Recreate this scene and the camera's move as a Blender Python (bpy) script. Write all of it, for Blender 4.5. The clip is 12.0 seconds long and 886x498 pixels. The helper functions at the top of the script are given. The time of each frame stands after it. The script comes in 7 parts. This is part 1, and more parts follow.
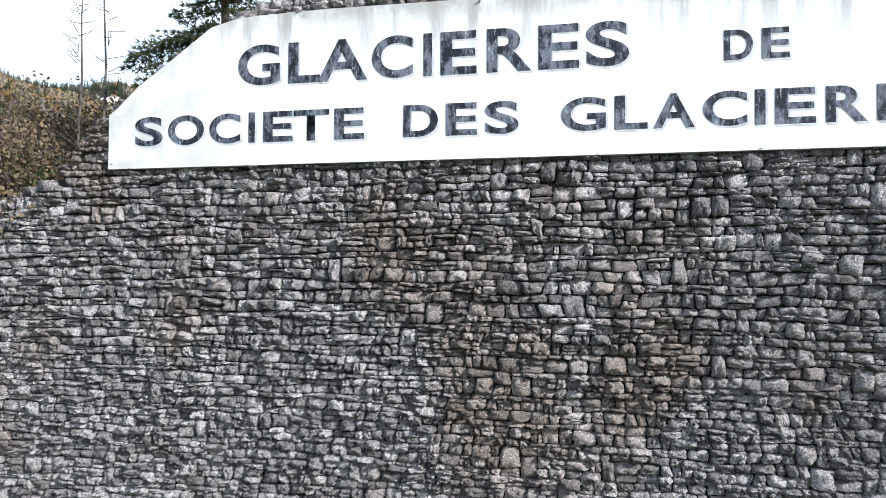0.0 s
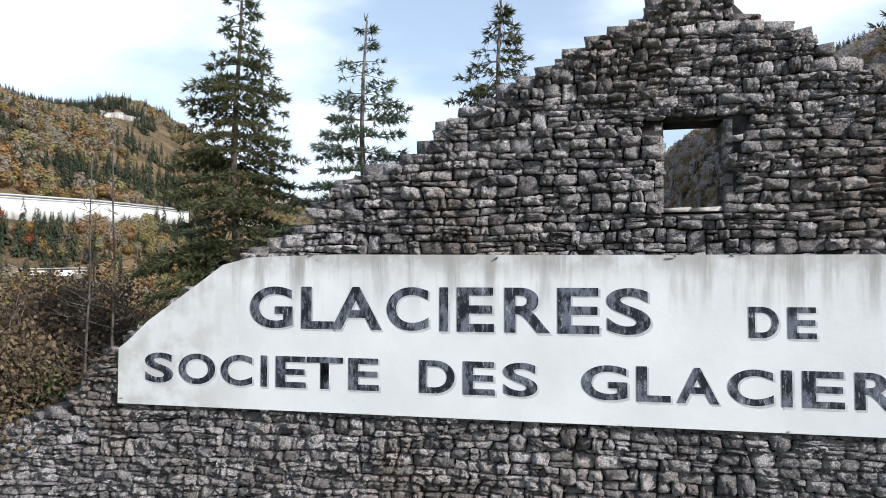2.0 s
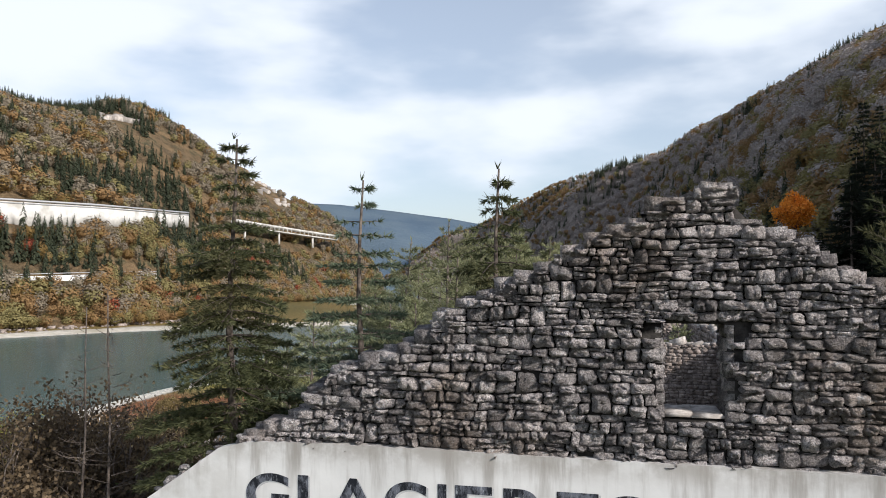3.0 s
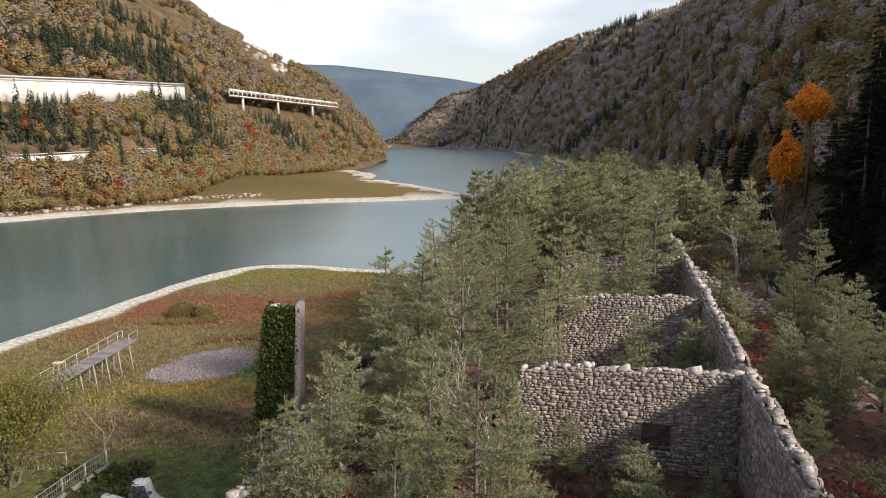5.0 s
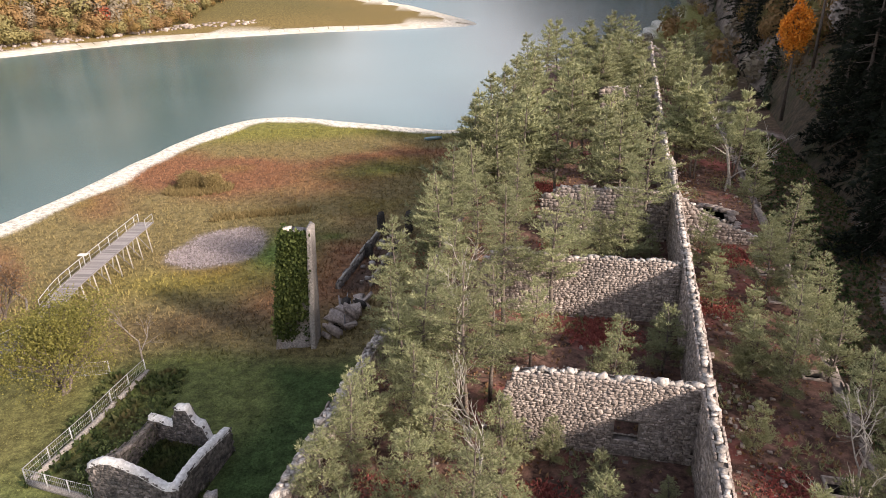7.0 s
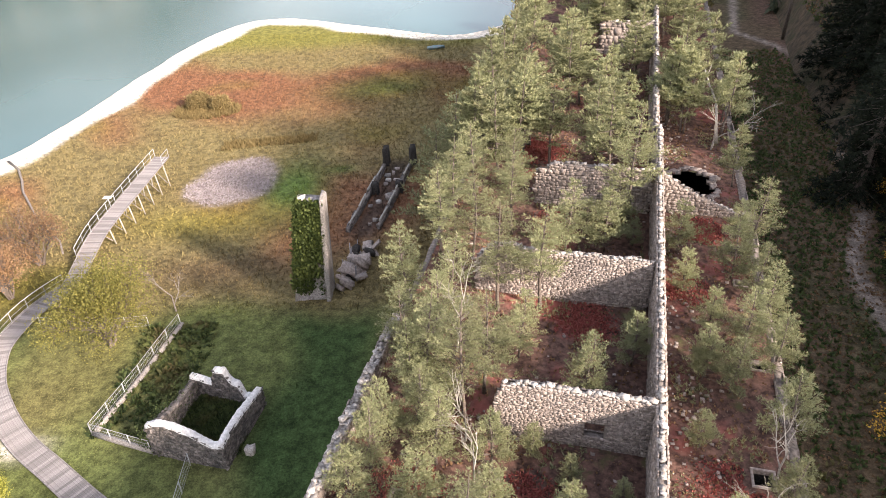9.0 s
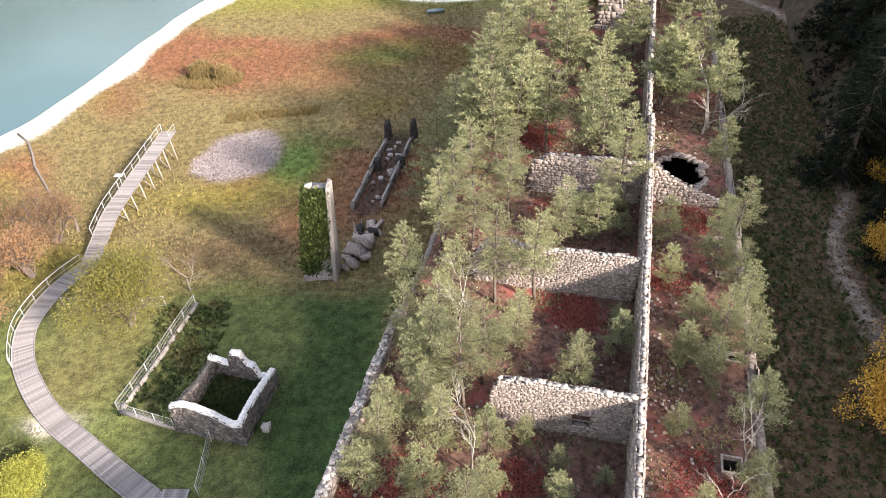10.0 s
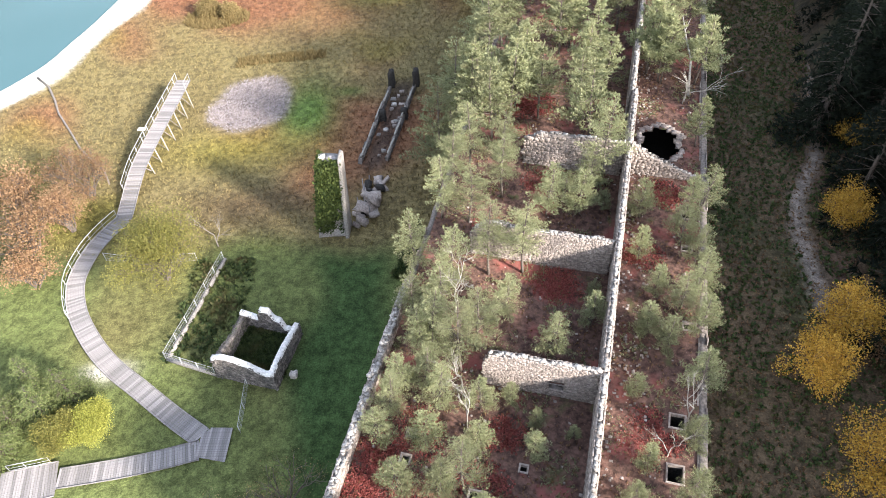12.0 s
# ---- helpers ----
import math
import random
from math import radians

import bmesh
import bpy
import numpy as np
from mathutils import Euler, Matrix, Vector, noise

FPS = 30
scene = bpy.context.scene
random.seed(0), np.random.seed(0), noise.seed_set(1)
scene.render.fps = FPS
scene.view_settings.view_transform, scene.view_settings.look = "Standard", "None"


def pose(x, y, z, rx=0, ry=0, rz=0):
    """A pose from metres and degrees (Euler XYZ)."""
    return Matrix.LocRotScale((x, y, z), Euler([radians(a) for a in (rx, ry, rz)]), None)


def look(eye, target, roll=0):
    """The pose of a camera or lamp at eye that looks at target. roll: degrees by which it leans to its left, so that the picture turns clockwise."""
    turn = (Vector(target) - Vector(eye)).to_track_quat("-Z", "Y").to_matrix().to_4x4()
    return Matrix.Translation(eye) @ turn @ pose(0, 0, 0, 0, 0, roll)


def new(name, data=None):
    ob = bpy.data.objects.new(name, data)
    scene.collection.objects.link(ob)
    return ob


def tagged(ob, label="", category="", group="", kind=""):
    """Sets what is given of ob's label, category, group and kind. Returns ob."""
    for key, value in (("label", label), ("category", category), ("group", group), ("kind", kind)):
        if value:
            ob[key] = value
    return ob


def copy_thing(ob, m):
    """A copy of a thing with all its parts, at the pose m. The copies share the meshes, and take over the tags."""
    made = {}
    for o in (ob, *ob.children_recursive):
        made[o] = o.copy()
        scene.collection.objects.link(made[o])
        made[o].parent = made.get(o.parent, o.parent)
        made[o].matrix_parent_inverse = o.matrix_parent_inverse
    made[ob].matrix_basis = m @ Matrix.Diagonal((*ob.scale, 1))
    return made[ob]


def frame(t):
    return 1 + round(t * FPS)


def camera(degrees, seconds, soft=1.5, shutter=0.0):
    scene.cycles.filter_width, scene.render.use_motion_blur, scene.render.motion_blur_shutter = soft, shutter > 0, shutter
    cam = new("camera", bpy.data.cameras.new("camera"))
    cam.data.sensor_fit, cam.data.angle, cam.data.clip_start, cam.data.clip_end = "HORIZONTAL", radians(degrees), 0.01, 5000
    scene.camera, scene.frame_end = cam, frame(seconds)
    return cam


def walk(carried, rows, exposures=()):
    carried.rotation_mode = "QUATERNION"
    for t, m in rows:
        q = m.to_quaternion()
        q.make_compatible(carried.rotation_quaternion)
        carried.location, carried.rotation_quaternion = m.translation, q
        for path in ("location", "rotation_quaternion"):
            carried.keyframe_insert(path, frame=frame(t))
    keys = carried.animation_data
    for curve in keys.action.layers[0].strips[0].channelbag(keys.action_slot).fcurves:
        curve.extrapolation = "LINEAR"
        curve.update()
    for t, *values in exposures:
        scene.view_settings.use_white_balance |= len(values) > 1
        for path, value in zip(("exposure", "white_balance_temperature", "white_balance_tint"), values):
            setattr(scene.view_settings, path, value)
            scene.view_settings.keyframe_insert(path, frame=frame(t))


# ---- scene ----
cam = camera(63.1, 12.0, soft=0.9)

PATH = [
    (0, (0.095, 0.137, 5.694), (0.075, 2.136, 5.749), 0.4),
    (0.5, (0.059, 0.195, 6.204), (0.036, 2.193, 6.293), 0.5),
    (1, (0.011, 0.197, 6.918), (-0.013, 2.195, 7.004), 0.3),
    (1.5, (-0.035, 0.207, 7.59), (-0.061, 2.205, 7.674), 0.3),
    (2, (-0.07, 0.218, 8.499), (-0.099, 2.216, 8.58), 0.1),
    (2.5, (-0.07, 0.228, 9.562), (-0.1, 2.227, 9.639), -0.1),
    (3, (-0.036, 0.241, 10.713), (-0.066, 2.239, 10.787), -0.2),
    (3.2, (-0.028, 0.223, 11.088), (-0.058, 2.221, 11.172), 0.5),
    (4.8, (-0.426, 1.237, 15.624), (-0.464, 3.22, 15.366), -0.9),
    (5, (-0.409, 1.16, 16.25), (-0.45, 3.136, 15.942), -0.9),
    (5.5, (-0.385, 1.122, 17.951), (-0.427, 3.074, 17.518), -0.9),
    (6, (-0.33, 1.063, 19.827), (-0.376, 2.981, 19.263), -1.0),
    (6.5, (-0.319, 0.917, 21.862), (-0.368, 2.798, 21.183), -1.1),
    (7, (-0.327, 0.725, 24.32), (-0.377, 2.558, 23.521), -1.1),
    (7.2, (-0.299, 0.648, 25.262), (-0.35, 2.46, 24.416), -1.2),
    (8.8, (-0.022, 0.333, 32.351), (-0.087, 2.0, 31.249), -1.7),
    (9, (0.038, 0.142, 33.269), (-0.027, 1.793, 32.143), -1.7),
    (9.5, (0.064, -0.088, 35.377), (-0.001, 1.521, 34.191), -1.8),
    (10, (0.112, -0.318, 37.718), (0.046, 1.241, 36.467), -1.9),
    (10.5, (0.154, -0.503, 39.832), (0.087, 1.009, 38.525), -2.0),
    (11, (0.239, -0.736, 42.385), (0.17, 0.722, 41.018), -2.1),
    (11.5, (0.348, -1.004, 44.7), (0.277, 0.405, 43.282), -2.3),
    (12, (0.456, -1.278, 47.246), (0.384, 0.073, 45.773), -2.4),
]

EXPOSURES = [(0.0, 0.75, 5700, 8), (1.0, 0.62, 5750, 9), (1.8, 0.3, 5850, 9), (2.4, 0.05, 6000, 10), (3.2, -0.05, 6400, 12), (5.0, 0.12, 6900, 15), (5.6, 0.34, 7000, 16), (7.2, 0.8, 7200, 19), (9.0, 1.4, 7200, 19), (10.5, 1.55, 6800, 14), (12.0, 1.7, 6450, 11)]
walk(cam, [(t, look(eye, target, roll)) for t, eye, target, roll in PATH], EXPOSURES)

# ---- light ----
SUN_AZ, SUN_EL = radians(128.0), radians(28.0)   # clockwise from +y, over the ridge behind and to the side
world = bpy.data.worlds.new("sky")
world.use_nodes = True
scene.world = world
wn, wl = world.node_tree.nodes, world.node_tree.links
wn.clear()
sky = wn.new("ShaderNodeTexSky")
sky.sky_type, sky.sun_disc = "NISHITA", False
sky.sun_elevation, sky.sun_rotation = SUN_EL, SUN_AZ
sky.air_density, sky.dust_density = 1.0, 1.5
wcoord = wn.new("ShaderNodeTexCoord")
wmap = wn.new("ShaderNodeMapping")
wmap.inputs["Scale"].default_value = (1.6, 1.6, 4.5)
wl.new(wcoord.outputs["Generated"], wmap.inputs["Vector"])
wnoise = wn.new("ShaderNodeTexNoise")
wnoise.inputs["Scale"].default_value, wnoise.inputs["Detail"].default_value = 1.7, 5
wnoise.inputs["Roughness"].default_value = 0.45
wl.new(wmap.outputs["Vector"], wnoise.inputs["Vector"])
wramp = wn.new("ShaderNodeMapRange")
wramp.interpolation_type = "SMOOTHSTEP"
wramp.inputs["From Min"].default_value, wramp.inputs["From Max"].default_value = 0.40, 0.60
wramp.inputs["To Min"].default_value, wramp.inputs["To Max"].default_value = 0.35, 1.0
wl.new(wnoise.outputs["Fac"], wramp.inputs["Value"])
wmix = wn.new("ShaderNodeMix")
wmix.data_type = "RGBA"
wsep = wn.new("ShaderNodeSeparateXYZ")     # the cloud thins out overhead
wl.new(wcoord.outputs["Generated"], wsep.inputs["Vector"])
wthin = wn.new("ShaderNodeMapRange")
wthin.interpolation_type = "SMOOTHSTEP"
wthin.inputs["From Min"].default_value, wthin.inputs["From Max"].default_value = 0.3, 0.75
wthin.inputs["To Min"].default_value, wthin.inputs["To Max"].default_value = 1.0, 0.2
wl.new(wsep.outputs["Z"], wthin.inputs["Value"])
wcover = wn.new("ShaderNodeMath")
wcover.operation = "MULTIPLY"
wl.new(wramp.outputs["Result"], wcover.inputs[0])
wl.new(wthin.outputs["Result"], wcover.inputs[1])
wl.new(wcover.outputs["Value"], wmix.inputs["Factor"])
wl.new(sky.outputs["Color"], wmix.inputs["A"])
wmix.inputs["B"].default_value = (6.5, 6.9, 7.3, 1)
wbg = wn.new("ShaderNodeBackground")
wbg.inputs["Strength"].default_value = 0.15
wl.new(wmix.outputs["Result"], wbg.inputs["Color"])
wout = wn.new("ShaderNodeOutputWorld")
wl.new(wbg.outputs["Background"], wout.inputs["Surface"])

sun = new("sun", bpy.data.lights.new("sun", "SUN"))
sun.data.energy, sun.data.angle, sun.data.color = 5.0, radians(6.0), (1.0, 0.94, 0.86)
SUN_TO = Vector((math.sin(SUN_AZ) * math.cos(SUN_EL), math.cos(SUN_AZ) * math.cos(SUN_EL), math.sin(SUN_EL)))
sun.matrix_world = look(SUN_TO * 100, (0, 0, 0))

# ---- materials ----


class Nodes:
    """A short way to wire a node material."""

    def __init__(self, name, rough=0.9, spec=0.25, metal=0.0):
        self.mat = bpy.data.materials.new(name)
        self.mat.use_nodes = True
        self.tree = self.mat.node_tree
        self.bsdf = self.tree.nodes["Principled BSDF"]
        self.bsdf.inputs["Roughness"].default_value = rough
        self.bsdf.inputs["Specular IOR Level"].default_value = spec
        self.bsdf.inputs["Metallic"].default_value = metal
        self.pos = self.tree.nodes.new("ShaderNodeNewGeometry")
        self.objinfo = self.tree.nodes.new("ShaderNodeObjectInfo")
        self.local = self.tree.nodes.new("ShaderNodeTexCoord").outputs["Object"]

    def put(self, socket, value):
        if isinstance(value, bpy.types.NodeSocket):
            self.tree.links.new(value, socket)
        elif isinstance(value, (tuple, list)) and len(value) == 3 and socket.type == "RGBA":
            socket.default_value = (*value, 1)
        else:
            socket.default_value = value

    def noise(self, scale, detail=4, rough=0.55, stretch=None, kind="Fac", vector=None):
        n = self.tree.nodes.new("ShaderNodeTexNoise")
        n.inputs["Scale"].default_value, n.inputs["Detail"].default_value, n.inputs["Roughness"].default_value = scale, detail, rough
        source = vector or self.pos.outputs["Position"]
        if stretch:
            m = self.tree.nodes.new("ShaderNodeMapping")
            m.inputs["Scale"].default_value = stretch
            self.tree.links.new(source, m.inputs["Vector"])
            source = m.outputs["Vector"]
        self.tree.links.new(source, n.inputs["Vector"])
        return n.outputs[kind]

    def voronoi(self, scale, out="Distance", feature="F1"):
        n = self.tree.nodes.new("ShaderNodeTexVoronoi")
        n.feature = feature
        n.inputs["Scale"].default_value = scale
        self.tree.links.new(self.pos.outputs["Position"], n.inputs["Vector"])
        return n.outputs[out]

    def span(self, value, a, b, lo=0.0, hi=1.0):
        n = self.tree.nodes.new("ShaderNodeMapRange")
        n.interpolation_type = "SMOOTHSTEP"
        for key, v in (("From Min", a), ("From Max", b), ("To Min", lo), ("To Max", hi)):
            n.inputs[key].default_value = v
        self.put(n.inputs["Value"], value)
        return n.outputs["Result"]

    def mix(self, fac, a, b, blend="MIX"):
        n = self.tree.nodes.new("ShaderNodeMix")
        n.data_type, n.blend_type = "RGBA", blend
        self.put(n.inputs["Factor"], fac)
        self.put(n.inputs["A"], a)
        self.put(n.inputs["B"], b)
        return n.outputs["Result"]

    def math(self, op, a, b=0.5):
        n = self.tree.nodes.new("ShaderNodeMath")
        n.operation = op
        self.put(n.inputs[0], a)
        self.put(n.inputs[1], b)
        return n.outputs[0]

    def attribute(self, name):
        n = self.tree.nodes.new("ShaderNodeAttribute")
        n.attribute_name = name
        return n.outputs["Color"]

    def color(self, c):
        self.put(self.bsdf.inputs["Base Color"], c)
        return self

    def bump(self, height, strength=0.5, distance=0.02):
        n = self.tree.nodes.new("ShaderNodeBump")
        n.inputs["Strength"].default_value, n.inputs["Distance"].default_value = strength, distance
        self.put(n.inputs["Height"], height)
        self.tree.links.new(n.outputs["Normal"], self.bsdf.inputs["Normal"])
        return self


def grain(name, dark, light, scale, rough=0.9, spec=0.25, by_piece=True, bump=0.4, distance=0.02, tint=None, tint_scale=0.4):
    """A two-scale mottled surface that differs from piece to piece."""
    k = Nodes(name, rough, spec)
    c = k.mix(k.span(k.noise(scale, 6, 0.6), 0.3, 0.72), dark, light)
    if tint:
        c = k.mix(k.span(k.noise(tint_scale, 3), 0.48, 0.68), c, tint)
    if by_piece:
        both = k.math("FRACT", k.math("ADD", k.pos.outputs["Random Per Island"], k.objinfo.outputs["Random"]), 0)
        v = k.span(both, 0.0, 1.0, 0.62, 1.25)
        c = k.mix(1.0, c, v, "MULTIPLY")
    k.color(c)
    if bump:
        k.bump(k.noise(scale * 2.2, 5, 0.65), bump, distance)
    return k.mat


STONE = Nodes("limestone", 0.92, 0.2)
_v = STONE.math("FRACT", STONE.math("ADD", STONE.pos.outputs["Random Per Island"], STONE.objinfo.outputs["Random"]), 0)
_c = STONE.mix(STONE.span(STONE.noise(6.0, 7, 0.75), 0.4, 0.6), (0.40, 0.362, 0.358), (0.80, 0.735, 0.72))
_c = STONE.mix(STONE.span(_v, 0.0, 1.0, 0.0, 0.3), _c, (0.30, 0.275, 0.25))
_c = STONE.mix(STONE.span(STONE.noise(0.55, 4), 0.5, 0.7, 0.0, 0.75), _c, (0.42, 0.33, 0.26))
_c = STONE.mix(STONE.span(STONE.noise(13.0, 5, 0.7), 0.54, 0.66, 0.0, 0.7), _c, (0.09, 0.086, 0.088))
_c = STONE.mix(STONE.span(STONE.noise(9.0, 5, 0.7), 0.56, 0.68, 0.0, 0.8), _c, (0.72, 0.70, 0.68))
_c = STONE.mix(1.0, _c, STONE.span(STONE.math("FRACT", STONE.math("MULTIPLY", _v, 7.31), 0), 0, 1, 0.6, 1.35), "MULTIPLY")
_c = STONE.mix(1.0, _c, STONE.span(STONE.noise(48.0, 4, 0.75), 0.36, 0.64, 0.8, 1.25), "MULTIPLY")
STONE.color(_c).bump(STONE.math("ADD", STONE.noise(17.0, 8, 0.72), STONE.noise(60.0, 3, 0.6)), 1.0, 0.16)
STONE = STONE.mat
WARM = Nodes("warm_rubble", 0.93, 0.18)
_v = WARM.math("FRACT", WARM.math("ADD", WARM.pos.outputs["Random Per Island"], WARM.objinfo.outputs["Random"]), 0)
_c = WARM.mix(WARM.span(WARM.noise(5.0, 6, 0.7), 0.36, 0.64), (0.25, 0.205, 0.18), (0.47, 0.40, 0.355))
_c = WARM.mix(WARM.span(WARM.noise(0.5, 4), 0.5, 0.7, 0.0, 0.6), _c, (0.22, 0.19, 0.175))
_c = WARM.mix(WARM.span(WARM.noise(14.0, 5, 0.75), 0.57, 0.68, 0.0, 0.55), _c, (0.12, 0.105, 0.096))
_c = WARM.mix(1.0, _c, WARM.span(_v, 0, 1, 0.76, 1.2), "MULTIPLY")
WARM.color(_c).bump(WARM.noise(15.0, 7, 0.7), 0.9, 0.08)
WARM = WARM.mat
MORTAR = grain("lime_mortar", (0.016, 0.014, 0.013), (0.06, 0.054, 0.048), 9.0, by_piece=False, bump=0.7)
PALE_MORTAR = grain("weathered_pale_mortar", (0.12, 0.10, 0.088), (0.28, 0.24, 0.21), 6.0, by_piece=False, bump=0.7, distance=0.04)
HUT_STONE = grain("dark_weathered_render", (0.10, 0.09, 0.082), (0.27, 0.235, 0.215), 4.0, bump=0.8, distance=0.05, tint=(0.09, 0.085, 0.08), tint_scale=0.9)
BLEACHED = grain("bleached_lime_coping", (0.52, 0.50, 0.47), (0.80, 0.78, 0.75), 5.0, by_piece=False, bump=0.6, distance=0.04)
CAP = grain("weathered_cap_stone", (0.25, 0.222, 0.20), (0.56, 0.515, 0.47), 9.0, bump=0.6, distance=0.03)

PLASTER = Nodes("painted_plaster", 0.75, 0.25)
_c = PLASTER.mix(PLASTER.span(PLASTER.noise(1.1, 5, 0.6), 0.3, 0.75), (0.67, 0.665, 0.65), (0.77, 0.765, 0.75))
_run = PLASTER.noise(1.0, 5, 0.65, stretch=(4.5, 4.5, 0.45))
_xyz = PLASTER.tree.nodes.new("ShaderNodeSeparateXYZ")
PLASTER.tree.links.new(PLASTER.local, _xyz.inputs["Vector"])
_high = PLASTER.span(_xyz.outputs["Z"], 7.35, 8.4, 0.0, 1.0)
_c = PLASTER.mix(PLASTER.math("MULTIPLY", PLASTER.span(_run, 0.43, 0.68), _high), _c, (0.33, 0.31, 0.285))
_c = PLASTER.mix(PLASTER.math("MULTIPLY", PLASTER.span(PLASTER.noise(1.6, 5, 0.65), 0.36, 0.6, 0.1, 0.8), PLASTER.span(_xyz.outputs["Z"], 8.0, 8.36)), _c, (0.34, 0.315, 0.285))
_c = PLASTER.mix(PLASTER.math("MULTIPLY", PLASTER.span(_xyz.outputs["X"], -5.6, -7.6), PLASTER.span(PLASTER.noise(2.6, 5, 0.6), 0.35, 0.62, 0.0, 0.6)), _c, (0.42, 0.40, 0.36))
_c = PLASTER.mix(PLASTER.span(PLASTER.noise(13.0, 5, 0.7), 0.66, 0.78, 0.0, 0.5), _c, (0.5, 0.49, 0.46))
PLASTER.color(_c).bump(PLASTER.noise(22.0, 5), 0.25, 0.006)
PLASTER = PLASTER.mat

LETTER = Nodes("faded_letter_paint", 0.7, 0.3)
_c = LETTER.mix(LETTER.span(LETTER.noise(7.0, 7, 0.75, stretch=(1, 1, 0.45)), 0.44, 0.60), (0.010, 0.012, 0.018), (0.14, 0.15, 0.18))
_c = LETTER.mix(LETTER.span(LETTER.noise(26.0, 6, 0.7, stretch=(1, 1, 0.3)), 0.56, 0.68, 0.0, 0.8), _c, (0.34, 0.36, 0.39))
LETTER.color(_c)
LETTER = LETTER.mat
LETTER_EDGE = grain("pale_letter_shade", (0.42, 0.43, 0.44), (0.62, 0.62, 0.62), 9.0, by_piece=False, bump=0.0)


def foliage(name, dark, light, accent=None, rough=0.65, share=(0.55, 0.75)):
    k = Nodes(name, rough, 0.2)
    r = k.pos.outputs["Random Per Island"]
    c = k.mix(r, dark, light)
    if accent:
        c = k.mix(k.span(k.noise(0.35, 3, vector=k.local), *share), c, accent)
    tree = k.span(k.objinfo.outputs["Random"], 0, 1, 0.8, 1.2)
    c = k.mix(1.0, c, tree, "MULTIPLY")
    k.color(c)
    thin = k.tree.nodes.new("ShaderNodeBsdfTranslucent")
    k.tree.links.new(c, thin.inputs["Color"])
    both = k.tree.nodes.new("ShaderNodeMixShader")
    both.inputs["Fac"].default_value = 0.35
    k.tree.links.new(k.bsdf.outputs["BSDF"], both.inputs[1])
    k.tree.links.new(thin.outputs["BSDF"], both.inputs[2])
    k.tree.links.new(both.outputs["Shader"], k.tree.nodes["Material Output"].inputs["Surface"])
    return k.mat


GROUND = Nodes("ground_cover", 0.95, 0.12)
_t = GROUND.attribute("tint")
_c = GROUND.mix(1.0, _t, GROUND.span(GROUND.noise(1.3, 6, 0.68), 0.28, 0.74, 0.5, 1.45), "MULTIPLY")
_c = GROUND.mix(1.0, _c, GROUND.span(GROUND.noise(7.0, 5, 0.7), 0.3, 0.72, 0.6, 1.35), "MULTIPLY")
GROUND.color(_c).bump(GROUND.noise(4.5, 6, 0.7), 0.8, 0.18)
GROUND = GROUND.mat

HILL = Nodes("wooded_slope", 0.95, 0.1)
_c = HILL.mix(HILL.span(HILL.noise(0.02, 6, 0.65), 0.38, 0.62), (0.135, 0.10, 0.06), (0.23, 0.155, 0.085))
_c = HILL.mix(HILL.span(HILL.noise(0.09, 6, 0.7), 0.5, 0.66), _c, (0.10, 0.095, 0.055))
_c = HILL.mix(1.0, _c, HILL.span(HILL.noise(0.3, 4, 0.7), 0.3, 0.7, 0.65, 1.3), "MULTIPLY")
HILL.color(_c).bump(HILL.noise(0.16, 6, 0.7), 1.0, 5.0)
HILL = HILL.mat
# right slope's ground, greyed and paled to stand in for haze
HAZED_FLOOR = Nodes("haze_paled_slope", 0.95, 0.1)
_c = HAZED_FLOOR.mix(HAZED_FLOOR.span(HAZED_FLOOR.noise(0.03, 6, 0.65), 0.38, 0.62), (0.15, 0.125, 0.105), (0.28, 0.235, 0.205))
_c = HAZED_FLOOR.mix(1.0, _c, HAZED_FLOOR.span(HAZED_FLOOR.noise(0.3, 4, 0.7), 0.3, 0.7, 0.65, 1.3), "MULTIPLY")
HAZED_FLOOR.color(_c).bump(HAZED_FLOOR.noise(0.16, 6, 0.7), 1.0, 5.0)
HAZED_FLOOR = HAZED_FLOOR.mat
# the near slope's deep shade is put into this dark ground colour
SHADE_FLOOR = grain("shade_darkened_floor", (0.04, 0.032, 0.021), (0.12, 0.086, 0.052), 0.9, by_piece=False, bump=0.9, distance=0.4, tint=(0.05, 0.05, 0.022), tint_scale=0.25)

# blue of distance haze is painted into the ridge's base colour
FARHILL = Nodes("far_haze_blue_forest", 0.95, 0.1)
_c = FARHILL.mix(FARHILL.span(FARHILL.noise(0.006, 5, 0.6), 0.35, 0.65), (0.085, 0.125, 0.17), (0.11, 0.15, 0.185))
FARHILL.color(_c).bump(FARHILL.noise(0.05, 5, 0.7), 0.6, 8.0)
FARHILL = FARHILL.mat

WATER = Nodes("lake_water", 0.2, 0.5)
WATER.color(WATER.mix(WATER.span(WATER.noise(0.012, 3), 0.4, 0.65), (0.032, 0.086, 0.088), (0.058, 0.126, 0.136)))
WATER.bump(WATER.noise(0.5, 4, 0.55), 0.05, 0.04)
WATER = WATER.mat

LITTER = Nodes("leaf_litter", 0.95, 0.1)
_c = LITTER.mix(LITTER.span(LITTER.noise(2.2, 7, 0.7), 0.32, 0.7), (0.045, 0.028, 0.023), (0.20, 0.115, 0.09))
_c = LITTER.mix(LITTER.span(LITTER.noise(0.24, 4, 0.6), 0.54, 0.68, 0.0, 0.8), _c, (0.30, 0.10, 0.085))
_c = LITTER.mix(LITTER.span(LITTER.noise(0.45, 4, 0.6), 0.60, 0.72), _c, (0.10, 0.10, 0.045))
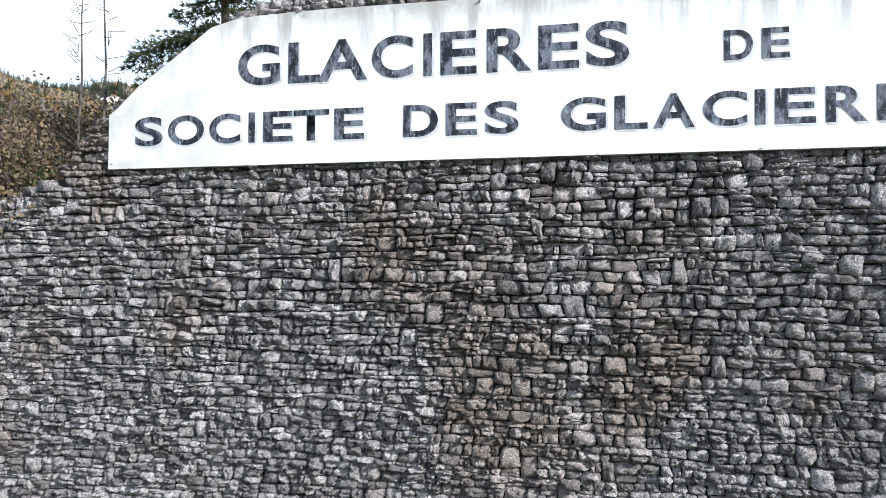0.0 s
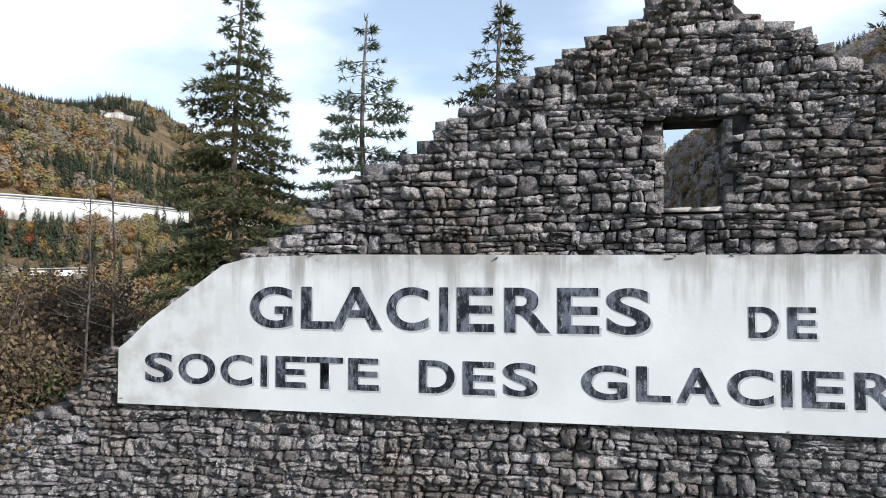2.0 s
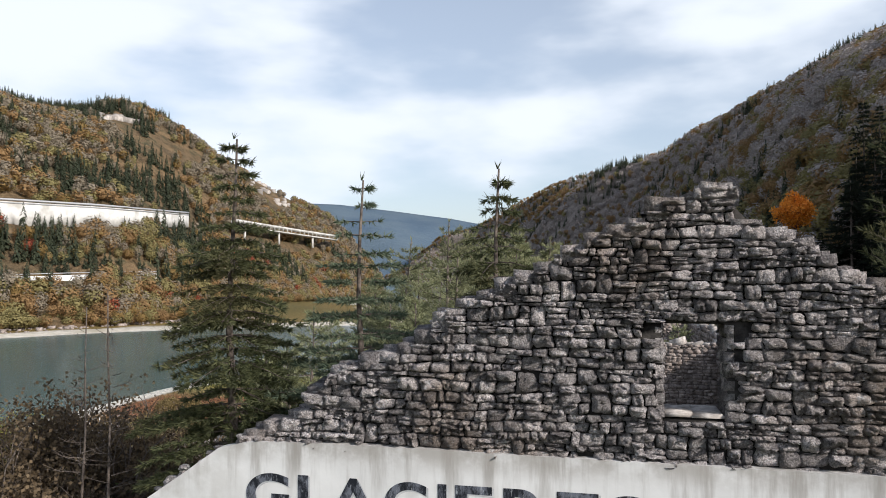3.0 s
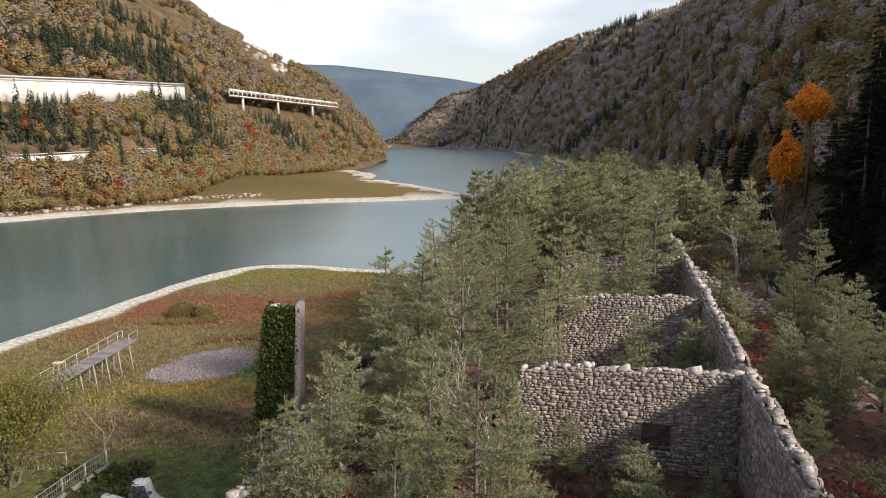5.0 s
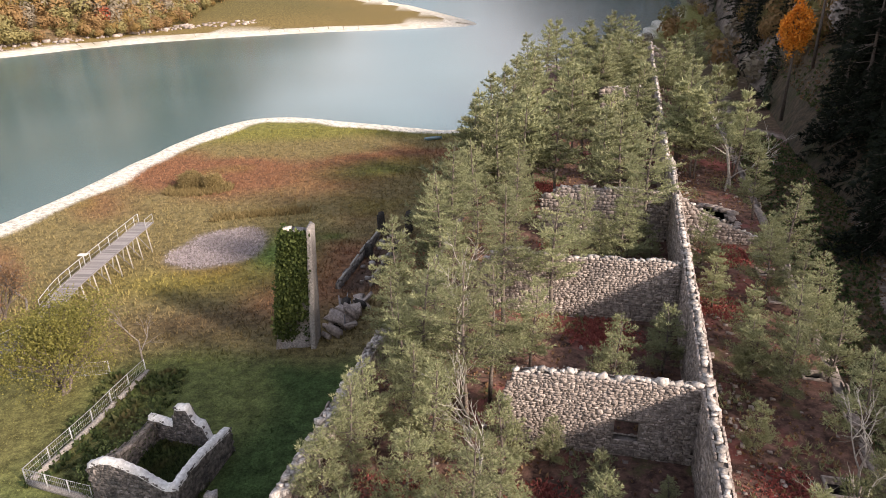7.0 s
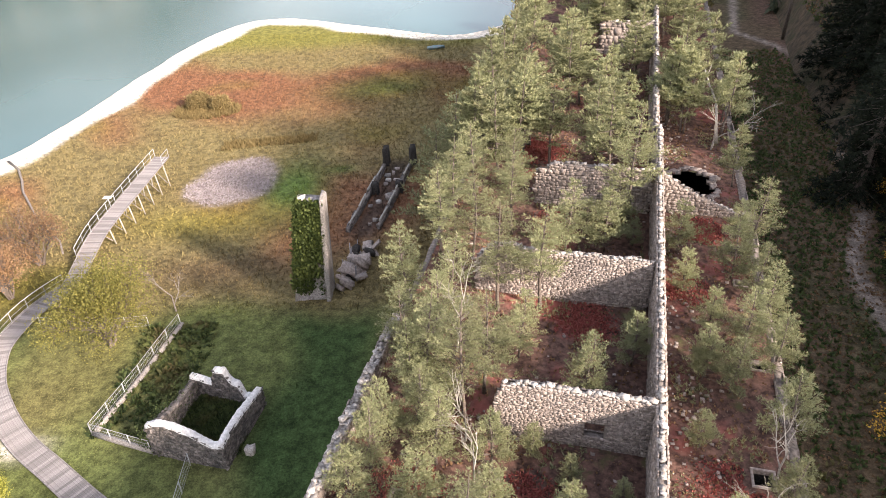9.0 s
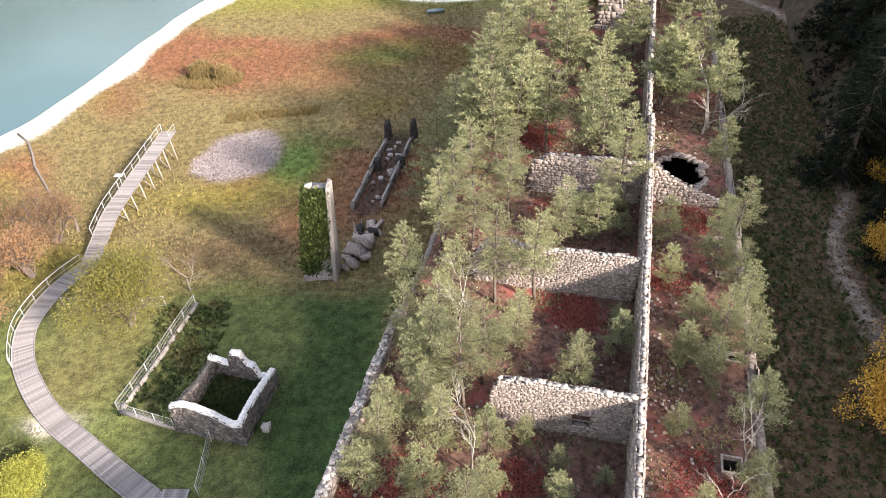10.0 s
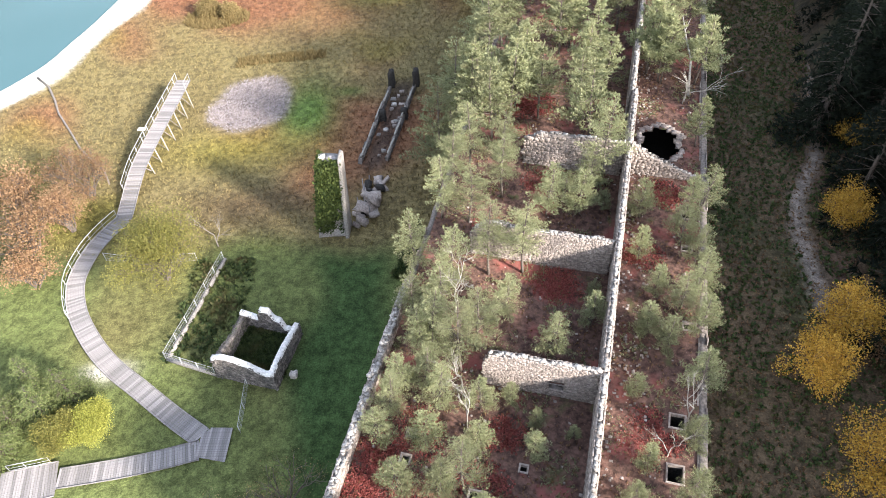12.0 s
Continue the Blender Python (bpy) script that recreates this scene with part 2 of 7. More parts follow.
_c = LITTER.mix(LITTER.span(LITTER.noise(11.0, 4, 0.7), 0.62, 0.72), _c, (0.34, 0.24, 0.19))
LITTER.color(_c).bump(LITTER.noise(8.0, 6, 0.7), 0.8, 0.06)
LITTER = LITTER.mat

WOOD = Nodes("grey_weathered_boards", 0.8, 0.2)
_v = WOOD.math("ADD", WOOD.objinfo.outputs["Random"], WOOD.pos.outputs["Random Per Island"])
_c = WOOD.mix(WOOD.span(WOOD.noise(2.0, 6, 0.6, stretch=(1, 9, 1), vector=WOOD.local), 0.3, 0.7), (0.16, 0.145, 0.14), (0.30, 0.28, 0.275))
_c = WOOD.mix(1.0, _c, WOOD.span(WOOD.math("FRACT", _v, 0), 0, 1, 0.72, 1.2), "MULTIPLY")
WOOD.color(_c).bump(WOOD.noise(14.0, 5, 0.6), 0.4, 0.01)
WOOD = WOOD.mat
METAL = grain("dull_galvanised_steel", (0.36, 0.37, 0.38), (0.55, 0.55, 0.55), 14.0, rough=0.5, spec=0.5, bump=0.1)
CONCRETE = grain("pale_concrete", (0.52, 0.51, 0.48), (0.72, 0.70, 0.66), 0.35, by_piece=False, bump=0.3, tint=(0.40, 0.38, 0.34), tint_scale=0.12)
BARK = grain("grey_brown_bark", (0.07, 0.055, 0.045), (0.20, 0.165, 0.14), 12.0, by_piece=False, bump=0.8)
GREYBARK = grain("grey_bark", (0.13, 0.11, 0.095), (0.30, 0.265, 0.235), 10.0, by_piece=False, bump=0.5)
PALEBARK = grain("pale_dead_wood", (0.24, 0.22, 0.19), (0.48, 0.45, 0.40), 10.0, by_piece=False, bump=0.5)

# ---- small builders ----
MB = pose(3.1, 9.35, 0, 0, 0, -12.4)      # the ruin's own axes: x along the gable, y along the walls
EYE_3 = Vector((-0.036, 0.241, 10.713))
MG = Matrix.Translation(EYE_3) @ Matrix.Scale(0.838, 4) @ Matrix.Translation(-EYE_3) @ MB      # the gable's axes and its unit of length


def mesh_of(name, verts, faces, material, smooth=False, quads=None, tris=None):
    me = bpy.data.meshes.new(name)
    co = np.asarray(verts, np.float32).reshape(-1, 3)
    sizes = np.fromiter((len(f) for f in faces), np.int32, len(faces))
    flat = np.fromiter((i for f in faces for i in f), np.int32, int(sizes.sum()))
    if quads is not None and len(quads):
        sizes = np.concatenate([sizes, np.full(len(quads), 4, np.int32)])
        flat = np.concatenate([flat, np.asarray(quads, np.int32).ravel()])
    if tris is not None and len(tris):
        sizes = np.concatenate([sizes, np.full(len(tris), 3, np.int32)])
        flat = np.concatenate([flat, np.asarray(tris, np.int32).ravel()])
    me.vertices.add(len(co))
    me.vertices.foreach_set("co", co.ravel())
    me.loops.add(len(flat))
    me.loops.foreach_set("vertex_index", flat)
    me.polygons.add(len(sizes))
    me.polygons.foreach_set("loop_start", np.concatenate([[0], np.cumsum(sizes)[:-1]]).astype(np.int32))
    me.update(calc_edges=True)
    me.materials.append(material)
    if smooth:
        me.polygons.foreach_set("use_smooth", [True] * len(me.polygons))
    me.update()
    return me


def thing(name, label, category, at=None, group="", kind=""):
    """An Empty that holds the parts of one thing."""
    ob = new(name)
    ob.empty_display_size = 0.2
    if at is not None:
        ob.matrix_world = at
    return tagged(ob, label, category, group, kind)


def part_mesh(name, verts, faces, material, parent=None, label="", smooth=False, kind=""):
    ob = new(name, mesh_of(name, verts, faces, material, smooth))
    if parent is not None:
        ob.parent = parent
    if label:
        ob["label"] = label
    if kind:
        ob["kind"] = kind
    return ob


def part(name, bm, material, parent, label=""):
    me = bpy.data.meshes.new(name)
    bm.to_mesh(me)
    bm.free()
    me.materials.append(material)
    ob = new(name, me)
    ob.parent = parent
    if label:
        ob["label"] = label
    return ob


def box_data(x0, x1, y0, y1, z0, z1):
    v = [(x, y, z) for z in (z0, z1) for y in (y0, y1) for x in (x0, x1)]
    f = [(0, 2, 3, 1), (4, 5, 7, 6), (0, 1, 5, 4), (2, 6, 7, 3), (0, 4, 6, 2), (1, 3, 7, 5)]
    return v, f


def bevel_box(x0, x1, y0, y1, z0, z1, width=0.01):
    bm = bmesh.new()
    bmesh.ops.create_cube(bm, size=1.0, matrix=Matrix.Translation(((x0 + x1) / 2, (y0 + y1) / 2, (z0 + z1) / 2)) @ Matrix.Diagonal((x1 - x0, y1 - y0, z1 - z0, 1)))
    bmesh.ops.bevel(bm, geom=bm.edges[:], offset=width, segments=1, affect="EDGES")
    return bm


class Soup:
    """Gathers many small pieces into one mesh; leaves are made all at once at the end."""

    def __init__(self):
        self.v, self.f, self.n, self.leaves = [], [], 0, []

    def add(self, verts, faces):
        n = self.n
        self.v.extend(verts)
        self.f.extend([tuple(i + n for i in f) for f in faces])
        self.n += len(verts)

    def leaf_block(self, seed=1):
        """Diamond leaves and slim needles from (place, direction, count, length, width, spread, ball)."""
        rows = np.array(self.leaves, float)
        rows = np.repeat(rows, rows[:, 6].astype(int), axis=0)
        r = np.random.RandomState(seed)
        m = len(rows)
        p, way, ball = rows[:, 0:3], rows[:, 3:6], rows[:, 10:11]

        def unit(a):
            return a / np.maximum(np.linalg.norm(a, axis=1, keepdims=True), 1e-9)
        p = p + unit(r.normal(size=(m, 3))) * ball * r.uniform(0.3, 1, (m, 1)) ** 0.6
        d = unit(way + r.uniform(-1, 1, (m, 3)) * rows[:, 9:10])
        side = unit(np.cross(d, r.uniform(-1, 1, (m, 3)))) * rows[:, 8:9] * 0.5
        l = rows[:, 7:8] * r.uniform(0.65, 1.25, (m, 1))
        slim = rows[:, 8] < rows[:, 7] * 0.4
        broad = ~slim
        needles = np.stack([(p - side)[slim], (p + side)[slim], (p + d * l)[slim]], 1).reshape(-1, 3)
        v = np.stack([p - side * 0.3, p + d * l * 0.5 - side, p + d * l, p + d * l * 0.5 + side], 1)[broad].reshape(-1, 3)
        nb = int(broad.sum())
        return np.concatenate([v, needles]), np.arange(4 * nb).reshape(-1, 4), np.arange(4 * nb, 4 * nb + 3 * (m - nb)).reshape(-1, 3)

    def mesh(self, name, material, parent=None, label="", kind="", smooth=False):
        verts, quads, tris = np.array(self.v, float).reshape(-1, 3), None, None
        if self.leaves:
            lv, quads, tris = self.leaf_block(len(self.leaves) % 9973)
            quads, tris = quads + len(verts), tris + len(verts)
            verts = np.concatenate([verts, lv])
        self.total = verts
        ob = new(name, mesh_of(name, verts, self.f, material, smooth, quads, tris))
        if parent is not None:
            ob.parent = parent
        if label:
            ob["label"] = label
        if kind:
            ob["kind"] = kind
        return ob


def tube(points, radii, sides=6, cap=True):
    """A tapered tube along points."""
    verts, faces = [], []
    for i, p in enumerate(points):
        p = Vector(p)
        d = Vector(points[min(i + 1, len(points) - 1)]) - Vector(points[max(i - 1, 0)])
        d = d.normalized() if d.length > 1e-6 else Vector((0, 0, 1))
        a = d.cross(Vector((0.31, 0.95, 0.07))).normalized()
        b = d.cross(a)
        for k in range(sides):
            w = 2 * math.pi * k / sides
            verts.append(tuple(p + (a * math.cos(w) + b * math.sin(w)) * radii[i]))
    for i in range(len(points) - 1):
        for k in range(sides):
            k2 = (k + 1) % sides
            faces.append((i * sides + k, i * sides + k2, (i + 1) * sides + k2, (i + 1) * sides + k))
    if cap:
        faces.append(tuple(range(sides))[::-1])
        faces.append(tuple((len(points) - 1) * sides + k for k in range(sides)))
    return verts, faces


# ---- ground, lake and hills ----
LAKE_Z = -8.8
NEAR_SHORE = [(-260, 20), (-120, 48), (-75, 66), (-62, 80), (-57, 92), (-54.5, 106), (-51, 122), (-46, 137), (-38, 145), (-24, 139), (-12, 133.5), (2, 129), (16, 150), (42, 210), (84, 320), (120, 400), (112, 480), (92, 620), (88, 1076), (84, 1700)]
FAR_SHORE = [(-60, 1750), (-190, 1500), (-178, 1080), (-115, 720), (-82, 566), (-52, 492), (-54, 440), (-36, 413), (-11, 352), (8, 303), (2, 296), (-25, 288), (-47, 285), (-68, 279), (-88, 271), (-106, 262), (-122, 253), (-135, 240), (-148, 226), (-190, 190), (-300, 150), (-420, 120)]


def rounded(line, times=2):
    """Cuts the corners of an open line."""
    p = np.array(line, float)
    for _ in range(times):
        a, b = p[:-1], p[1:]
        cut = np.stack([a * 0.75 + b * 0.25, a * 0.25 + b * 0.75], 1).reshape(-1, 2)
        p = np.concatenate([p[:1], cut, p[-1:]])
    return p.tolist()


NEAR_SHORE = rounded(NEAR_SHORE)
LAKE = np.array(NEAR_SHORE + FAR_SHORE, float)


def shore_distance(px, py):
    """Distance to the waterline, negative over the lake."""
    a, b = LAKE, np.roll(LAKE, -1, axis=0)
    if px.size < 40:
        x, y = px.reshape(-1, 1), py.reshape(-1, 1)
        d = b - a
        k = np.clip(((x - a[:, 0]) * d[:, 0] + (y - a[:, 1]) * d[:, 1]) / (d * d).sum(1), 0, 1)
        far_off = np.hypot(x - a[:, 0] - k * d[:, 0], y - a[:, 1] - k * d[:, 1]).min(1)
        cross = ((a[:, 1] > y) != (b[:, 1] > y)) & (x < d[:, 0] * (y - a[:, 1]) / (d[:, 1] + 1e-12) + a[:, 0])
        return np.where(cross.sum(1) % 2 == 1, -far_off, far_off).reshape(px.shape)
    best = np.full(px.shape, 1e9)
    inside = np.zeros(px.shape, bool)
    for (ax, ay), (bx, by) in zip(a, b):
        dx, dy = bx - ax, by - ay
        k = np.clip(((px - ax) * dx + (py - ay) * dy) / (dx * dx + dy * dy), 0, 1)
        best = np.minimum(best, np.hypot(px - ax - k * dx, py - ay - k * dy))
        cross = ((ay > py) != (by > py)) & (px < (bx - ax) * (py - ay) / (by - ay + 1e-12) + ax)
        inside ^= cross
    return np.where(inside, -best, best)


def wave(x, y, s, seed=0.0):
    """Smooth cheap noise, about -1 to 1."""
    return (np.sin(x / s + 1.7 * seed + 1.3 * np.sin(y / s * 0.83 + seed)) + np.sin(y / s * 1.13 + 2.1 * seed + 1.1 * np.sin(x / s * 1.21 - seed)) + np.sin((x + y) / s * 0.71 + seed * 0.7)) / 3


def sstep(a, b, x):
    k = np.clip((x - a) / (b - a), 0, 1)
    return k * k * (3 - 2 * k)


C12, S12 = math.cos(radians(12.4)), math.sin(radians(12.4))


def ground_height(x, y):
    x, y = np.asarray(x, float), np.asarray(y, float)
    sd = shore_distance(x, y) + 0.45 * wave(x, y, 7.0, 2) + 0.3 * wave(x, y, 2.3, 5)
    xb = (x - 3.1) * C12 - (y - 9.35) * S12
    lawn = -4.0 - 0.045 * np.clip(-x - 10, 0, 60) - 2.4 * sstep(44, 74, y) - 0.9 * sstep(75, 130, y)
    right = -0.9 + 0.09 * np.clip(xb - 10, 0, 14) + 0.5 * np.clip(xb - 26, 0, 40) - 5.5 * sstep(120, 260, y)
    near = lawn + (right - lawn) * sstep(5, 9.5, xb) + 0.10 * wave(x, y, 3.1, 1) + 0.05 * wave(x, y, 1.1, 4)
    near = np.minimum(near, LAKE_Z + 0.35 + 0.075 * np.clip(sd, 0, 200))
    near = np.maximum(near, LAKE_Z + 0.3 + 0.025 * np.clip(sd, 0, 60))
    beyond = LAKE_Z + 0.35 + 0.045 * np.clip(sd, 0, 26) + 0.10 * np.clip(sd - 30, 0, 60) + 0.08 * wave(x, y, 4, 3)
    far = (y > 200) & (x < 20 + 0.05 * y) | (x < -200)
    land = np.where(far, beyond, near)
    edge = sstep(-1.5, 1.0, sd)
    bed = LAKE_Z - 0.4 + np.clip(sd, -30, 0) * 0.12
    return bed + (land - bed) * edge, sd, xb


def axis(lo, a, b, hi, step, grow=1.16):
    mid = list(np.arange(a, b, step))
    up, d = [b], step
    while up[-1] < hi:
        d *= grow
        up.append(up[-1] + d)
    down, d = [a], step
    while down[-1] > lo:
        d *= grow
        down.append(down[-1] - d)
    return np.array(down[:0:-1] + mid + up)


def make_ground():
    gx, gy = axis(-3000, -72, 48, 3000, 0.8), axis(-1500, 12, 150, 3600, 0.8)
    X, Y = np.meshgrid(gx, gy)
    Z, SD, XB = ground_height(X, Y)
    nx, ny = len(gx), len(gy)
    verts = np.stack([X, Y, Z], -1).reshape(-1, 3)
    idx = np.arange(nx * ny).reshape(ny, nx)
    faces = np.stack([idx[:-1, :-1], idx[:-1, 1:], idx[1:, 1:], idx[1:, :-1]], -1).reshape(-1, 4)
    me = bpy.data.meshes.new("ground")
    me.from_pydata(verts.tolist(), [], faces.tolist())
    me.polygons.foreach_set("use_smooth", [True] * len(me.polygons))
    x, y, sd, xb = X.ravel(), Y.ravel(), SD.ravel(), XB.ravel()
    col = ground_tint(x, y, sd, xb)
    att = me.color_attributes.new("tint", "FLOAT_COLOR", "POINT")
    att.data.foreach_set("color", np.concatenate([col, np.ones((len(x), 1))], 1).astype(np.float32).ravel())
    me.materials.append(GROUND)
    return tagged(new("ground", me), "autumn lakeside meadow and lawn with a pale pebble shore", "ground", kind="structure")


TRACK_Y, TRACK_X = [34, 41.5, 46.4, 50.2, 56.9, 62.6, 90, 101.6, 111, 120, 142, 170], [20.6, 19.8, 19.3, 19.6, 22.1, 22.2, 26, 25.3, 22.2, 16.7, 18.3, 18]


def ground_tint(x, y, sd, xb):
    """The colour of the ground cover at a place."""
    col = np.zeros((len(x), 3))

    def lay(c, w):
        col[:] = col + (np.array(c) - col) * np.clip(w, 0, 1)[:, None]

    n1, n2, n3 = wave(x, y, 9.0, 1), wave(x, y, 3.2, 7), wave(x, y, 21.0, 3)
    col[:] = (0.19, 0.152, 0.07)                                   # dry ochre grass
    rust = np.exp(-((y - 103 - 5 * n1) / 13) ** 2) * sstep(-62, -44, x) + np.exp(-(((x + 13) / 15) ** 2 + ((y - 66) / 12) ** 2)) + 0.55 * np.exp(-(((x + 52) / 10) ** 2 + ((y - 75) / 8) ** 2))
    lay((0.215, 0.095, 0.055), 0.85 * sstep(0.22, 0.85, rust + 0.32 * n2 + 0.2 * n1))
    lay((0.17, 0.155, 0.04), 0.8 * sstep(0.1, 0.7, n1 * 0.6 + n2 * 0.5 - 0.1))
    lay((0.185, 0.175, 0.05), sstep(118, 128, y + 3 * n1) * (sd < 40))
    lay((0.105, 0.12, 0.035), np.exp(-(((x + 12) / 9) ** 2 + ((y - 101) / 5) ** 2)) * 0.9)
    lay((0.13, 0.19, 0.05), np.exp(-(((x + 19.5) / 3.4) ** 2 + ((y - 71) / 6) ** 2)) * 1.2)
    lay((0.24, 0.20, 0.05), 0.8 * np.exp(-(((x + 27) / 9) ** 2 + ((y - 64) / 4) ** 2)))
    lay((0.13, 0.17, 0.05), 0.8 * np.exp(-(((x + 14.7) / 1.8) ** 2 + ((y - 75.5) / 1.0) ** 2)))
    lay((0.27, 0.23, 0.225), 0.8 * sstep(1.25, 0.55, ((x + 27.5) / 5.6) ** 2 + ((y - 73) / 6.2) ** 2 + 0.4 * n2 + 0.25 * wave(x, y, 1.3, 3)))
    lay((0.13, 0.085, 0.05), 0.7 * np.exp(-(((x + 23) / 7) ** 2 + ((y - 53) / 3.5) ** 2)))
    lawn = sstep(49, 43, y + 3 * n2) * sstep(7, 3, xb)
    lay((0.125, 0.145, 0.05), lawn)
    lay((0.155, 0.125, 0.055), lawn * 0.7 * sstep(0.05, 0.7, 0.7 * n2 + 0.5 * n1))
    lay((0.05, 0.085, 0.028), lawn * sstep(0.35, 0.9, np.exp(-((x + 9.5 + 0.1 * (y - 30)) / 5.5) ** 2) + 0.35 * n2))
    lay((0.06, 0.085, 0.03), sstep(-15.2, -13.4, xb + 0.6 * n2) * sstep(40, 48, y) * sstep(8, 2, xb) * sstep(132, 122, y))
    lay((0.62, 0.58, 0.50), 1.3 * np.exp(-(((x + 30.7) / 1.7) ** 2 + ((y - 32.3) / 0.8) ** 2)))
    lay((0.075, 0.055, 0.045), 0.8 * sstep(1.9, 0.6, np.abs(x + 10.1 - (y - 60) * 0.14) + 0.5 * n2) * sstep(57, 60, y) * sstep(79, 76, y))
    side = sstep(8.5, 10, xb) * (y < 240)
    lay((0.13, 0.092, 0.055), side)
    lay((0.075, 0.08, 0.035), side * 0.7 * sstep(0.1, 0.7, n2 + 0.5 * n1))
    lay((0.14, 0.085, 0.06), side * sstep(18, 23, xb) * sstep(-0.3, 0.5, n1 + n2))
    track = np.interp(y, TRACK_Y, TRACK_X)
    lay((0.36, 0.29, 0.24), side * np.exp(-((xb - track) / 0.6) ** 2) * (y > 36) * (y < 160))
    far = (y > 200) & (x < 20 + 0.05 * y) | (x < -150)
    lay((0.20, 0.145, 0.055), far * 1.0)
    lay((0.14, 0.115, 0.045), far * sstep(20, 60, sd) )
    beach = sstep(5.6, 4.0, sd + 1.2 * n2 - 2.0 * far) * (sd > -8)
    lay((0.70, 0.66, 0.57), beach)
    lay((0.10, 0.14, 0.10), sd < -1.2)
    return col


make_ground()
lake_me = mesh_of("lake", [(-3000, -800, LAKE_Z), (3000, -800, LAKE_Z), (3000, 3600, LAKE_Z), (-3000, 3600, LAKE_Z)], [(0, 1, 2, 3)], WATER)
tagged(new("lake_water", lake_me), "still grey-green lake with a low autumn waterline", "lake", kind="structure")


def hill(name, label, az, r0, z0, r1, el, eye_z, material, steps=36, rough=1.0, back=1.5, bulge=0.10, wood=None, dark_from=20.0):
    """A hillside between a foot and a crest line given by bearings."""
    fine = np.arange(az[0], az[-1] + 0.01, 0.5)
    a = np.radians(fine)
    R0, Z0, R1 = np.interp(fine, az, r0), np.interp(fine, az, z0), np.interp(fine, az, r1)
    EL = np.interp(fine, az, el)
    Z1 = eye_z + R1 * np.tan(np.radians(EL))
    k = np.concatenate([np.linspace(-0.06, 1, steps), [1.15, back]])[:, None]
    R = R0 + (R1 - R0) * k
    f = np.where(k < 0, k, np.where(k <= 1, k + bulge * np.sin(np.pi * np.clip(k, 0, 1)), 1 - (k - 1) * 1.1))
    Z = Z0 + (Z1 - Z0) * f
    X, Y = R * np.sin(a), R * np.cos(a)
    damp = np.sin(np.pi * np.clip(k, 0, 1)) * rough
    Z = Z + damp * (wave(X, Y, 75, 2) * 0.022 + wave(X, Y, 26, 6) * 0.009) * R
    n, m = Z.shape
    verts = np.stack([X, Y, Z], -1).reshape(-1, 3)
    idx = np.arange(n * m).reshape(n, m)
    faces = np.stack([idx[:-1, :-1], idx[:-1, 1:], idx[1:, 1:], idx[1:, :-1]], -1).reshape(-1, 4)
    ob = new(name, mesh_of(name, verts.tolist(), [tuple(q) for q in faces.tolist()], material, True))
    # beyond this bearing the slope takes the ground colour darkened for shade
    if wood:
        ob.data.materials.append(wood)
        edge = dark_from + 2.5 * np.sin(np.arange(n - 1) * 0.9)[:, None]
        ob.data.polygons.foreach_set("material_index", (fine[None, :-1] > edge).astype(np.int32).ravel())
    tagged(ob, label, "hill", kind="structure")
    return fine, X, Y, Z


LEFT = hill("hill_left", "steep hillside of autumn woodland with pale cliffs", [-75, -50, -40, -32.5, -30.7, -27.6, -25.7, -23, -19.8, -16.5, -14.8, -12.6, -10, -8.2, -6.8, -5.4],
            [225, 240, 262, 293, 296, 299, 302, 314, 345, 400, 430, 470, 530, 590, 660, 800], [-7] * 16,
            [700, 720, 760, 800, 820, 860, 880, 900, 930, 960, 990, 1030, 1080, 1100, 1000, 830],
            [14, 13, 12.5, 11.6, 11.3, 11.3, 11.7, 10.8, 9.2, 7.7, 6.7, 5.4, 3.9, 2.3, 0.9, -1.2], 11.2, HILL, bulge=0.2)
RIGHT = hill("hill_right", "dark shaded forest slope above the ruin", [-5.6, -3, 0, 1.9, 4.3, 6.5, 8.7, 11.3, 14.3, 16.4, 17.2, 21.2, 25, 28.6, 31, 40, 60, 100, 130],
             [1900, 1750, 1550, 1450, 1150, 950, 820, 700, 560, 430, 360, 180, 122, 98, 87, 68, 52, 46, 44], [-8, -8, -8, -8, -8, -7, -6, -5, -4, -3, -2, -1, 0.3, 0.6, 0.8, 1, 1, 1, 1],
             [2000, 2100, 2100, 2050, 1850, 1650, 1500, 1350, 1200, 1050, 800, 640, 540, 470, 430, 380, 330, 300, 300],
             [-0.2, 1.3, 2.9, 3.7, 5.1, 6.3, 7.2, 7.8, 8.1, 8.9, 9.7, 11.2, 13.0, 14.9, 15.6, 19, 22, 22, 22], 11.2, HAZED_FLOOR, wood=SHADE_FLOOR)
hill("hill_far", "distant forested ridge closing the valley, blue haze in its colour", [-30, -12.6, -9.1, -4.7, -0.2, 1.9, 6, 20], [2100, 2000, 1950, 1900, 1900, 1950, 2000, 2100], [-9] * 8,
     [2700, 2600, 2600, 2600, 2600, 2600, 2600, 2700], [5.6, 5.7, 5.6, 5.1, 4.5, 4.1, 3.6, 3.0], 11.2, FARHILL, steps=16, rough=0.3)

